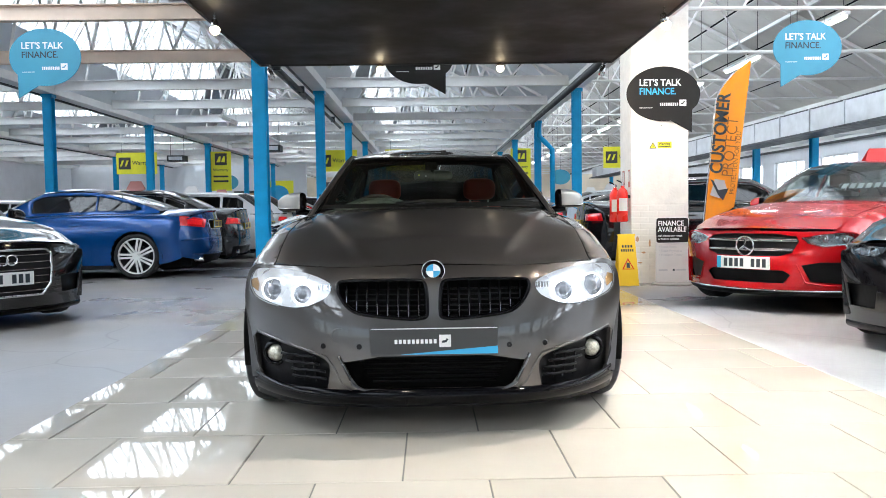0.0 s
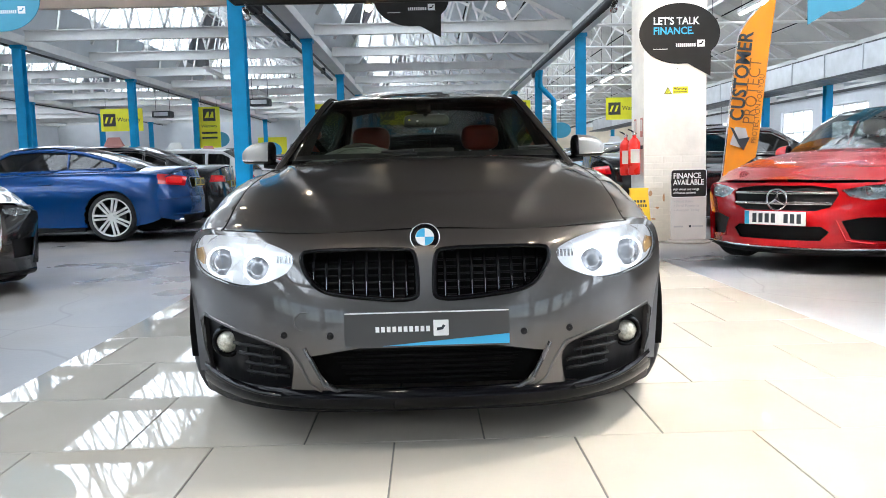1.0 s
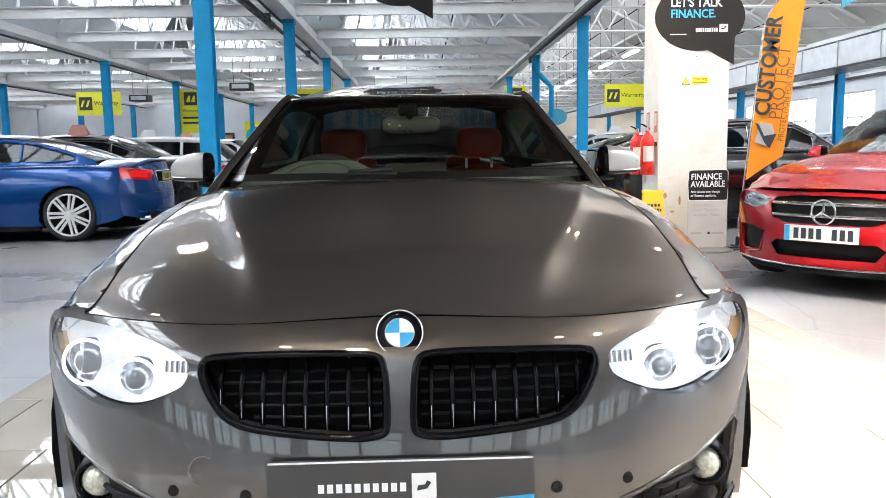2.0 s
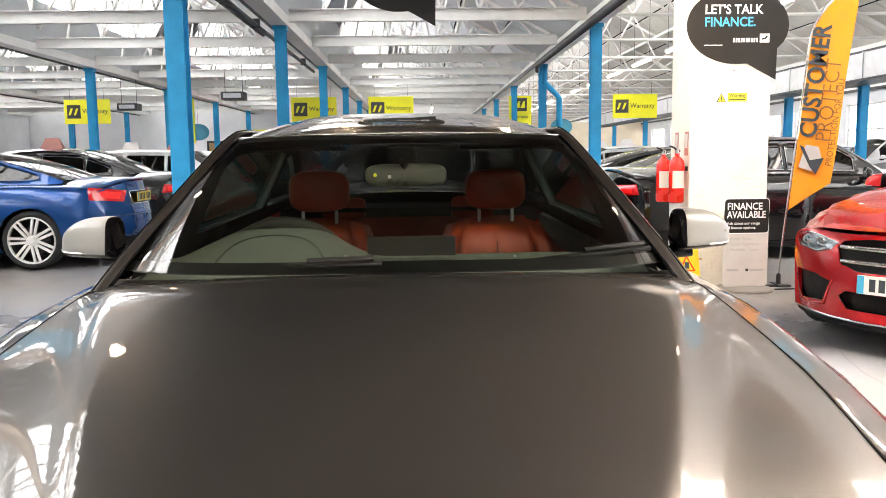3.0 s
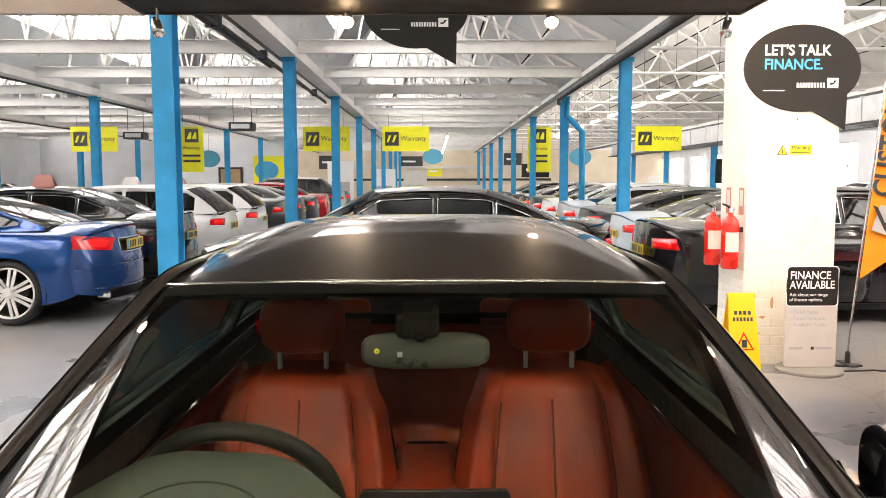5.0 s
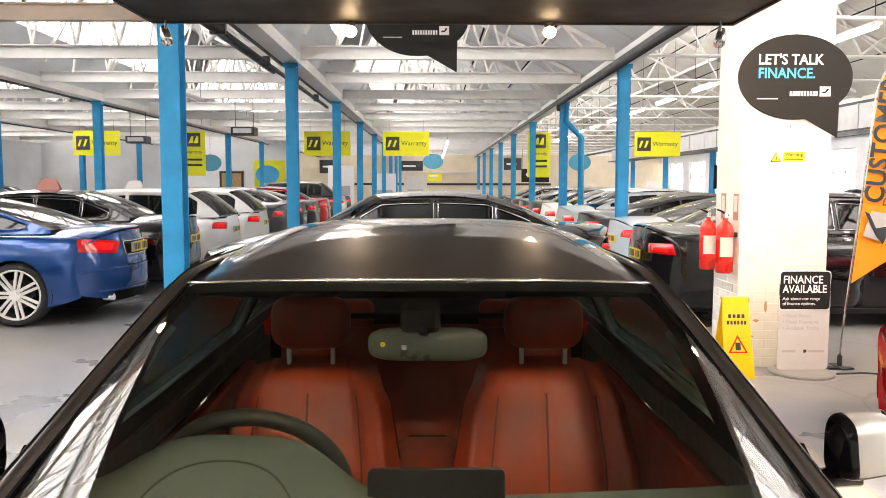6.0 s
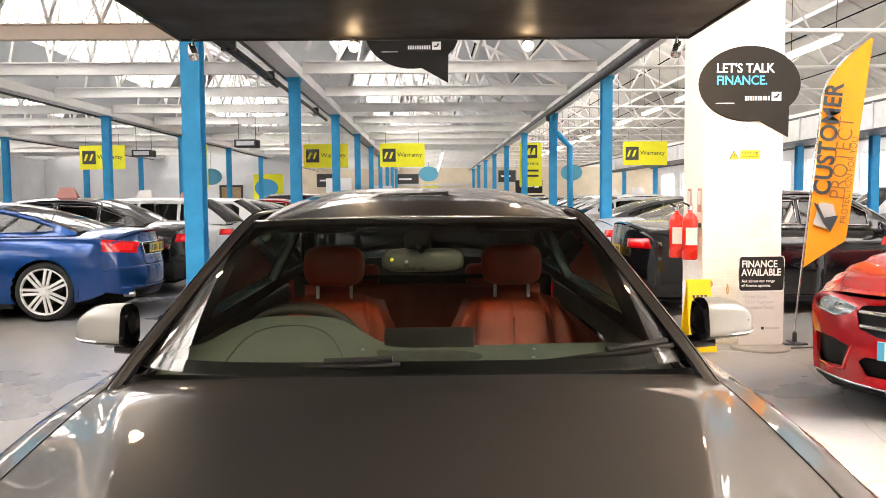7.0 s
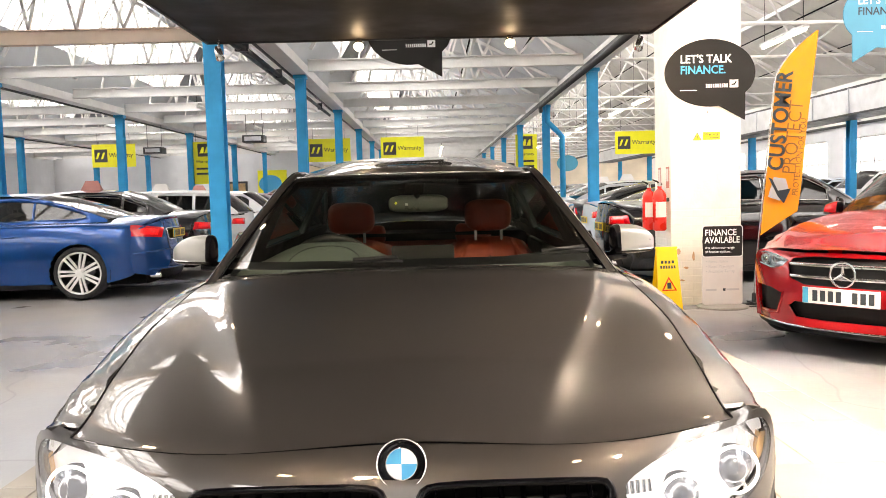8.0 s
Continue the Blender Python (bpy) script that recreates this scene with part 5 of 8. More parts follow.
def door_mirror(car, sgn, mx, my, mz, mm, foot):
    """A boxy mirror: flat-faced painted cap, dark inner flank and lower lip, glass at the back, arm on the door."""
    def edge(a):
        out = 0.5 + 0.5 * a
        close = (1 - min(0.995, abs(a)) ** 9) ** 0.30
        return 0.064 * (1 - 0.14 * out - 0.80 * out ** 5) * close, -0.060 * (1 - 0.12 * out) * close

    def shell(a, b):
        out = 0.5 + 0.5 * a
        hi, lo = edge(a)
        full = math.sqrt(max(0, (1 - abs(a) ** 7) * (1 - abs(b) ** 6)))
        return Vector((sgn * (mx + 0.094 * a), my - 0.072 * full * (1 - 0.15 * out) + 0.050 * out ** 1.5 + 0.012 * b * full, mz + (hi * b if b > 0 else -lo * b)))
    spread = lambda t: math.sin(math.pi * (t - 0.5))

    def rim(u):
        c, s = math.cos(2 * math.pi * u), math.sin(2 * math.pi * u)
        k = max(abs(c), abs(s))
        return shell(c / k * 0.999, s / k * 0.999)
    bm = turned(patch(lambda u, v: shell(spread(u), spread(v)), 40, 28), (0, -1, 0))
    for f in bm.faces:
        p = f.calc_center_median()
        a = (abs(p.x) - mx) / 0.094
        if a < -0.66 or (p.z - mz) / -edge(max(-1, min(1, a)))[1] < -0.70:
            f.material_index = 1
    cap = part("mirror_cap", bm, [mm, M["gloss"]], car, "door mirror cap with a black inner flank", smooth=True)
    centre = Vector((sgn * mx, my + 0.02, mz))
    part("mirror_housing", turned(patch(lambda u, v: rim(u).lerp(centre, v) + Vector((0, 0.012 * math.sin(math.pi * v), 0)), 48, 3), (0, 1, 0)), M["gloss"], cap)
    part("mirror_glass", turned(patch(lambda u, v: rim(u).lerp(centre, 0.14 + 0.86 * v) + Vector((0, 0.012, 0)), 48, 2), (0, 1, 0)), M["chrome"], cap)
    part("indicator_strip", tube([shell(0.1 + 0.8 * k / 8, -0.68) + Vector((0, -0.001, 0)) for k in range(9)], 0.0025, 6), M["silver"], cap, "clear side repeater")
    part("mirror_arm", tube([(sgn * (foot - 0.005), my + 0.02, mz - 0.065), (sgn * (foot + 0.06), my, mz - 0.070), (sgn * (mx - 0.03), my - 0.01, mz - 0.056)], [0.026, 0.018, 0.022], 10), M["gloss"], cap, smooth=True)


def seat(parent, x, y, z, m_leather, scale=1.0, rest=True, lean=14):
    """A front seat: cushion, bolsters, backrest, head restraint."""
    s = new("seat")
    s.parent = parent
    s.matrix_basis = pose(x, y, z) @ Matrix.Diagonal((scale, scale, scale, 1))
    def cushion(u, v):
        a = -1 + 2 * u
        return Vector((a * 0.25, -0.30 + 0.52 * v, 0.06 + 0.05 * abs(a) ** 3 + 0.03 * math.sin(math.pi * v) - 0.1 * max(0, 0.12 - v) / 0.12))
    part("cushion", turned(patch(cushion, 20, 14), (0, 0, 1)), m_leather, s, smooth=True)
    def back(u, v):
        a = -1 + 2 * u
        w = 0.27 - 0.05 * max(0, v - 0.55) / 0.45 - 0.03 * max(0, v - 0.85) / 0.15
        zz = 0.62 * v
        yy = 0.20 + zz * math.tan(radians(lean))
        bol = 0.075 * abs(a) ** 3 * (1 - 0.5 * v)
        seam = 0.016 * math.exp(-((abs(a) - 0.60) / 0.035) ** 2) + 0.005 * math.exp(-(a / 0.03) ** 2)
        rnd = 0.09 * max(0, abs(a) - 0.86) / 0.14 + 0.08 * max(0, v - 0.93) / 0.07
        return Vector((a * w, yy - 0.05 - bol + seam + rnd - 0.02 * math.sin(math.pi * min(1, v * 1.2)), 0.07 + zz - 0.035 * abs(a) ** 3 * v))
    part("backrest", turned(patch(back, 50, 26), (0, -1, 0)), m_leather, s, smooth=True)
    part("back_shell", turned(patch(lambda u, v: back(u, 0.97 * v) + Vector((0, 0.085 + 0.03 * math.sin(math.pi * u), -0.035 * v)), 14, 10), (0, 1, 0)), M["trim"], s, smooth=True)
    for sx in (-1, 1):
        part("seam", tube([back(0.5 + sx * 0.30, v / 14) + Vector((0, -0.012, 0)) for v in range(1, 13)], 0.0028, 6), M["seam"], s, smooth=True)
    part("seam", tube([back(0.5, v / 14) + Vector((0, -0.006, 0)) for v in range(1, 13)], 0.003, 6), M["seam"], s, smooth=True)
    ty = 0.20 + 0.62 * math.tan(radians(lean)) + 0.01
    hb = bmesh.new()
    bmesh.ops.create_icosphere(hb, subdivisions=4, radius=1.0)
    for v in hb.verts:
        c = v.co
        f = lambda t, e: math.copysign(abs(t) ** e, t)
        v.co = Vector((0.118 * f(c.x, 0.55), ty + 0.055 * f(c.y, 0.7) - 0.02 * (1 - c.x ** 2), 0.800 + 0.080 * f(c.z, 0.6)))
    part("head_restraint", hb, m_leather, s, smooth=True)
    for sx in (-1, 1):
        part("restraint_post", tube([(sx * 0.065, ty - 0.01, 0.66), (sx * 0.065, ty - 0.01, 0.78)], 0.007, 8), M["alloy"], s)
    return s

# the grey coupe on the tiles
HERO = dict(
    L=4.64, R=0.335, yf=0.79, yr=3.60, cowl=1.24, cowl_bow=0.13, fine=True, bend=3.6, fade=2.0, boot=3.98, doors=(1.52, 3.02), step=0.028,
    width=((0, 0.865), (0.5, 0.888), (0.85, 0.905), (1.6, 0.895), (2.6, 0.90), (3.6, 0.912), (4.2, 0.89), (4.64, 0.84)),
    centre=((0, 0.709), (0.12, 0.710), (0.4, 0.80), (0.8, 0.885), (1.25, 0.955), (1.5, 0.97), (3.6, 0.99), (4.0, 1.03), (4.5, 1.035), (4.64, 1.01)),
    crest=((0, 0.712), (0.12, 0.716), (0.45, 0.785), (0.85, 0.855), (1.4, 0.915), (2.2, 0.935), (3.4, 0.965), (4.2, 0.97), (4.64, 0.94)),
    waist=0.58, sweep=0.42, lean=0.11, bottom=0.17, paint=PAINT["grey"], rim=M["darkalloy"], spokes=5, crease=0.032, dip=0.006, shoulder=0.014, nose_round=0.05,
    front=[], tail_lamp=[(0.42, 0.80), (0.80, 0.82), (0.79, 0.70), (0.45, 0.70)], lip_mat=M["gloss"], lip_up=0.030,
    screen=M["screen"], side_glass=M["heroside"], rear_glass=M["herorear"], mirror_mat=M["capsilver"], mirror_at=(0.874, 1.745, 1.005),
    house=dict(belt_x=0.683, tumble=0.48, zbelt=0.945, A=(1.428, 0.960), Ac=(1.255, 0.965), H=(1.985, 1.284), Hc=(1.955, 1.296), R=(3.05, 1.285), Rc=(3.1, 1.330), C=(3.86, 1.0), Cc=(3.98, 1.03),
               windows=((0.19, 0.60), (0.625, 0.93)), crown=0.080, early=True, wrap=4.4, border=0.016, bow=0.035, flat=0.55, rail=0.05, foot=0.055),
    category="car",
)
KIDNEY = [(0.025, 0.515), (0.035, 0.500), (0.09, 0.494), (0.30, 0.515), (0.355, 0.54), (0.395, 0.60), (0.402, 0.635), (0.385, 0.652), (0.06, 0.652), (0.03, 0.636)]
LAMP = [(0.425, 0.640), (0.43, 0.605), (0.46, 0.572), (0.56, 0.532), (0.66, 0.532), (0.80, 0.562), (0.832, 0.60), (0.834, 0.645), (0.80, 0.690), (0.735, 0.700), (0.60, 0.695), (0.50, 0.672)]
INTAKE = [(-0.40, 0.345), (-0.345, 0.225), (-0.30, 0.200), (0.30, 0.200), (0.345, 0.225), (0.40, 0.345)]
FOG = [(0.47, 0.335), (0.445, 0.30), (0.455, 0.245), (0.475, 0.185), (0.81, 0.175), (0.83, 0.25), (0.83, 0.39), (0.805, 0.408), (0.70, 0.39), (0.56, 0.36)]
def rounded(poly, n):
    for _ in range(n):
        poly = [q for a, b in zip(poly, poly[1:] + poly[:1]) for q in ((0.78 * a[0] + 0.22 * b[0], 0.78 * a[1] + 0.22 * b[1]), (0.22 * a[0] + 0.78 * b[0], 0.22 * a[1] + 0.78 * b[1]))]
    return poly


KIDNEY, LAMP, FOG, INTAKE = rounded(KIDNEY, 2), rounded(LAMP, 2), rounded(FOG, 1), rounded(INTAKE, 1)
HERO["front"] = [("shape", p) for p in (LAMP, KIDNEY, INTAKE, FOG)]
hero, hs = build_car("coupe", pose(0, 3.25, 0), "dark grey metallic coupe with lit headlights and red leather seats", HERO)
W0 = hs.w(0)
nose = lambda x, z, off=0.0: hs.front(x / W0, z) + Vector((0, off, 0))
share_poly = lambda poly, s: [(s * x / W0, z) for x, z in (poly if s > 0 else poly[::-1])]


for s in (-1, 1):
    # kidney grille: dark backing, upright bars, gloss ring
    g = part("kidney_grille", turned(sheet(share_poly(KIDNEY, s), [], lambda a, b: hs.front(a, b) + Vector((0, 0.06, 0)), 0.04), (0, -1, 0)), M["under"], hero, "gloss black kidney grille")
    part("grille_ring", tube([hs.front(a, b) + Vector((0, -0.004, 0)) for a, b in dense(share_poly(KIDNEY, s), 0.02)], 0.008, 8, True), M["gloss"], g, smooth=True)
    for i in range(8):
        x = 0.062 + 0.043 * i
        zs = [z / 200 for z in range(90, 135) if inside((x, z / 200), KIDNEY)]
        if len(zs) > 2:
            bm = bmesh.new()
            a, b = nose(s * x, zs[0], 0.045), nose(s * x, zs[-1], 0.045)
            mid = nose(s * x, (zs[0] + zs[-1]) / 2, 0.0)
            pts = [nose(s * x, zs[0] + (zs[-1] - zs[0]) * t / 6, 0.016 + 0.03 * abs(t - 3) / 3 * (1 if t > 3 else 0.3)) for t in range(7)]
            add_tube(bm, pts, 0.0058, 6)
            gb = part("grille_bar", bm, M["gloss"], g, smooth=True)
            # hair-thin chrome line that draws a highlight on the black bar
            part("bar_edge", tube([p + Vector((0, -0.006, 0)) for p in pts[:3]], 0.0008, 5), M["chrome"], gb)
    for i in range(6):
        z = 0.50 + 0.022 * i
        xs_ = [x / 100 for x in range(3, 40) if inside((x / 100, z), shrink(KIDNEY, 0.96))]
        if len(xs_) > 2:
            part("inner_slat", tube([nose(s * x, z, 0.05) for x in (xs_[0], (xs_[0] + xs_[-1]) / 2, xs_[-1])], 0.004, 5), M["trim"], g)
    # headlight: reflector tub, two projectors with bright rings, side lamp, clear cover
    lamp = part("headlight", turned(sheet(share_poly(LAMP, s), [], lambda a, b: hs.front(a, b) + Vector((0, 0.05, 0)), 0.03), (0, -1, 0)), M["lampglow"], hero, "headlight with glowing white light rings")
    for cx, cz, r in ((0.555, 0.592, 0.043), (0.695, 0.606, 0.050)):
        c = nose(s * cx, cz, 0.02)
        m_ = Matrix.Translation(c)
        part("light_ring", lathe([(r - 0.003, 0.0), (r + 0.002, -0.004), (r + 0.004, 0.002), (r, 0.006)], 32, "Y"), M["ledwhite"], lamp, "white light ring", smooth=True).matrix_basis = m_
        part("projector", lathe([(0.001, -0.016), (r * 0.35, -0.012), (r * 0.6, 0.0), (r * 0.66, 0.012), (r * 0.9, 0.02), (r, 0.03)], 28, "Y"), M["projector"], lamp, "glass projector lens", smooth=True).matrix_basis = m_
    for i in range(5):
        x = 0.437 + 0.012 * i
        part("side_fin", tube([nose(s * x, 0.61, 0.03), nose(s * x, 0.632, 0.03)], 0.004, 6), M["chrome"], lamp)
    amb = [(0.785, 0.59), (0.825, 0.61), (0.827, 0.64), (0.795, 0.65), (0.78, 0.62)]
    part("indicator", turned(sheet(share_poly(amb, s), [], lambda a, b: hs.front(a, b) + Vector((0, 0.022, 0)), 0.03, lip=(0, 0.02, 0)), (0, -1, 0)), M["amber"], lamp, "amber indicator lens")
    cover = part("lamp_cover", turned(sheet(share_poly(LAMP, s), [], lambda a, b: hs.front(a, b) + Vector((0, 0.002, 0)), 0.03), (0, -1, 0)), M["windowpane"], lamp, "clear lamp cover", smooth=True)
    cover.visible_shadow = False
    # fog lamp recess
    f = part("fog_recess", turned(sheet(share_poly(FOG, s), [], lambda a, b: hs.front(a, b) + Vector((0, 0.055, 0)), 0.04), (0, -1, 0)), M["trim"], hero, "black fog lamp recess")
    c = nose(s * 0.715, 0.325, 0.03)
    part("fog_lamp", lathe([(0.001, -0.018), (0.022, -0.014), (0.036, 0.0), (0.038, 0.03)], 24, "Y"), M["foglens"], f, "round clear fog lamp", smooth=True).matrix_basis = Matrix.Translation(c)
    part("fog_bezel", lathe([(0.038, 0.01), (0.044, -0.006), (0.052, 0.0), (0.06, 0.03)], 28, "Y"), M["gloss"], f, smooth=True).matrix_basis = Matrix.Translation(c)
    for i in range(4):
        z = 0.24 + 0.03 * i
        x0 = 0.475 if i < 2 else 0.50 + 0.02 * (i - 2)
        part("fog_slat", tube([nose(s * (x0 + 0.16 * t / 5), z + 0.003 * (t % 2), 0.028) for t in range(6)], 0.006, 6), M["trim"], f, smooth=True)
    for i in range(3):
        x = 0.525 + 0.05 * i
        part("fog_rib", tube([nose(s * x, 0.225, 0.034), nose(s * x, 0.335, 0.034)], 0.004, 6), M["trim"], f)
    # the raised edge round the recess and the blade below it
    part("recess_edge", tube([nose(s * x, z, -0.003) for x, z in ((0.815, 0.235), (0.833, 0.28), (0.835, 0.385), (0.80, 0.416), (0.70, 0.398), (0.56, 0.368), (0.46, 0.342), (0.425, 0.29), (0.40, 0.225), (0.36, 0.20))], [0.003, 0.004, 0.004, 0.004, 0.004, 0.004, 0.005, 0.005, 0.005, 0.004], 8), PAINT["grey"], hero, smooth=True)
    # parking sensors and side vents
    part("parking_sensor", lathe([(0.001, -0.004), (0.011, -0.003), (0.0125, 0.003)], 18, "Y"), M["trim"], hero).matrix_basis = Matrix.Translation(nose(s * 0.315, 0.385, -0.001))
    part("parking_sensor", lathe([(0.001, -0.004), (0.011, -0.003), (0.0125, 0.003)], 18, "Y"), M["trim"], hero).matrix_basis = Matrix.Translation(nose(s * 0.47, 0.385, -0.001))
# lower intake with its slats
low = part("lower_intake", turned(sheet([(x / W0, z) for x, z in INTAKE], [], lambda a, b: hs.front(a, b) + Vector((0, 0.09, 0)), 0.05), (0, -1, 0)), M["under"], hero, "black lower air intake")
for i in range(6):
    z = 0.225 + 0.02 * i
    w = 0.27 + 0.012 * i
    part("intake_slat", tube([nose(x * w / 6, z, 0.07) for x in range(-6, 7)], 0.006, 6), M["under"], low, smooth=True)
part("intake_edge", tube([nose(x, z, -0.001) for x, z in [(-0.405, 0.345), (-0.35, 0.222), (-0.30, 0.197), (-0.15, 0.192), (0, 0.190), (0.15, 0.192), (0.30, 0.197), (0.35, 0.222), (0.405, 0.345)]], 0.007, 8), M["darkalloy"], low, smooth=True)
# black lower valance, wider at the corners, with a sharp splitter edge
def valance(u, v):
    x = (-1 + 2 * u) * 0.85
    top = 0.180 + 0.045 * abs(x / 0.85) ** 2
    z = 0.128 + (top - 0.128) * v
    return nose(x, z, -0.008 - 0.022 * math.sin(math.pi * min(1, 1.6 * (1 - v))) * (0.4 + 0.6 * (1 - v)))
part("valance", turned(patch(valance, 60, 10), (0, -1, 0)), M["gloss"], hero, "gloss black lower valance and splitter", smooth=True)
for s in (-1, 1):
    part("blade", turned(patch(lambda u, v: nose(s * (0.50 + 0.34 * u), 0.176 + 0.022 * v + 0.035 * u * u, -0.022 - 0.020 * math.sin(math.pi * v)), 16, 6), (0, -1, 0)), M["gloss"], hero, smooth=True)
# towing eye cover
part("tow_cover", lathe([(0.028, 0.001), (0.030, -0.0012), (0.032, 0.001)], 28, "Y"), PAINT["grey"], hero, smooth=True).matrix_basis = Matrix.Translation(nose(-0.40, 0.43, 0.0))
# round badge: black ring, quartered blue and white centre
bc = nose(0, 0.684, -0.011)
bd = part("badge", lathe([(0.001, -0.004), (0.030, -0.0045), (0.040, -0.004), (0.0425, 0.0), (0.043, 0.006)], 40, "Y"), M["gloss"], hero, "round badge with quartered blue and white centre", smooth=True)
bd.matrix_basis = Matrix.Translation(bc) @ pose(0, 0, 0, -24, 0, 0) @ Matrix.Scale(1.13, 4)
for r0, r1 in ((0.0405, 0.0435), (0.0255, 0.0275)):
    part("badge_ring", lathe([(r0, -0.004), ((r0 + r1) / 2, -0.0075), (r1, -0.004)], 40, "Y"), M["chrome"], bd, smooth=True)
for i in range(4):
    bm = bmesh.new()
    vs = [bm.verts.new((0, -0.0062, 0))] + [bm.verts.new((0.0258 * math.cos(radians(90 * i + a)), -0.0062, 0.0258 * math.sin(radians(90 * i + a)))) for a in range(0, 91, 10)]
    bm.faces.new(vs)
    part("badge_quarter", turned(bm, (0, -1, 0)), M["inkblue"] if i % 2 else M["inkwhite"], bd)
# dealer plate
dp = part("dealer_plate", prism(round_rect(-0.26, 0.26, -0.054, 0.054, 0.006), -0.008, 0.0), M["plategrey"], hero, "charcoal dealer plate with a white square mark")
dp.matrix_basis = Matrix.Translation(nose(0, 0.408, -0.012)) @ pose(0, 0, 0, -3, 0, 0)
part("plate_edge", box(-0.258, 0.258, -0.0095, -0.008, 0.050, 0.0535), M["inkwhite"], dp)
part("blue_swoosh", prism([(-0.14, -0.053), (0.259, -0.053), (0.259, -0.022)], -0.0095, -0.008), M["inkblue"], dp)
part("mark", prism(round_rect(0.02, 0.068, -0.024, 0.026, 0.002), -0.0095, -0.008), M["inkwhite"], dp)
part("mark_shape", prism([(0.03, -0.008), (0.05, -0.004), (0.058, 0.008), (0.05, 0.012), (0.046, 0.004), (0.032, 0.002)], -0.011, -0.0095), M["inkdark"], dp)
bars(dp, "word_bar", -0.165, 0.012, -0.008, -0.009, 0.008, "##########", M["inkwhite"])

# cabin
for sx in (-0.335, 0.358):
    seat(hero, sx, 2.235, 0.295, M["leather"])
def bench(u, v):
    a = -1 + 2 * u
    seam = 0.012 * math.exp(-((abs(a) - 0.16) / 0.02) ** 2) + 0.008 * math.exp(-((abs(a) - 0.58) / 0.02) ** 2)
    return Vector((a * 0.60, 3.33 + 0.20 * v - 0.05 * math.cos(a * math.pi * 2) * (1 - v) * 0.5 + seam, 0.36 + 0.56 * v))
rb = part("rear_bench", turned(patch(bench, 60, 14), (0, -1, 0)), M["leather"], hero, "red leather rear bench", smooth=True)
part("bench_cushion", turned(patch(lambda u, v: Vector((-0.6 + 1.2 * u, 2.98 + 0.38 * v, 0.40 + 0.04 * math.sin(math.pi * v) + 0.03 * math.cos((2 * u - 1) * math.pi * 2))), 30, 8), (0, 0, 1)), M["leather"], rb, smooth=True)
for sx in (-0.33, 0.33):
    part("rear_head_restraint", box(sx - 0.11, sx + 0.11, 3.50, 3.58, 0.90, 1.02, 0.03), M["leather"], rb, smooth=True)
for sx in (-1, 1):
    part("door_card", box(sx * 0.70 - 0.02, sx * 0.70 + 0.02, 1.6, 3.4, 0.40, 0.80, 0.015), M["leather"], hero, "red leather door card")
    part("door_top", box(sx * 0.695 - 0.03, sx * 0.695 + 0.03, 1.58, 3.5, 0.84, 0.935, 0.02), M["doortop"], hero)
tun = part("console", box(-0.10, 0.12, 1.9, 2.95, 0.36, 0.60, 0.03), M["trim"], hero, "centre console with armrest")
part("armrest", box(-0.085, 0.105, 2.42, 2.80, 0.60, 0.685, 0.03), M["leather"], tun, "red leather armrest", smooth=True)
part("armrest_front", box(-0.075, 0.095, 2.30, 2.41, 0.60, 0.66, 0.025), M["leather"], tun, smooth=True)
part("handbrake", tube([(-0.085, 2.20, 0.60), (-0.082, 2.32, 0.655), (-0.08, 2.40, 0.675)], [0.012, 0.014, 0.010], 10), M["trim"], tun, smooth=True)
part("selector", lathe([(0.012, 0.0), (0.014, 0.05), (0.022, 0.07), (0.020, 0.10), (0.001, 0.105)], 16), M["silver"], tun, "silver gear selector", smooth=True).matrix_basis = pose(-0.04, 2.12, 0.60)
part("tray", box(-0.06, 0.08, 2.82, 2.94, 0.605, 0.64, 0.012), M["gloss"], tun)

HUB = -0.340
def hood(x):
    return math.exp(-((x - HUB) / 0.215) ** 4)


def dash_top(u, v):
    x = -0.655 + 1.31 * u
    k = hood(x)
    y = 1.365 + (0.245 + 0.15 * k) * v + 0.09 * (x / 0.68) ** 2
    z = 0.918 + 0.042 * math.sin(0.5 * math.pi * v) - 0.016 * (x / 0.68) ** 4
    rise = 1 / (1 + math.exp(-(v - 0.42) / 0.10))
    z += 0.066 * k * rise * (1 - 0.25 * max(0, (v - 0.85) / 0.15) ** 2)
    z += 0.009 * math.exp(-((x - HUB - 0.01) / 0.150) ** 8) / (1 + math.exp(-(v - 0.40) / 0.025)) * (1 - v) ** 0.5
    return Vector((x, y, z))
da = part("dashboard", turned(patch(dash_top, 110, 50), (0, 0, 1)), M["dash"], hero, "soft grey-green dashboard top", smooth=True)
part("dash_face", turned(patch(lambda u, v: dash_top(u, 1.0).lerp(Vector((-0.65 + 1.30 * u, 1.80, 0.50)), v), 60, 4), (0, 1, 0)), M["trim"], da)
part("dash_toe", turned(patch(lambda u, v: dash_top(u, 0.0).lerp(Vector((-0.65 + 1.30 * u, 1.34 + 0.09 * (2 * u - 1) ** 2, 0.80)), v), 40, 3), (0, -1, 0)), M["trim"], da)
part("binnacle_seam", tube([dash_top((HUB + 0.01 + 0.155 * math.cos(a) + 0.655) / 1.31, 0.20 + 0.42 * math.sin(a)) + Vector((0, 0, 0.001)) for a in [math.pi * i / 24 for i in range(25)]], 0.0022, 6), M["doortop"], da, smooth=True)
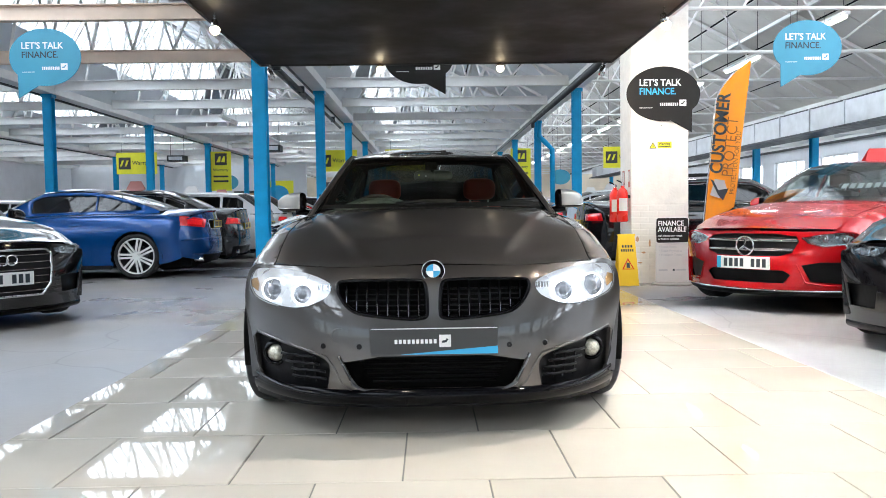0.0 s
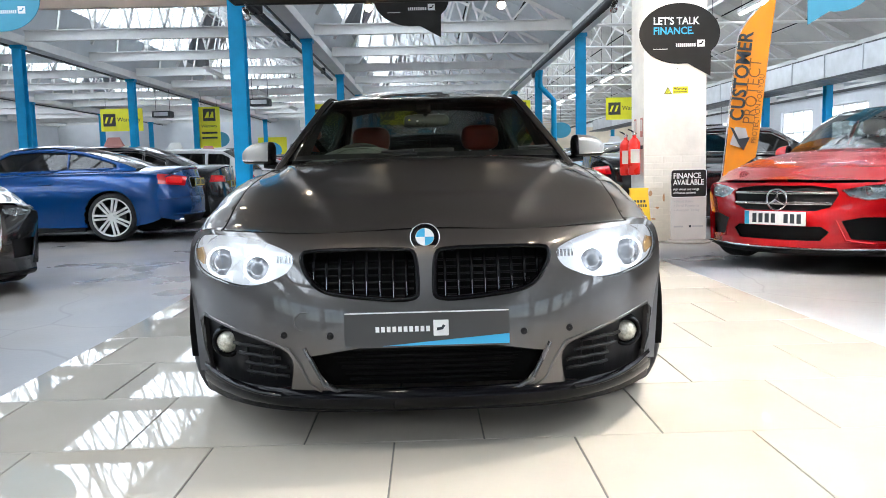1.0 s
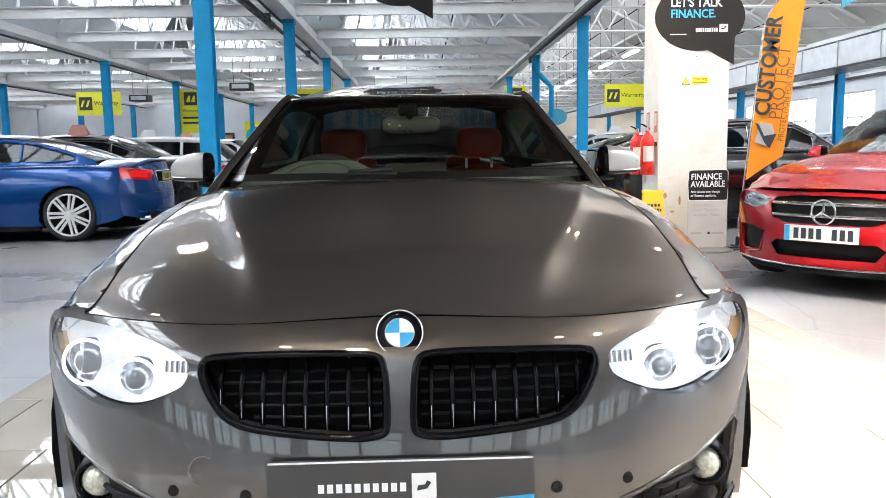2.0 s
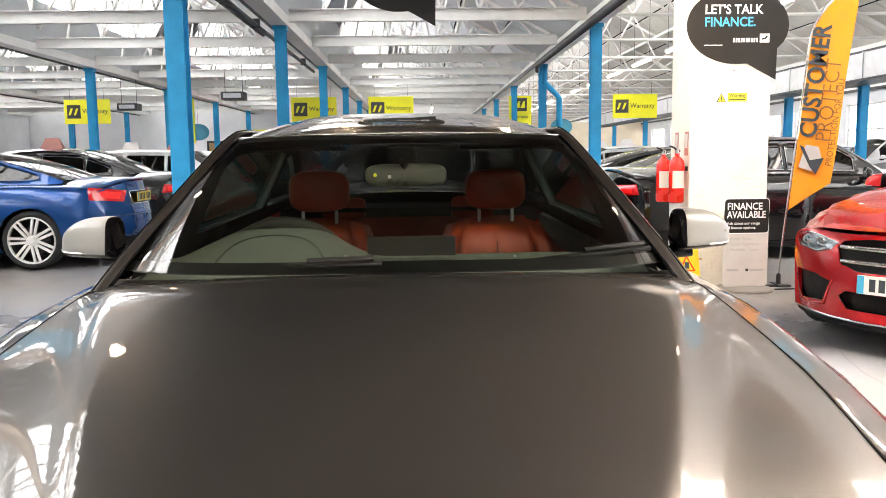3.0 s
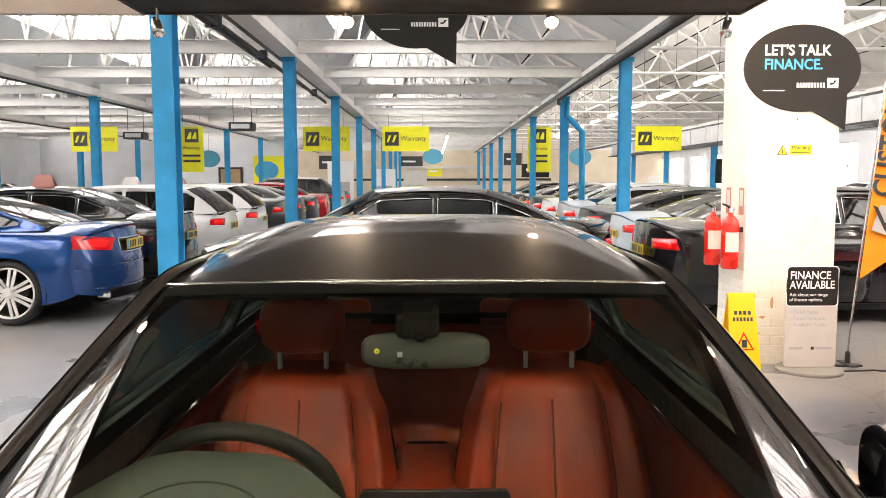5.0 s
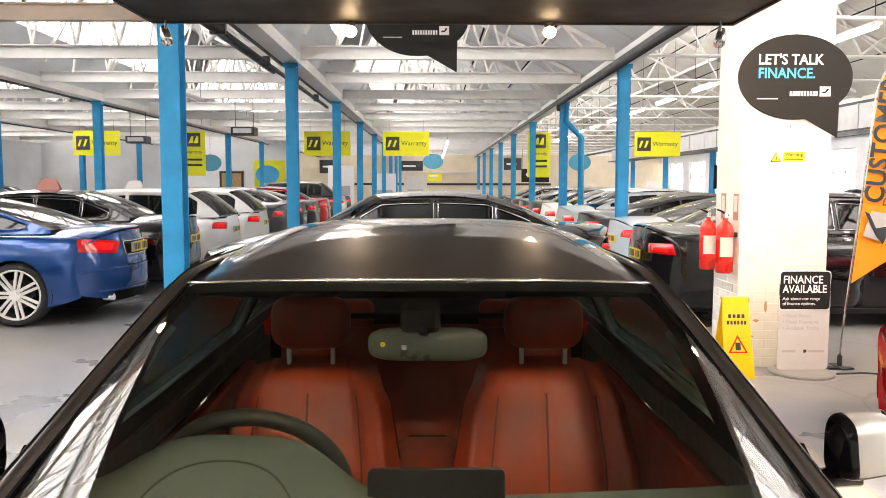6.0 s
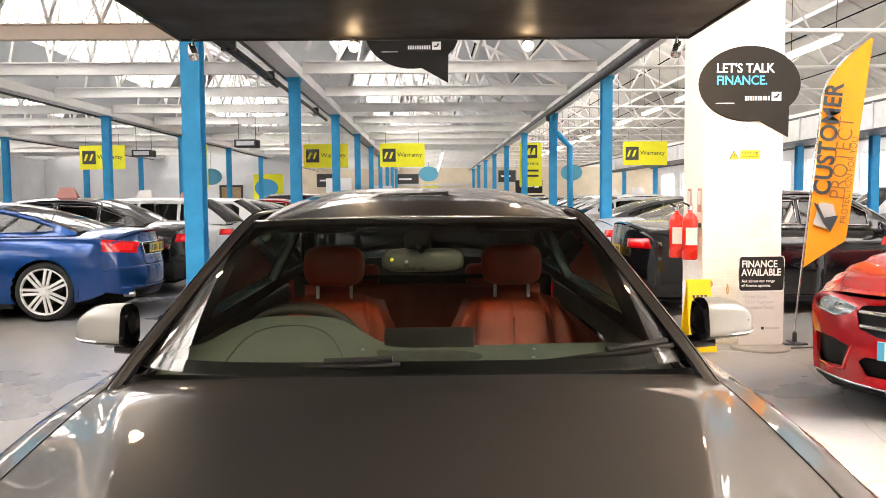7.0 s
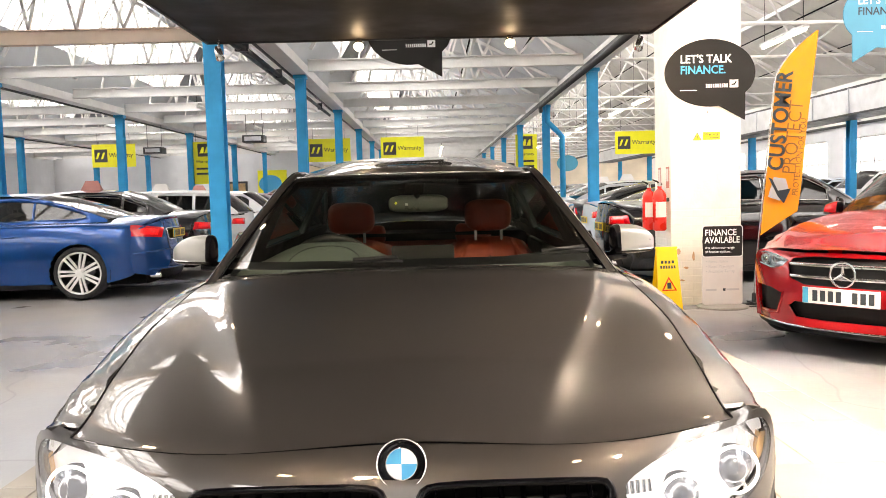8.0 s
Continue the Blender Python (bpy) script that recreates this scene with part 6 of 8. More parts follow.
part("speaker_cover", turned(patch(lambda u, v: dash_top((0.035 + 0.135 * math.cos(2 * math.pi * u) * v + 0.655) / 1.31, 0.56 + 0.22 * math.sin(2 * math.pi * u) * v) + Vector((0, 0, 0.005 - 0.003 * v * v)), 32, 5), (0, 0, 1)), M["doortop"], da, smooth=True)
for sx in (-0.135, 0.30, 0.31):
    part("sensor_dot", lathe([(0.001, 0.006), (0.005, 0.004), (0.006, 0.0)], 12), M["lens"], da).matrix_basis = Matrix.Translation(dash_top((sx + 0.655) / 1.31, 0.5 if sx != 0.31 else 0.75))
scr = part("display_screen", prism(round_rect(-0.118, 0.118, -0.060, 0.030, 0.008), -0.006, 0.012), M["trim"], da, "black dashboard display")
scr.matrix_basis = pose(0.035, 1.600, 0.981, -8, 0, 0)
part("display_edge", tube([(x, -0.004, z) for x, z in ((-0.117, -0.055), (-0.117, 0.022), (-0.112, 0.029), (0.112, 0.029), (0.117, 0.022), (0.117, -0.055))], 0.0018, 6), M["silver"], scr, "thin bright edge")
# steering wheel
SW = Matrix.Translation((HUB - 0.005, 1.905, 0.862)) @ pose(0, 0, 0, 114, 0, 0)
sw = part("steering_wheel", tube([(0.19 * math.cos(radians(a)), 0.19 * math.sin(radians(a)), 0) for a in range(0, 360, 8)], 0.018, 12, True), M["wheelrim"], hero, "black leather steering wheel", smooth=True)
sw.matrix_basis = SW
part("wheel_boss", lathe([(0.001, 0.03), (0.05, 0.028), (0.07, 0.01), (0.06, -0.03), (0.03, -0.05)], 24), M["trim"], sw, smooth=True)
for a in (0, 180, 270):
    part("wheel_spoke", tube([(0.05 * math.cos(radians(a)), 0.05 * math.sin(radians(a)), 0.0), (0.178 * math.cos(radians(a)), 0.178 * math.sin(radians(a)), 0.0)], [0.022, 0.014], 10), M["silver"], sw, smooth=True)
# inside mirror and its sensor block
rm = part("inside_mirror", turned(patch(lambda u, v: Vector((0.018 + 0.125 * (math.copysign(abs(math.cos(2 * math.pi * u)) ** 0.45, math.cos(2 * math.pi * u))) * math.sin(v * math.pi), 1.905 + 0.022 * math.cos(v * math.pi), 1.168 + 0.036 * (math.copysign(abs(math.sin(2 * math.pi * u)) ** 0.6, math.sin(2 * math.pi * u))) * math.sin(v * math.pi))), 32, 8), (0, -1, 0)), M["mirrorback"], hero, "frameless inside mirror", smooth=True)
part("sticker_dot", lathe([(0.001, -0.001), (0.005, -0.001), (0.0055, 0.002)], 14, "Y"), M["yellow"], rm).matrix_basis = Matrix.Translation((-0.075, 1.884, 1.171))
part("sticker_card", box(-0.036, -0.026, 1.882, 1.884, 1.160, 1.170), M["inkgrey"], rm)
part("sensor_block", box(-0.036, 0.044, 1.82, 1.94, 1.206, 1.255, 0.012), M["under"], rm)
part("camera_eye", lathe([(0.001, -0.004), (0.008, -0.003), (0.010, 0.002)], 14, "Y"), M["gloss"], rm).matrix_basis = Matrix.Translation((0.008, 1.797, 1.215))
part("mirror_stalk", tube([(0.01, 1.90, 1.24), (0.015, 1.90, 1.17)], 0.014, 8), M["trim"], rm)
# sun visors folded up
for sx in (-0.36, 0.36):
    part("sun_visor", box(sx - 0.17, sx + 0.17, 2.03, 2.17, 1.248, 1.263, 0.006), M["headcloth"], hero)
# wipers and scuttle
part("scuttle", turned(patch(lambda u, v: Vector(((-1 + 2 * u) * 0.70, 1.225 + 0.13 * (-1 + 2 * u) ** 2 + 0.12 * v, 0.935 - 0.02 * abs(-1 + 2 * u) ** 2 + 0.008 * v)), 30, 4), (0, 0, 1)), M["trim"], hero, "black plastic scuttle panel")
for pts in (((-0.42, 1.315, 0.966), (-0.20, 1.285, 0.976), (-0.03, 1.280, 0.980)), ((0.26, 1.300, 0.972), (0.45, 1.345, 0.984), (0.63, 1.425, 0.990))):
    wp = part("wiper", tube(pts, [0.008, 0.010, 0.007], 8), M["trim"], hero, "black wiper blade", smooth=True)
    mid = Vector(pts[1])
    part("wiper_arm", tube([mid + Vector((0, 0, 0.012)), mid.lerp(Vector(pts[2]), 0.9) + Vector((0, 0, 0.014))], 0.008, 8), M["trim"], wp)
# roof edge strip and pillars
GH = HERO["house"]
hx = lambda z: GH["belt_x"] - (z - GH["zbelt"]) * GH["tumble"]
run = [(1.33, 0.905), (1.40, 0.962), (1.55, 1.053), (1.70, 1.139), (1.84, 1.216), (1.95, 1.268), (2.06, 1.296), (2.25, 1.306), (2.55, 1.310), (2.80, 1.304), (3.05, 1.285)]
rail_z = curve(*run)
RIM = ((-0.020, 0.010), (-0.010, 0.019), (0.008, 0.017), (0.023, 0.002), (0.031, -0.034))
for sgn in (-1, 1):
    ys = [1.33 + 1.715 * i / 48 for i in range(49)]

    def rail_point(u, v):
        # a painted strip that turns outwards from the glass to the side windows
        y = 1.33 + 1.715 * u
        t = Vector((0, 0.02, rail_z(y + 0.01) - rail_z(y - 0.01))).normalized()
        up = Vector((0, -t.z, t.y))
        k = 4 * v
        i = min(3, int(k))
        pa, pb = RIM[i], RIM[i + 1]
        thin = 1.0 if y < 1.9 else max(0.55, 1 - 0.6 * (y - 1.9))
        q = [(pa[j] + (pb[j] - pa[j]) * (k - i)) * thin for j in (0, 1)]
        return Vector((sgn * (hx(rail_z(y)) + q[0]), y, rail_z(y))) + up * q[1]
    part("pillar_trim", turned(patch(rail_point, 48, 8), (sgn, -1, 1)), PAINT["grey"], hero, smooth=True)
    part("pillar_groove", tube([rail_point((y - 1.33) / 1.715, 0.46) + Vector((0, 0, 0.001)) for y in ys], 0.0018, 6), M["under"], hero)
    part("pillar_seal", tube([(sgn * (hx(rail_z(y)) - 0.017), y - 0.006, rail_z(y) + 0.002) for y in ys[:20]], 0.006, 8), M["gloss"], hero, smooth=True)
    part("mirror_triangle", prism([(1.42, 0.935), (1.78, 0.94), (1.62, 1.05)], -0.008, 0.008), M["gloss"], hero).matrix_basis = pose(sgn * 0.672, 0, 0, 0, 0, 90)
    part("waist_trim", tube([Vector((sgn * (0.695 - 0.012 * (t / 10) ** 2), 1.58 + 2.24 * t / 10, 0.942 + 0.054 * t / 10)) for t in range(11)], [0.006] + [0.017] * 10, 10), M["gloss"], hero, smooth=True)
part("header_strip", tube([(x * 0.515 / 8, 1.952 + 0.030 * abs(x / 8) ** 2.2, 1.298 - 0.012 * abs(x / 8) ** 2.2) for x in range(-8, 9)], 0.004, 6), M["silver"], hero, smooth=True)

# ---- the other cars ----
def spec(kind, colour, **kw):
    if kind == "coupe":
        s = dict(L=4.63, R=0.335, yf=0.86, yr=3.60, cowl=1.30, boot=3.95, doors=(1.55, 2.95),
                 width=((0, 0.86), (0.5, 0.89), (0.9, 0.915), (1.6, 0.90), (2.6, 0.905), (3.6, 0.925), (4.2, 0.90), (4.63, 0.85)),
                 centre=((0, 0.72), (0.12, 0.73), (0.5, 0.84), (1.25, 0.97), (1.5, 0.98), (3.6, 1.0), (4.0, 1.04), (4.4, 1.03), (4.63, 0.98)),
                 crest=((0, 0.68), (0.5, 0.80), (0.9, 0.87), (1.5, 0.93), (3.4, 0.97), (4.2, 0.95), (4.63, 0.90)),
                 house=dict(belt_x=0.71, tumble=0.44, zbelt=0.95, A=(1.6, 0.95), Ac=(1.32, 0.97), H=(2.15, 1.28), Hc=(2.05, 1.325), R=(3.0, 1.28), Rc=(3.0, 1.33), C=(3.9, 1.0), Cc=(3.98, 1.03), windows=((0.18, 0.585), (0.597, 0.88)), rail=0.05, crown=0.04))
    elif kind == "saloon":
        s = dict(L=4.70, R=0.335, yf=0.82, yr=3.66, cowl=1.30, boot=4.02, doors=(1.5, 2.5, 3.4),
                 width=((0, 0.86), (0.5, 0.88), (0.9, 0.905), (1.6, 0.90), (2.8, 0.90), (3.6, 0.91), (4.2, 0.89), (4.7, 0.84)),
                 centre=((0, 0.76), (0.12, 0.77), (0.5, 0.88), (1.25, 0.99), (1.5, 1.0), (3.6, 1.03), (4.1, 1.07), (4.5, 1.06), (4.7, 1.02)),
                 crest=((0, 0.72), (0.5, 0.83), (0.9, 0.90), (1.5, 0.96), (3.4, 0.99), (4.2, 0.99), (4.7, 0.95)),
                 house=dict(belt_x=0.72, tumble=0.42, zbelt=0.97, A=(1.55, 0.97), Ac=(1.3, 0.99), H=(2.12, 1.34), Hc=(2.0, 1.39), R=(3.25, 1.34), Rc=(3.3, 1.39), C=(4.0, 1.03), Cc=(4.08, 1.06), windows=((0.14, 0.46), (0.48, 0.72), (0.735, 0.88)), rail=0.06, crown=0.04, bright=True))
    else:
        s = dict(L=4.45, R=0.36, yf=0.88, yr=3.52, cowl=1.2, boot=4.2, doors=(1.4, 2.35, 3.2),
                 width=((0, 0.87), (0.5, 0.90), (0.9, 0.92), (1.6, 0.91), (2.8, 0.91), (3.6, 0.92), (4.2, 0.90), (4.45, 0.87)),
                 centre=((0, 0.88), (0.12, 0.89), (0.5, 0.99), (1.2, 1.09), (1.5, 1.10), (3.6, 1.12), (4.2, 1.10), (4.45, 1.06)),
                 crest=((0, 0.84), (0.5, 0.95), (0.9, 1.01), (1.5, 1.05), (3.4, 1.08), (4.2, 1.04), (4.45, 1.0)), waist=0.70,
                 house=dict(belt_x=0.76, tumble=0.36, zbelt=1.06, A=(1.45, 1.06), Ac=(1.2, 1.08), H=(2.05, 1.52), Hc=(1.95, 1.58), R=(3.75, 1.52), Rc=(3.85, 1.57), C=(4.27, 1.10), Cc=(4.36, 1.12), windows=((0.13, 0.42), (0.44, 0.68), (0.70, 0.86)), rail=0.06, crown=0.03, rail_bow=0.03))
    if kind == "hatch":
        low = lambda c: tuple((y, z * 0.885) for y, z in c)
        s["L"], s["R"], s["centre"], s["crest"], s["waist"] = 4.3, 0.33, low(s["centre"]), low(s["crest"]), 0.63
        h = s["house"]
        h["zbelt"] *= 0.885
        for key in ("A", "Ac", "H", "Hc", "R", "Rc", "C", "Cc"):
            h[key] = (h[key][0] - 0.10 * (h[key][0] > 3), h[key][1] * 0.885)
        s["boot"], s["yr"] = 4.08, 3.42
    s.update(paint=PAINT[colour], front=[("lamp", [(0.50, 0.60), (0.82, 0.60), (0.83, 0.66), (0.62, 0.665)]), ("grille", [(-0.42, 0.66), (-0.40, 0.42), (-0.32, 0.36), (0.32, 0.36), (0.40, 0.42), (0.42, 0.66)]), ("intake", [(0.52, 0.40), (0.56, 0.24), (0.80, 0.24), (0.80, 0.40)])],
             tail_lamp=[(0.40, 0.86), (0.76, 0.88), (0.80, 0.76), (0.42, 0.76)], surround=True, group="parked cars")
    s.update(kw)
    return s


TAILHIGH = [(0.46, 0.97), (0.82, 0.98), (0.84, 0.86), (0.50, 0.84)]
def cabin(car, colour, y=2.25):
    for sx in (-0.36, 0.36):
        seat(car, sx, y, 0.44, colour, 0.98)
    part("dashboard", box(-0.66, 0.66, 1.55, 1.9, 0.70, 0.93, 0.04), M["trim"], car)
    r = part("rear_bench", box(-0.6, 0.6, y + 0.95, y + 1.15, 0.46, 1.0, 0.05), colour, car)


beige = mat("beige_leather", (0.45, 0.40, 0.33), 0.5)
darkleather = mat("black_leather", (0.03, 0.03, 0.03), 0.45)

# the fan of cars beside the tiles
red_spec = spec("saloon", "red", slats=2, slat_mat=M["silver"], slat_r=0.013, spokes=5, L=4.69, surround=False, step=0.05, bottom=0.19, lip_mat=M["trim"],
                front=[("lamp", [(0.45, 0.66), (0.50, 0.612), (0.62, 0.578), (0.80, 0.600), (0.845, 0.64), (0.825, 0.690), (0.74, 0.706), (0.59, 0.690)]),
                       ("grille", [(-0.42, 0.672), (-0.45, 0.63), (-0.41, 0.53), (-0.30, 0.495), (0.30, 0.495), (0.41, 0.53), (0.45, 0.63), (0.42, 0.672), (0.25, 0.694), (-0.25, 0.694)]),
                       ("intake", [(-0.42, 0.335), (-0.36, 0.26), (0.36, 0.26), (0.42, 0.335), (0.36, 0.375), (-0.36, 0.375)]),
                       ("intake", [(0.48, 0.42), (0.55, 0.28), (0.78, 0.26), (0.83, 0.34), (0.825, 0.45), (0.62, 0.45)])],
                screen=M["redscreen"], sweep=0.40, shoulder=0.014, nose_round=0.04,
                centre=((0, 0.722), (0.12, 0.740), (0.5, 0.865), (1.25, 0.99), (1.5, 1.0), (3.6, 1.03), (4.1, 1.07), (4.5, 1.06), (4.7, 1.02)),
                crest=((0, 0.715), (0.12, 0.730), (0.5, 0.835), (0.9, 0.90), (1.5, 0.96), (3.4, 0.99), (4.2, 0.99), (4.7, 0.95)))
red_car, rs = build_car("saloon", pose(2.84, 7.12, 0, 0, 0, -53), "bright red saloon with a star badge parked at an angle", red_spec)
number_plate(red_car, rs.front(0, 0.42).y - 0.012, 0.435, M["plate"])
part("badge_ring", lathe([(0.088, 0.0), (0.092, -0.012), (0.080, -0.014), (0.078, 0.0)], 36, "Y"), M["chrome"], red_car, "chrome star badge", smooth=True).matrix_basis = pose(0, rs.front(0, 0.58).y - 0.012, 0.585)
bm = bmesh.new()
for a in (90, 210, 330):
    add_tube(bm, [(0, 0, 0), (0.08 * math.cos(radians(a)), 0, 0.08 * math.sin(radians(a)))], [0.014, 0.003], 6)
part("badge_star", bm, M["chrome"], red_car).matrix_basis = pose(0, rs.front(0, 0.58).y - 0.02, 0.585)
part("chrome_lip", tube([rs.front(-1 + 2 * i / 24, 0.196) + Vector((0, -0.012, 0)) for i in range(25)], 0.008, 8), M["chrome"], red_car, "thin chrome lip", smooth=True)
for s in (-1, 1):
    part("intake_blade", tube([rs.front(s * x / rs.w(0), z) + Vector((0, -0.003, 0)) for x, z in ((0.46, 0.43), (0.53, 0.27), (0.66, 0.245), (0.79, 0.25))], [0.004, 0.010, 0.010, 0.005], 8), PAINT["red"], red_car, smooth=True)
cabin(red_car, beige)

front_audi = [("lamp", [(0.50, 0.665), (0.53, 0.625), (0.60, 0.60), (0.80, 0.615), (0.84, 0.66), (0.80, 0.685)]),
              ("grille", [(-0.47, 0.62), (-0.44, 0.36), (-0.36, 0.27), (0.36, 0.27), (0.44, 0.36), (0.47, 0.62), (0.42, 0.655), (-0.42, 0.655)]),
              ("intake", [(0.55, 0.42), (0.58, 0.27), (0.80, 0.27), (0.82, 0.42)])]
aud_spec = spec("coupe", "black", slats=6, front=front_audi, step=0.05, sweep=0.34, lip_mat=M["gloss"], screen=M["windowpane"])
audi, as_ = build_car("coupe", pose(-3.57, 6.6, 0, 0, 0, 50), "black coupe with a large chrome-slatted grille parked at an angle", aud_spec)
number_plate(audi, as_.front(0, 0.42).y - 0.012, 0.42, M["plate"], strip=False)
for i in range(4):
    r = [(-0.105 + 0.07 * i + 0.042 * math.cos(radians(a)), -0.004 * (i % 2), 0.042 * math.sin(radians(a))) for a in range(0, 360, 15)]
    part("badge_ring", tube(r, 0.006, 6, True), M["chrome"], audi, smooth=True).matrix_basis = pose(0, as_.front(0, 0.58).y - 0.008, 0.575)
cabin(audi, darkleather)

blk_spec = spec("coupe", "black", slats=5, front=front_audi, step=0.06, sweep=0.34, lip_mat=M["gloss"], slat_mat=M["gloss"], surround=False)
near_black, nb_ = build_car("coupe", pose(3.1, 4.5, 0, 0, 0, -50), "gloss black coupe with a honeycomb lower grille", blk_spec)

# the row that stands with its tails towards the aisle
blue_car, bs_ = build_car("coupe", pose(-7.99, 12.51, 0, 0, 0, -88), "deep blue coupe with silver twin-spoke alloy wheels", spec("coupe", "blue", step=0.04, spokes=7, rim_share=0.80, screen=M["carglass"], tail_lamp=[(0.40, 0.87), (0.80, 0.92), (0.83, 0.78), (0.48, 0.745)], rear_plate=0.79, tail_sweep=0.42, tail_bend=2.3, rear_lean=0.10, tail_up=0.10, side_glass=M["privacy"], fine=True))
cabin(blue_car, beige)
part("lip_spoiler", tube([bs_.back(-0.7 + 1.4 * i / 14, bs_.back_top(-0.7 + 1.4 * i / 14)) + Vector((0, -0.035, 0.022 - 0.02 * abs(-1 + i / 7) ** 4)) for i in range(15)], [0.006] + [0.016] * 13 + [0.006], 8), PAINT["blue"], blue_car, smooth=True)
part("lower_blade", tube([bs_.back(-0.8 + 1.6 * i / 12, 0.34) + Vector((0, 0.012, 0)) for i in range(13)], 0.012, 8), PAINT["blue"], blue_car, smooth=True)
part("plate_recess", turned(patch(lambda u, v: bs_.back((-0.33 + 0.66 * u) / bs_.w(4.63), 0.715 + 0.145 * v) + Vector((0, 0.003, 0)), 16, 6), (0, 1, 0)), M["gloss"], blue_car, "dark recessed plate panel", smooth=True)
part("recess_edge", tube([bs_.back(x / bs_.w(4.63), z) + Vector((0, 0.005, 0)) for x, z in dense(round_rect(-0.335, 0.335, 0.712, 0.862, 0.03), 0.06)], 0.006, 6, True), M["chrome"], blue_car, "thin bright edge", smooth=True)
part("bumper_crease", tube([bs_.back(-0.97 + 1.94 * i / 24, 0.585 - 0.03 * abs(-1 + i / 12) ** 3) + Vector((0, 0.002, 0)) for i in range(25)], 0.010, 8), PAINT["blue"], blue_car, smooth=True)
for sx in (-0.42, 0.42):
    part("boot_seam", tube([bs_.back(sx, 0.60 + 0.34 * i / 6) + Vector((0, 0.001, 0)) for i in range(7)], 0.003, 6), M["under"], blue_car)
part("boot_seam", tube([bs_.back(-0.42 + 0.84 * i / 8, 0.60) + Vector((0, 0.001, 0)) for i in range(9)], 0.003, 6), M["under"], blue_car)
ROW_L = [("saloon", "black", 14.85), ("hatch", "white", 17.3), ("hatch", "white", 19.8), ("saloon", "dark", 22.3), ("saloon", "dark", 24.8), ("coupe", "dark", 27.3), ("saloon", "red", 29.8), ("suv", "dark", 32.3), ("saloon", "silver", 34.8), ("saloon", "dark", 37.3)]
LABEL = dict(black="black", white="white", dark="dark grey", silver="silver", red="red", ice="pale blue", grey="grey", blue="blue")
built = {}


def parked(kind, colour, m, extra=None):
    key = (kind, colour)
    if key not in built:
        kw = dict(step=0.075, near=False, side_glass=M["privacy"], rear_glass=M["privacy"], screen=M["privacy"])
        if kind == "suv":
            kw["tail_lamp"] = TAILHIGH
        if kind == "hatch":
            kw["tail_lamp"] = [(x, z * 0.885) for x, z in TAILHIGH]
        name = {"suv": "estate_car", "hatch": "hatchback"}.get(kind, kind)
        built[key], _ = build_car(name, m, "%s %s parked in a close row" % (LABEL[colour], {"suv": "sport utility car", "hatch": "hatchback", "saloon": "saloon car", "coupe": "coupe"}[kind]), spec(kind, colour, **kw))
        return built[key]
    return copy_thing(built[key], m)


for kind, colour, y in ROW_L:
    L = dict(coupe=4.63, saloon=4.70, suv=4.45, hatch=4.3)[kind]
    parked(kind, colour, pose(-3.45 - L, y, 0, 0, 0, -88))
ROW_R = [("saloon", "black", 12.55), ("coupe", "ice", 15.1), ("coupe", "dark", 17.7), ("saloon", "silver", 20.2), ("saloon", "white", 22.7), ("saloon", "dark", 25.2), ("saloon", "black", 27.8), ("coupe", "dark", 30.4), ("saloon", "black", 33.0), ("saloon", "dark", 35.6)]
for kind, colour, y in ROW_R:
    L = dict(coupe=4.63, saloon=4.70, suv=4.45, hatch=4.3)[kind]
    parked(kind, colour, pose(2.35 + L + (0.3 if y > 14 else 0), y, 0, 0, 0, 90))
for kind, colour, x, y in (("suv", "dark", -15.2, 14.6), ("saloon", "silver", -15.3, 17.3), ("saloon", "dark", -15.3, 20.0), ("hatch", "white", -15.0, 22.6), ("saloon", "black", -15.3, 25.2)):
    parked(kind, colour, pose(x, y, 0, 0, 0, -88))
# a dark saloon across the aisle behind
parked("saloon", "black", pose(-2.65, 12.6, 0, 0, 0, -90))
# the far rows
for i, (kind, colour) in enumerate((("suv", "silver"), ("saloon", "silver"), ("suv", "dark"), ("saloon", "white"), ("saloon", "dark"), ("suv", "silver"), ("saloon", "red"), ("saloon", "dark"))):
    parked(kind, colour, pose(-14.2, 15.2 + 2.7 * i, 0, 0, 0, 92))
for i, (kind, colour) in enumerate((("saloon", "silver"), ("saloon", "white"), ("suv", "silver"), ("saloon", "dark"), ("suv", "white"), ("saloon", "ice"))):
    parked(kind, colour, pose(10.6, 13.5 + 2.7 * i, 0, 0, 0, -90))

# price writing on the red car's windscreen and a red card on its roof
ps = part("price_strip", prism([(-0.02, 0.0), (0.50, 0.0), (0.50, 0.12), (-0.02, 0.12)], -0.002, 0.0), M["windowpane"], red_car)
ps.matrix_basis = pose(0.05, 1.70, 1.10, -52, 0, 0)
bars(ps, "price_bar", 0.0, 0.48, -0.003, 0.02, 0.10, "######", M["inkwhite"])

# ---- signs and fittings ----
can = thing("canopy", pose(0, 0, 0), "large black suspended display canopy with small spotlights", "canopy", kind="structure")
part("panel", box(CAN[0], CAN[1], CAN[2], CAN[3], CAN[4], CAN[4] + 0.03), M["canopy"], can)
bm = bmesh.new()
for x0, x1, y0, y1 in ((CAN[0], CAN[1], CAN[2] - 0.02, CAN[2]), (CAN[0], CAN[1], CAN[3], CAN[3] + 0.02), (CAN[0] - 0.02, CAN[0], CAN[2] - 0.02, CAN[3] + 0.02), (CAN[1], CAN[1] + 0.02, CAN[2] - 0.02, CAN[3] + 0.02)):
    add_box(bm, x0, x1, y0, y1, CAN[4] - 0.015, CAN[4] + 0.16)
part("rim", bm, M["black"], can)
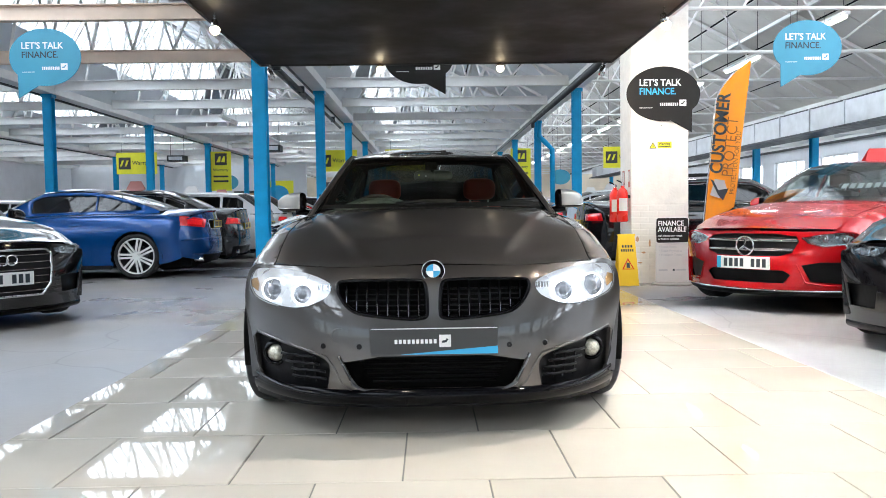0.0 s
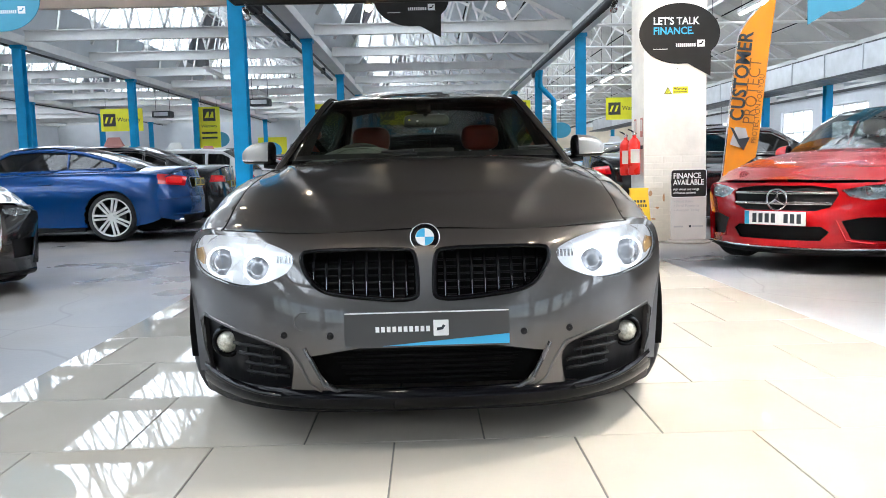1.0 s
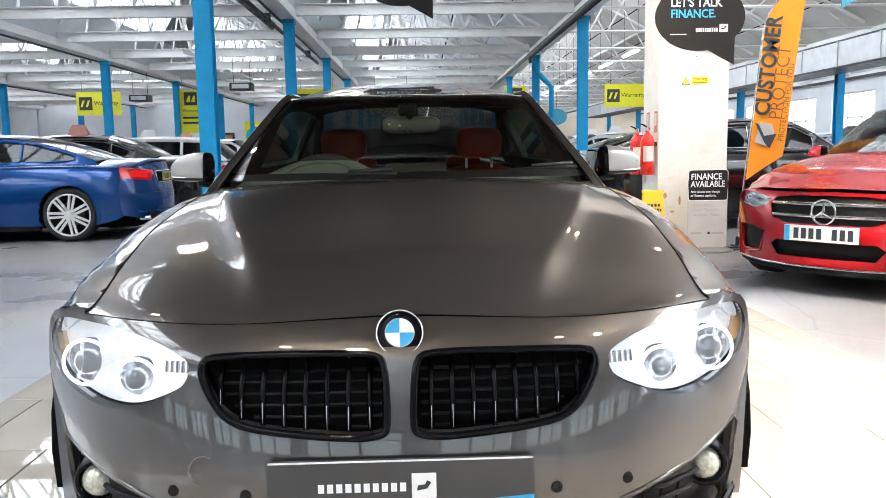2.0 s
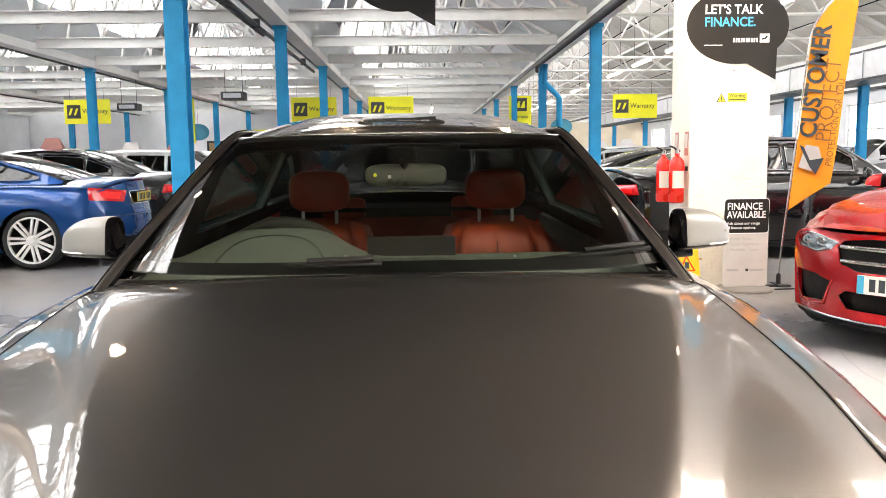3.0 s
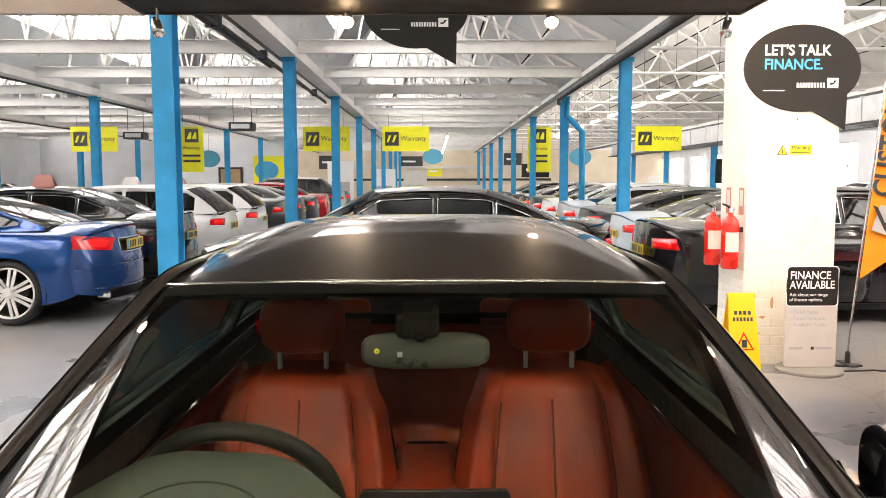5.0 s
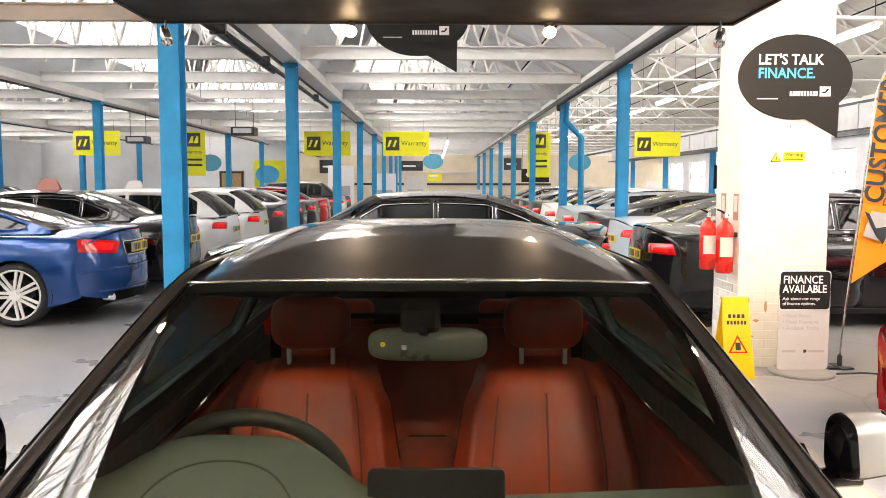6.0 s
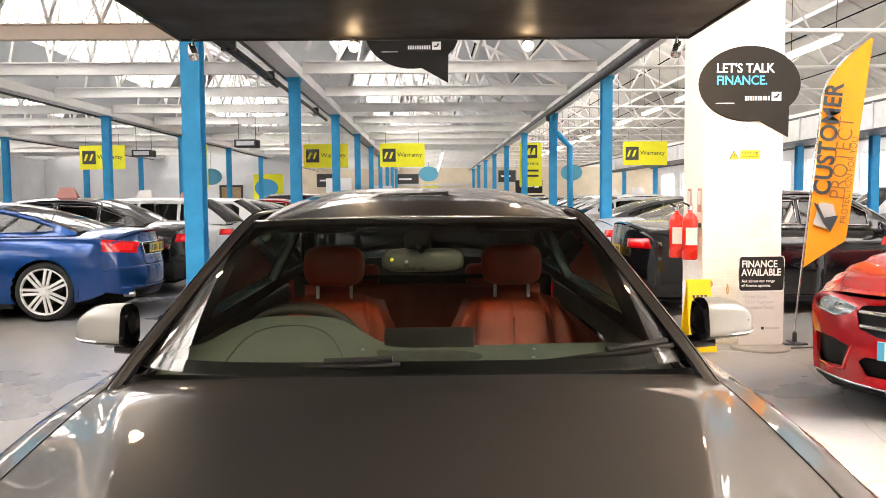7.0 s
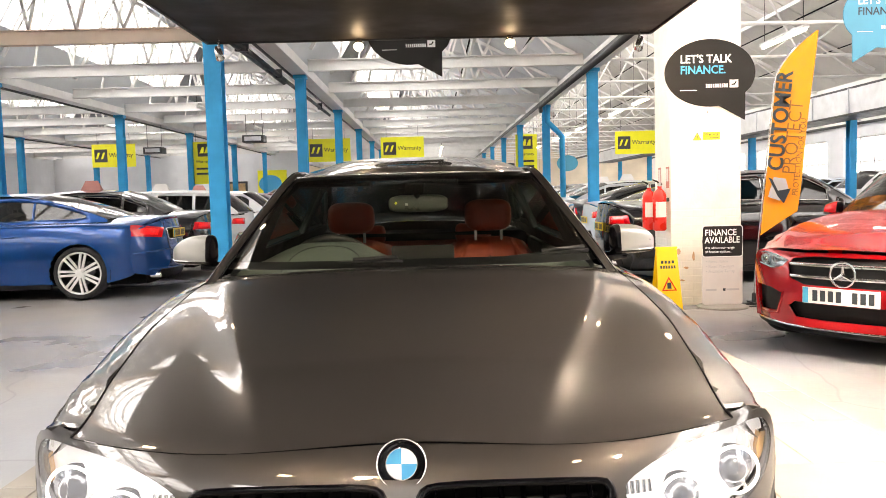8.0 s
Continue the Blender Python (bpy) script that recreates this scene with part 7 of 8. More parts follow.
for x in (-1.5, 1.7):
    for y in (10.15 - BAY, 10.15 - MOD / 1.0):
        part("hanger", tube([(x, y, CAN[4] + 0.03), (x, y, VALLEY - 0.1)], 0.008, 6), M["pipe"], can)
for eye, target, watts in SPOTS:
    e, d = Vector(eye), (Vector(target) - Vector(eye)).normalized()
    s = thing("spotlight", pose(0, 0, 0), "small silver spotlight under the black canopy", "spotlight", "canopy spots")
    part("stem", tube([(e.x, e.y, CAN[4]), (e.x, e.y, e.z + 0.03)], 0.008, 8), M["silver"], s)
    q = Matrix.Translation(e) @ d.to_track_quat("Z", "Y").to_matrix().to_4x4()
    part("can", lathe([(0.001, -0.05), (0.022, -0.048), (0.03, -0.02), (0.036, 0.04), (0.031, 0.04), (0.026, 0.02)], 18), M["silver"], s, smooth=True).matrix_basis = q
    part("bulb", lathe([(0.001, 0.090), (0.020, 0.086), (0.036, 0.068), (0.043, 0.046), (0.034, 0.034)], 18), M["bulb"], s, "glowing bulb").matrix_basis = q
for x, y in ((CAN[0] + 0.12, 8.83), (CAN[1] - 0.12, 8.83)):
    s = thing("spotlight", pose(x, y, 0), "unlit silver spotlight on a drop bracket", "spotlight", "canopy spots")
    part("bracket", tube([(0, 0, CAN[4]), (0, 0, CAN[4] - 0.09)], 0.010, 8), M["silver"], s)
    part("can", lathe([(0.001, -0.07), (0.026, -0.068), (0.034, -0.02), (0.038, 0.06), (0.033, 0.06), (0.03, 0.02), (0.001, 0.018)], 18), M["silver"], s, smooth=True).matrix_basis = Matrix.Translation((0, 0, CAN[4] - 0.12)) @ pose(0, 0, 0, 150, 20 if x > 0 else -20, 0)


def bubble(m, label, board, text_a, text_b, hang=None, w=0.465, h=0.34, tail=1):
    """A speech-bubble board. Origin at the middle of its oval; tail: the side the point hangs on."""
    b = thing("speech_bubble_sign", m, label, "sign", "speech bubble signs")
    pts = []
    for i in range(56):
        a = radians(360 * i / 56 - 90)
        pts.append((w * math.cos(a), h * math.sin(a)))
    def cond(p):
        return not (p[1] < -h * 0.45 and tail * p[0] > w * 0.12)
    loop = [p for p in pts if cond(p)]
    # the point is put in where the rim was taken out
    gap = next(i for i in range(len(loop)) if (Vector(loop[i]) - Vector(loop[i - 1])).length > w * 0.3)
    tip = [(tail * w * 0.20, -h * 0.985), (tail * w * 0.77, -h * 1.42), (tail * w * 0.78, -h * 0.60)]
    if tail < 0:
        tip = tip[::-1]
    loop = loop[:gap] + tip + loop[gap:]
    part("board", prism(loop, -0.006, 0.006), board, b)
    lettering("LET'S TALK", 0.115, text_a, b, pose(-w * 0.66, -0.0075, h * 0.30), 0.0022, squeeze=0.93)
    lettering("FINANCE.", 0.115, text_b, b, pose(-w * 0.66, -0.0075, -h * 0.02), 0.0008 if text_b is M["inkdark"] else 0.0022, squeeze=0.93)
    bars(b, "word_bar", w * -0.10, w * 0.40, -0.006, -h * 0.44, -h * 0.33, "##########", M["inkwhite"])
    part("mark", prism([(w * 0.43, -h * 0.45), (w * 0.62, -h * 0.45), (w * 0.62, -h * 0.22), (w * 0.43, -h * 0.22)], -0.0078, -0.006), M["inkwhite"], b)
    part("mark_shape", prism([(w * 0.47, -h * 0.38), (w * 0.54, -h * 0.37), (w * 0.59, -h * 0.28), (w * 0.55, -h * 0.27), (w * 0.53, -h * 0.33), (w * 0.47, -h * 0.34)], -0.009, -0.0078), board, b)
    part("small_print_bar", box(-w * 0.66, -w * 0.30, -0.0072, -0.006, -h * 0.52, -h * 0.50), M["inkwhite"], b)
    if hang:
        for sx in (-0.5, 0.5):
            part("hanging_wire", tube([(sx * w, 0, h * 0.86), (sx * w, 0, hang)], 0.0025, 5), M["pipe"], b)
    return b


# white painted brick pillar
PX0, PX1, PY0, PY1 = 2.545, 3.275, 9.93, 10.50
pil = thing("pillar", pose(0, 0, 0), "square pillar of white painted brick, chipped near the foot", "pillar", kind="structure")
part("core", box(PX0 + 0.004, PX1 - 0.004, PY0 + 0.004, PY1 - 0.004, -0.012, VALLEY), M["brick"], pil)
part("render_coat", box(PX0 + 0.002, PX1 - 0.002, PY0 + 0.002, PY1 - 0.002, 0.98, VALLEY - 0.162, 0.015), M["brick"], pil)
brick_me = {}
for row in range(13):
    z0 = 0.0 + row * 0.0755
    for face in (0, 1):
        length = PX1 - PX0 if face == 0 else PY1 - PY0
        x = -0.1125 if row % 2 else 0.0
        while x < length - 0.02:
            a, b = max(0, x) + 0.0025, min(length, x + 0.225) - 0.0025
            if b - a > 0.04:
                key = (face, round(b - a, 3))
                if key not in brick_me:
                    bm = box(-(b - a) / 2, (b - a) / 2, 0, 0.03, 0, 0.071, 0.003)
                    me = bpy.data.meshes.new("brick")
                    bm.to_mesh(me)
                    bm.free()
                    me.materials.append(M["brick"])
                    brick_me[key] = me
                dep = random.uniform(-0.0012, 0.0012)
                mm = pose(PX0 + (a + b) / 2, PY0 + dep, z0) if face == 0 else pose(PX0 + dep, PY1 - (a + b) / 2, z0, 0, 0, -90)
                share("brick", brick_me[key], pil, mm)
            x += 0.225
# chips that show the plaster
for x, z, w, h in ((2.62, 0.55, 0.05, 0.09), (2.70, 0.38, 0.06, 0.03), (2.78, 0.50, 0.03, 0.10), (2.66, 0.25, 0.07, 0.025)):
    part("chip", prism([(x + w * math.cos(a) * random.uniform(0.3, 0.55), z + h * math.sin(a) * random.uniform(0.3, 0.55)) for a in [k * 0.7 for k in range(9)]], PY0 - 0.0025, PY0 + 0.004), M["chip"], pil, "bare patch of brick")
bubble(pose(2.95, PY0 - 0.012, 2.37), "black speech-bubble finance sign fixed to the white pillar", M["signblack"], M["inkwhite"], M["inkblue"])
ws_ = thing("warning_sign", pose(2.90, PY0 - 0.003, 1.73), "small yellow warning sign on the white pillar", "sign")
part("triangle", prism([(-0.125, -0.04), (-0.035, -0.04), (-0.08, 0.042)], -0.003, 0.0), M["inkdark"], ws_)
part("triangle_face", prism([(-0.114, -0.034), (-0.046, -0.034), (-0.08, 0.030)], -0.005, -0.003), M["yellow"], ws_)
part("mark", box(-0.084, -0.076, -0.0065, -0.005, -0.026, 0.012), M["inkdark"], ws_)
part("label", box(-0.02, 0.155, -0.003, 0.0, -0.036, 0.042), M["yellow"], ws_)
lettering("Warning", 0.042, M["inkdark"], ws_, pose(-0.01, -0.004, 0.006), 0.0004)
part("small_print_bar", box(-0.01, 0.14, -0.0045, -0.003, -0.022, -0.014), M["inkdark"], ws_)
part("fixing", lathe([(0.001, -0.004), (0.007, -0.002), (0.008, 0.0)], 10, "Y"), M["pipe"], ws_).matrix_basis = pose(0.03, 0, 0.245)


def extinguisher(m, label):
    e = thing("fire_extinguisher", m, label, "fire extinguisher", "extinguishers")
    r = 0.07
    part("cylinder", lathe([(0.001, 0), (r - 0.012, 0), (r, 0.015), (r, 0.36), (r - 0.01, 0.395), (r - 0.035, 0.425), (0.022, 0.435), (0.022, 0.46)], 28), M["red"], e, smooth=True)
    part("valve", lathe([(0.018, 0.455), (0.022, 0.46), (0.02, 0.50), (0.001, 0.505)], 14), M["chrome"], e)
    part("lever", tube([(0, 0.0, 0.49), (0.02, -0.04, 0.515), (0.025, -0.08, 0.53)], [0.010, 0.009, 0.007], 8), M["trim"], e)
    part("hose", tube([(0, 0.02, 0.48), (-0.05, 0.03, 0.49), (-0.085, 0.03, 0.42), (-0.082, 0.02, 0.25), (-0.078, 0.0, 0.16)], 0.010, 8), M["trim"], e, smooth=True)
    lb = part("paper_label", turned(patch(lambda u, v: Vector(((r + 0.001) * math.cos(radians(-50 + 100 * u)), (r + 0.001) * math.sin(radians(-50 + 100 * u)), 0.14 + 0.16 * v)), 10, 1), (1, 0, 0)), M["cardboard"], e, "pale instruction label")
    part("wall_bracket", box(-0.03, 0.03, r - 0.004, r + 0.03, 0.30, 0.34), M["pipe"], e)
    return e


for y, z in ((10.01, 0.77), (10.41, 0.76)):
    extinguisher(pose(PX0 - 0.092, y, z, 0, 0, -90) @ pose(0, 0, 0, 0, 0, 0), "red fire extinguisher hung on the white pillar")
for y in (10.02, 10.3):
    p_ = thing("small_notice", pose(PX0 - 0.003, y, 1.32, 0, 0, -90), "small red and white notice above the extinguisher", "notice", "notices")
    part("card", box(-0.05, 0.05, -0.003, 0, -0.11, 0.11), M["pinkcard"], p_)
    part("field", box(-0.035, 0.035, -0.0045, -0.003, -0.04, 0.09), M["cardboard"], p_)

# wet floor sign
wf = thing("wet_floor_sign", pose(2.40, 9.62, 0), "yellow plastic folding wet floor sign on the tiles", "floor sign")
for s in (-1, 1):
    m_ = pose(0, 0, 0.62, 14 * s, 0, 0)
    pn = part("panel", prism([(-0.12, -0.63), (0.12, -0.63), (0.10, 0.0), (-0.10, 0.0)], -0.008, 0.008), M["wetyellow"], wf)
    pn.matrix_basis = pose(0, -0.004 * s, 0.617, -13 * s, 0, 0)
    if s > 0:
        part("triangle", prism([(-0.075, -0.43), (0.075, -0.43), (0.0, -0.29)], -0.0095, -0.008), M["red"], pn)
        part("triangle_face", prism([(-0.055, -0.42), (0.055, -0.42), (0.0, -0.315)], -0.011, -0.0095), M["wetyellow"], pn)
        bars(pn, "word_bar", -0.07, 0.07, -0.008, -0.16, -0.13, "####", M["inkdark"])
        bars(pn, "word_bar", -0.08, 0.08, -0.008, -0.21, -0.18, "######", M["inkdark"])
        part("pictogram", box(-0.02, 0.02, -0.0125, -0.011, -0.41, -0.35), M["inkdark"], pn)
part("hinge", tube([(-0.11, 0, 0.615), (0.11, 0, 0.615)], 0.012, 8), M["wetyellow"], wf)

# free-standing finance board
fb = thing("finance_sign", pose(3.0, 9.72, 0), "free-standing finance board with a black head and a grey base", "floor sign")
part("base", lathe([(0.001, -0.012), (0.25, -0.012), (0.25, 0.004), (0.235, 0.012), (0.001, 0.014)], 40), M["signbase"], fb, smooth=False)
bd_ = part("board", prism(round_rect(-0.205, 0.205, 0.02, 0.82, 0.03), -0.006, 0.006), M["cardboard"], fb)
part("head", prism(round_rect(-0.205, 0.205, 0.51, 0.82, 0.03), -0.009, -0.006), M["signblack"], bd_)
part("rim", tube([(x, -0.008, z) for x, z in round_rect(-0.203, 0.203, 0.505, 0.818, 0.03)], 0.004, 6, True), M["inkwhite"], bd_)
lettering("FINANCE", 0.088, M["inkwhite"], bd_, pose(-0.18, -0.0105, 0.72), 0.0014, squeeze=0.88)
lettering("AVAILABLE", 0.088, M["inkwhite"], bd_, pose(-0.18, -0.0105, 0.645), 0.0014, squeeze=0.82)
lettering("Ask about our range", 0.036, M["inkwhite"], bd_, pose(-0.18, -0.0105, 0.585), 0.0002)
lettering("of finance options.", 0.036, M["inkwhite"], bd_, pose(-0.18, -0.0105, 0.545), 0.0002)
for z, t_ in ((0.445, "• Fixed Rates"), (0.395, "• Fixed Payments"), (0.345, "• Available Today")):
    lettering(t_, 0.042, M["inkgrey"], bd_, pose(-0.17, -0.0075, z), 0.0)
part("word_bar", box(-0.17, -0.06, -0.0075, -0.006, 0.16, 0.18), M["inkgrey"], bd_)
part("word_bar", box(0.04, 0.17, -0.0075, -0.006, 0.16, 0.18), M["inkgrey"], bd_)
part("word_mark", box(0.005, 0.03, -0.0075, -0.006, 0.158, 0.183), M["inkdark"], bd_)
part("cable", tube([(0.26, -0.05, -0.006), (0.5, -0.02, -0.006), (0.75, -0.1, -0.006), (1.1, -0.02, -0.006)], 0.008, 6), M["pipe"], fb)

# orange feather flag
fl = thing("feather_flag", pose(3.38, 9.86, 0), "orange feather flag with black lettering on a thin pole", "flag")
part("foot", box(-0.11, 0.11, -0.03, 0.03, -0.012, 0.004), M["pipe"], fl)
part("foot_arm", box(-0.03, 0.03, -0.11, 0.11, 0.004, 0.016), M["pipe"], fl)
part("socket", lathe([(0.018, 0.0), (0.022, 0.01), (0.02, 0.10), (0.012, 0.11)], 12), M["pipe"], fl)
lean = lambda z: 0.02 + 0.10 * max(0, z - 0.2)
part("pole", tube([(lean(z) - 0.012 + 0.36 * max(0, (z - 2.25) / 0.52) ** 1.8, 0.012, z) for z in [0.0 + 0.14 * i for i in range(20)]], 0.008, 8), M["silver"], fl, smooth=True)
def cloth(u, v):
    z = 0.70 + 2.06 * v
    arch = 0.36 * max(0, (v - 0.75) / 0.25) ** 1.8
    w = 0.365 - arch + 0.01
    zz = z + u * 0.24 * (1 - v) ** 3
    return Vector((lean(z) - 0.005 + arch + w * u, -0.004 + 0.016 * math.sin(7 * v + 4 * u) * u, zz))
part("cloth", turned(patch(cloth, 16, 60), (0, -1, 0)), M["orange"], fl, smooth=True)
for word, size, u0, v0, mt, bold in (("CUSTOMER", 0.225, 0.40, 0.30, M["inkdark"], 0.005), ("PROTECT", 0.20, 0.76, 0.26, M["flaggrey"], -0.002), ("PROTECTION FOR YOU", 0.085, 0.90, 0.12, M["flaggrey"], 0.0)):
    p0, p1 = cloth(u0, v0), cloth(u0, min(1, v0 + 0.4))
    ang = math.degrees(math.atan2(p1.x - p0.x, p1.z - p0.z))
    lettering(word, size, mt, fl, Matrix.Translation(p0 + Vector((0.0, -0.024, 0))) @ pose(0, 0, 0, 0, ang - 90, 0), bold, squeeze=0.86)
lg = cloth(0.34, 0.20)
part("logo", prism([(lg.x - 0.10, lg.z - 0.06), (lg.x + 0.02, lg.z - 0.10), (lg.x + 0.12, lg.z - 0.02), (lg.x + 0.08, lg.z + 0.12), (lg.x - 0.04, lg.z + 0.14)], lg.y - 0.026, lg.y - 0.022), M["inkgrey"], fl, "grey angular logo shape")
part("logo_stroke", prism([(lg.x - 0.10, lg.z + 0.14), (lg.x - 0.06, lg.z + 0.12), (lg.x + 0.0, lg.z + 0.0), (lg.x + 0.13, lg.z + 0.02), (lg.x + 0.06, lg.z - 0.13), (lg.x + 0.0, lg.z - 0.06)], lg.y - 0.030, lg.y - 0.026), M["inkdark"], fl)

# hanging bubbles
bubble(pose(-4.83, 10.15, 2.95), "pale blue speech-bubble finance sign hung from the roof", M["signblue"], M["inkwhite"], M["inkdark"], 0.50, 0.45, 0.36, -1)
bubble(pose(4.88, 10.15, 2.97), "pale blue speech-bubble finance sign hung from the roof", M["signblue"], M["inkwhite"], M["inkdark"], 0.45, 0.445, 0.35, -1)
hb_ = bubble(pose(-0.12, 10.75, 3.0), "black speech-bubble finance sign hung from the roof beam", M["signblack"], M["inkwhite"], M["inkblue"], 0.405)
for sx in (-0.23, 0.23):
    part("hanging_rail", box(sx - 0.012, sx + 0.012, -0.62, 0.02, 0.385, 0.41), M["pipe"], hb_)
for x, y, z, r in ((0.0, 10.15 + 13 * MOD, 2.75, 0.55), (-8.9, 10.15 + 9 * MOD, 2.35, 0.45), (5.9, 10.15 + 9 * MOD, 2.4, 0.45)):
    b = thing("speech_bubble_sign", pose(x, y, z), "small blue speech-bubble sign hung far down the hall", "sign", "speech bubble signs")
    part("board", prism(ellipse(0, 0, r, r * 0.75, 28), -0.006, 0.006), M["signblue"], b)
    part("hanging_wire", tube([(0, 0, r * 0.75), (0, 0, VALLEY - z)], 0.006, 5), M["pipe"], b)

# yellow warranty boards
def warranty(x, y, z, upright=False):
    b = thing("warranty_sign", pose(x, y, z), "yellow hanging warranty board with a dark square logo", "sign", "warranty boards")
    if upright:
        part("board", box(-0.34, 0.34, -0.01, 0.01, -0.66, 0.66), M["yellow"], b)
        part("logo", box(-0.20, 0.20, -0.014, -0.01, 0.20, 0.60), M["plategrey"], b, "dark square logo")
        for i in (-1, 1):
            part("logo_shape", prism([(-0.15 + 0.15 * (i > 0), 0.30), (-0.02 + 0.16 * (i > 0), 0.30), (0.0 + 0.14 * (i > 0), 0.50), (-0.06 + 0.15 * (i > 0), 0.50)], -0.017, -0.014), M["yellow"], b)
        lettering("Warranty", 0.13, M["inkdark"], b, pose(-0.27, -0.012, 0.0), 0.0)
        for zz in (-0.18, -0.34):
            part("word_bar", box(-0.26, 0.24, -0.013, -0.01, zz - 0.03, zz + 0.03), M["inkdark"], b)
        top = 0.66
    else:
        part("board", box(-0.68, 0.68, -0.01, 0.01, -0.36, 0.36), M["yellow"], b)
        part("logo", box(-0.60, -0.20, -0.014, -0.01, -0.20, 0.20), M["plategrey"], b, "dark square logo")
        for i in (0, 1):
            part("logo_shape", prism([(-0.56 + 0.16 * i, -0.10), (-0.50 + 0.16 * i, -0.10), (-0.42 + 0.16 * i, 0.10), (-0.49 + 0.16 * i, 0.10)], -0.017, -0.014), M["yellow"], b)
        lettering("Warranty", 0.19, M["inkdark"], b, pose(-0.15, -0.012, -0.05), 0.0)
        top = 0.36
    for sx in (-0.5, 0.5) if not upright else (-0.25, 0.25):
        part("hanging_wire", tube([(sx, 0, top), (sx, 0, VALLEY - 0.09 - z)], 0.005, 5), M["pipe"], b)


WY = 10.15 + 3 * BAY
for x in (-9.85, -3.1, -0.78, 6.65):
    warranty(x, WY, 2.70)
warranty(-7.02, WY, 2.40, True)
warranty(3.14, WY, 2.38, True)

# air heaters hung from the roof
for x, y, z in ((-4.2, 10.15 + 4 * MOD, 2.68), (-7.6, 10.15 + 5 * MOD, 2.64)):
    h = thing("unit_heater", pose(x, y, z), "dark box heater hung from the roof beams", "heater", "heaters")
    part("case", box(-0.26, 0.26, -0.2, 0.2, -0.09, 0.09, 0.015), M["pipe"], h)
    part("louvre", box(-0.20, 0.20, -0.21, -0.2, -0.05, 0.05), M["duct"], h)
    for sx in (-0.2, 0.2):
        part("rod", tube([(sx, 0, 0.09), (sx, 0, VALLEY - 0.09 - z)], 0.008, 6), M["pipe"], h)

# pipes under the valley beams
for x, y0, y1 in ((-2.38, 9.2, 21.5), (-2.46, 9.2, 15.9)):
    p_ = tagged(part("pipe_run", tube([(x, y0, VALLEY - 0.26), (x, y1, VALLEY - 0.26)], 0.035, 10), M["pipe"], smooth=True), "dark pipe run clipped under the valley beam", "pipe", "pipes", "structure")
    for k in range(int((y1 - y0) / 2.4)):
        part("pipe_clip", box(x - 0.05, x + 0.05, y0 + 1 + 2.4 * k, y0 + 1.06 + 2.4 * k, VALLEY - 0.30, VALLEY - 0.16), M["pipe"], p_)
p_ = tagged(part("pipe_run", tube([(2.77, 9.2, VALLEY - 0.24), (2.77, 20.9, VALLEY - 0.24), (2.80, 21.05, VALLEY - 0.34)], 0.05, 10), M["pipe"], smooth=True), "dark pipe run clipped under the valley beam", "pipe", "pipes", "structure")
p_ = tagged(part("downpipe", tube([(2.95, 20.9, VALLEY - 0.2), (2.95, 20.95, VALLEY - 0.6), (3.1, 20.98, VALLEY - 0.75), (3.3, 21.0, VALLEY - 0.95), (3.32, 21.0, 0.0)], 0.07, 12), M["post"], smooth=True), "blue painted rainwater downpipe beside a post", "pipe", "pipes", "structure")

# square duct along the right-hand posts
du = tagged(part("air_duct", box(9.2, 9.72, 12.5, 44.0, 2.72, 3.25), M["duct"]), "galvanised square air duct along the posts", "duct", kind="structure")
for k in range(20):
    part("duct_flange", box(9.18, 9.74, 12.5 + 1.6 * k, 12.54 + 1.6 * k, 2.70, 3.27), M["duct"], du)
part("duct_tray", box(9.0, 9.8, 12.5, 44.0, 2.66, 2.70), M["pipe"], du, "dark cable tray")

# strip lights
def roof_z(x):
    k = max(i for i in range(len(ROWS_X) - 1) if ROWS_X[i] <= x)
    rx, rz = ridge(k)
    return rz - (x - rx) * SHALLOW if x > rx else VALLEY + (x - ROWS_X[k]) * STEEP


# the row at x 0.6 is added to brighten the far end wall
for x, ys, z in ((5.9, [9.0 + 2.9 * i for i in range(14)], 3.62), (12.5, [12 + 3.2 * i for i in range(10)], 3.7), (-5.0, [20 + 5.55 * i for i in range(4)], 3.30), (0.6, [36 + 3.0 * i for i in range(7)], 3.25)):
    for y in ys:
        t_ = thing("strip_light", pose(x, y, z), "white fluorescent strip light under the roof" if x > 0 else "slim unlit strip light under the roof", "strip light", "strip lights")
        part("batten", box(-0.05, 0.05, -0.8, 0.8, 0.0, 0.05), M["white"], t_)
        part("tube", tube([(0, -0.76, -0.02), (0, 0.76, -0.02)], 0.028, 10), M["tube"] if x > 0 else M["white"], t_, "glowing tube" if x > 0 else "")
        for yy in (-0.7, 0.7):
            part("wire", tube([(0, yy, 0.05), (0, yy, roof_z(x) - z)], 0.006, 5), M["pipe"], t_)

# back of the hall: door, boards and banners
dr = tagged(part("door_1", box(-9.75, -8.85, 39.96, 39.995, -0.012, 2.0), M["timber"]), "varnished wooden door in a dark frame", "door", kind="structure")
for x0, x1, z0, z1 in ((-9.85, -9.752, -0.012, 2.1), (-8.848, -8.75, -0.012, 2.1), (-9.752, -8.848, 2.002, 2.1)):
    part("door_frame", box(x0, x1, 39.93, 39.997, z0, z1), M["pipe"], dr)
part("door_handle", tube([(-8.95, 39.93, 1.0), (-9.05, 39.93, 1.0)], 0.012, 6), M["chrome"], dr)
bn = thing("wall_banner", pose(-7.55, 39.979, 1.85), "yellow wall banner with a blue oval", "banner")
part("cloth", box(-0.7, 0.7, 0, 0.02, -0.75, 0.75), M["yellow"], bn)
part("oval", prism(ellipse(-0.1, 0.1, 0.55, 0.42, 30), -0.006, 0.0), M["inkblue"], bn)
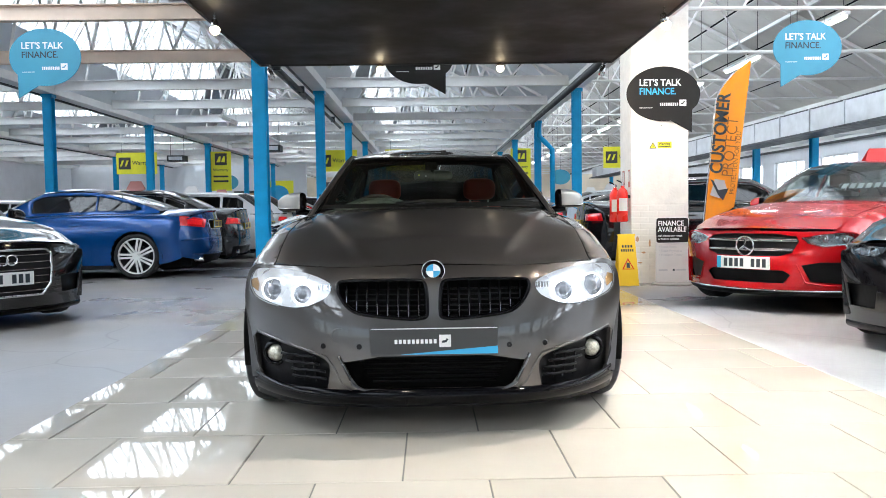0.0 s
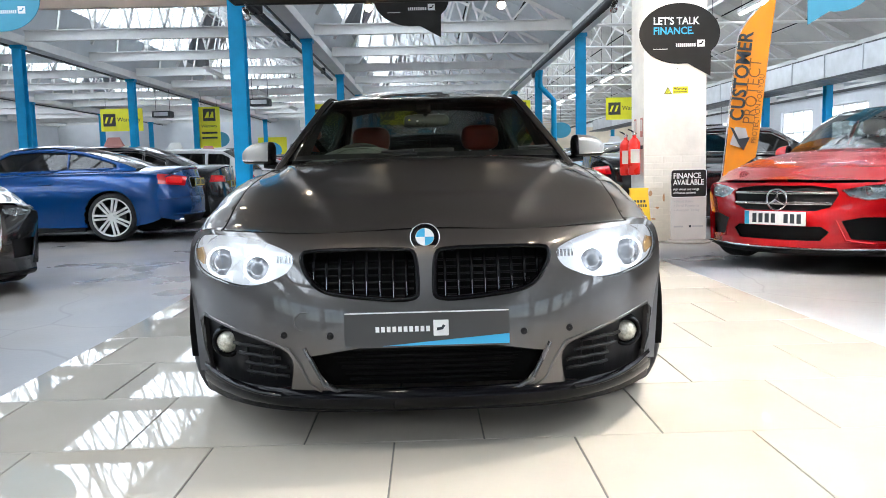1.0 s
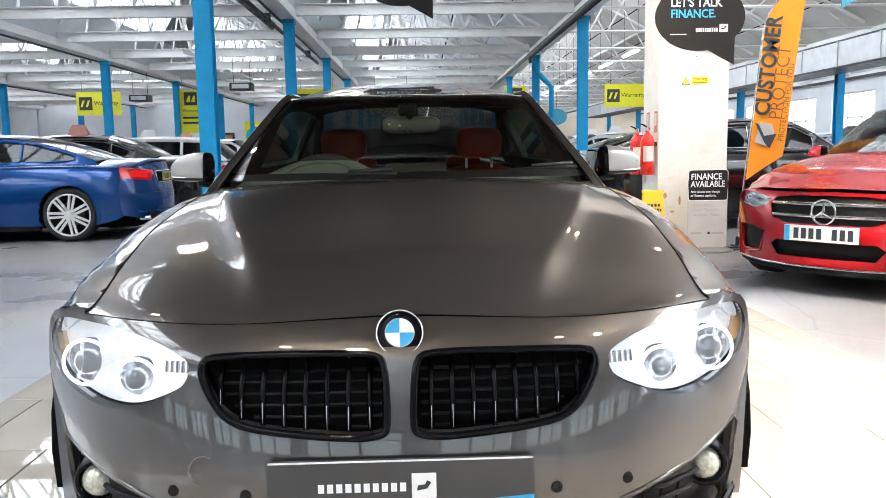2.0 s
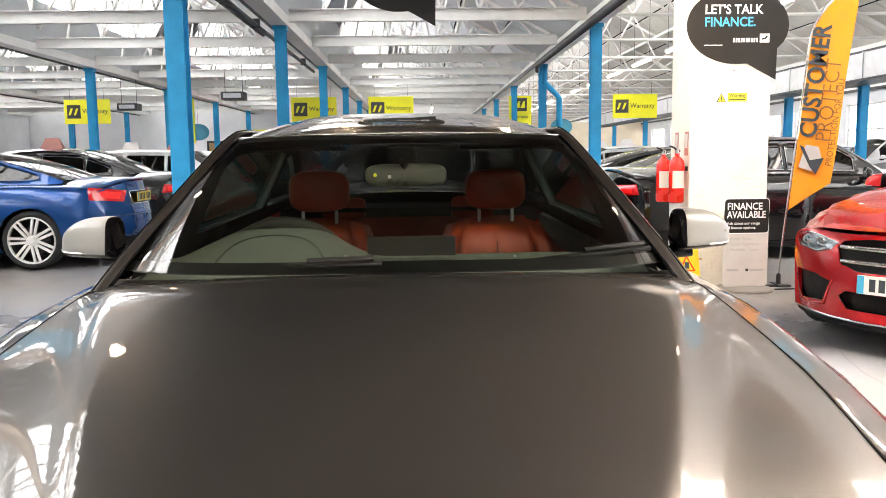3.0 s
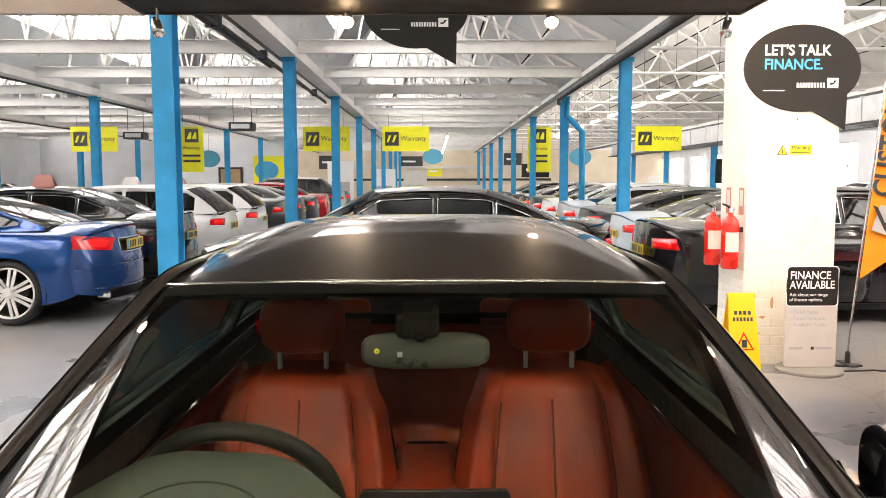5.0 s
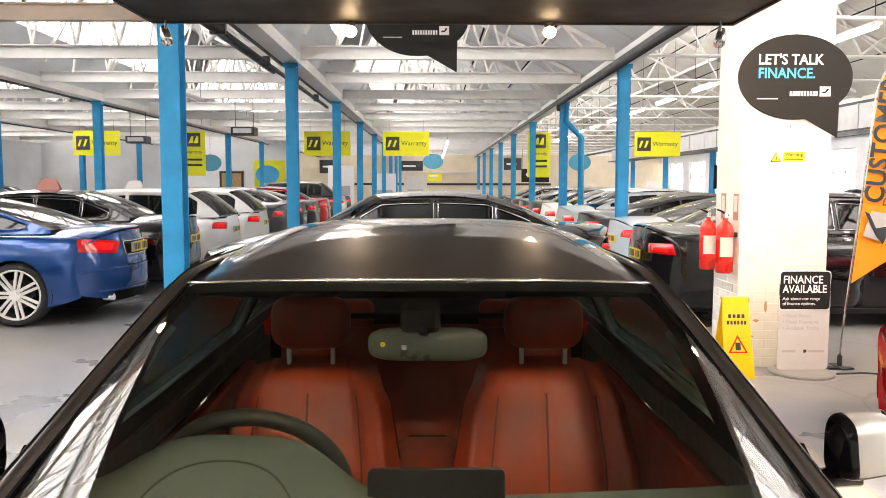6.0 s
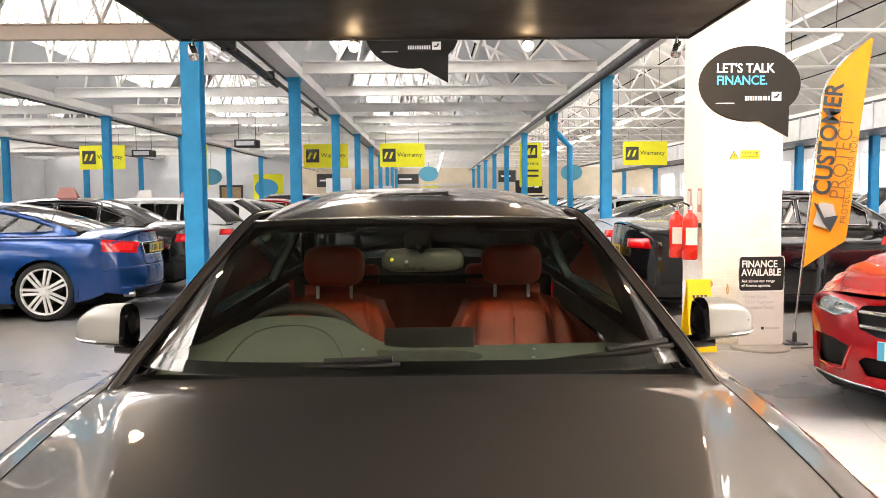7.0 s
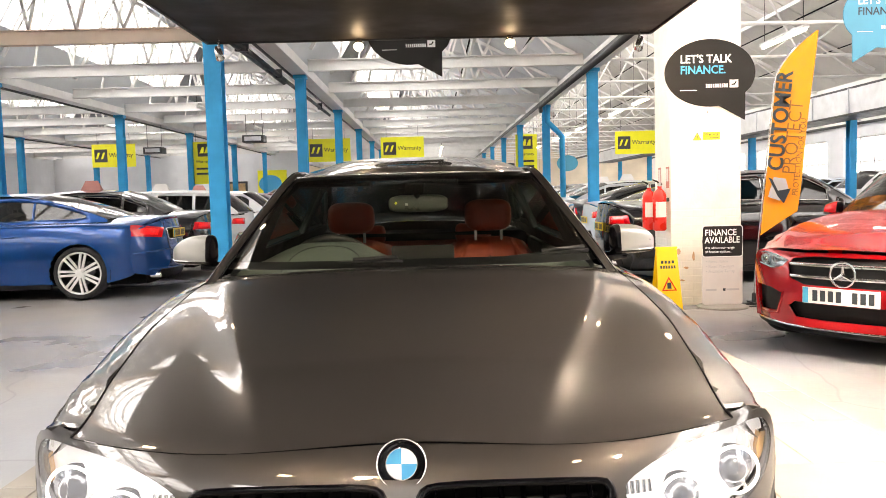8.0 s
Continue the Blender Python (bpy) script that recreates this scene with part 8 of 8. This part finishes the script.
for x, y, w, h, mt, lb in ((-3.9, 37.0, 1.1, 2.3, "inkwhite", "white roll-up banner with a car picture"), (-2.2, 39.5, 1.0, 2.0, "inkwhite", "white roll-up banner with a car picture"), (1.9, 50.0, 3.0, 1.2, "cardboard", "pale display board on the floor"), (-1.0, 48.0, 1.3, 2.0, "cardboard", "pale display board on the floor")):
    b = thing("roll_up_banner", pose(x, y, 0), lb, "banner", "banners")
    part("cloth", box(-w / 2, w / 2, 0, 0.02, 0.02, h), M[mt], b)
    part("foot", box(-w / 2, w / 2, -0.12, 0.12, -0.012, 0.05), M["duct"], b)
    part("picture", box(-w * 0.35, w * 0.35, -0.004, 0, h * 0.45, h * 0.62), M["inkgrey"], b)
for x, z, w, h, mt in ((-1.5, 2.75, 1.6, 0.7, "plategrey"), (-7.0, 2.7, 1.4, 0.9, "plategrey"), (5.4, 2.9, 1.2, 0.8, "plategrey"), (0.1, 2.1, 1.0, 0.7, "yellow")):
    b = thing("wall_sign", pose(x, Y1 - 0.03, z), "dark sign board on the end wall" if mt == "plategrey" else "yellow sign board on the end wall", "sign", "wall signs")
    part("board", box(-w / 2, w / 2, -0.02, 0.02, -h / 2, h / 2), M[mt], b)
    part("word_bar", box(-w * 0.35, w * 0.2, -0.024, -0.02, -0.06, 0.06), M["inkwhite"], b)
sh_ = thing("shelf_rail", pose(0, Y1 - 0.05, 2.35), "long pale rail across the end wall", "rail")
part("rail", box(-7, 8, -0.05, 0.04, -0.08, 0.08), M["cardboard"], sh_)
part("rail_lower", box(-7, 8, -0.05, 0.04, -0.9, -0.75), M["pipe"], sh_)
for x, y, z in ((9.1, 10.15 + 6 * MOD, 1.75), (5.55, 10.15 + 13 * MOD, 2.0)):
    b = thing("hanging_banner", pose(x, y, z), "black banner with a white square mark", "banner", "black banners")
    part("cloth", box(-0.75, 0.75, -0.01, 0.01, -0.36, 0.36), M["signblack"], b)
    part("mark", box(0.30, 0.55, -0.014, -0.01, -0.05, 0.20), M["inkwhite"], b)
    part("word_bar", box(-0.5, 0.2, -0.014, -0.01, -0.02, 0.12), M["inkwhite"], b)
    for sx in (-0.7, 0.7):
        part("hanging_wire", tube([(sx, 0, 0.36), (sx, 0, VALLEY - 0.09 - z)], 0.006, 5), M["pipe"], b)
# price cards on the roofs of parked cars
for x, y, z, mt in ((5.05, 8.83, 1.42, "redcard"), (-5.5, 14.9, 1.425, "pinkcard"), (-5.2, 17.35, 1.405, "cardboard"), (-5.2, 19.85, 1.405, "pinkcard"), (4.6, 15.2, 1.36, "cardboard"), (4.7, 20.3, 1.42, "cardboard"), (4.7, 22.8, 1.42, "cardboard")):
    c = thing("price_card", pose(x, y, z), "folded price card standing on a car roof", "card", "price cards")
    for s in (-1, 1):
        p_ = part("leaf", prism([(-0.17, 0.0), (0.17, 0.0), (0.10, 0.16), (-0.10, 0.16)], -0.003, 0.003), M[mt], c)
        p_.matrix_basis = pose(0, 0.045 * s, 0, 15 * s, 0, 0)

# ---- the tiles of the display floor ----
row = 0
y = 2.75 - 8 * T
while y < TY1 - 0.05:
    x = -0.725 - 3 * T - (0.5 * T if row % 2 else 0)
    while x < TX1 - 0.02:
        a, b, c, d = max(x, TX0) + 0.0026, min(x + T, TX1) - 0.0026, max(y, TY0) + 0.0026, min(y + T, TY1) - 0.0026
        if b - a > 0.03 and d - c > 0.03:
            tile(a, b, c, d)
        x += T
    y += T
    row += 1
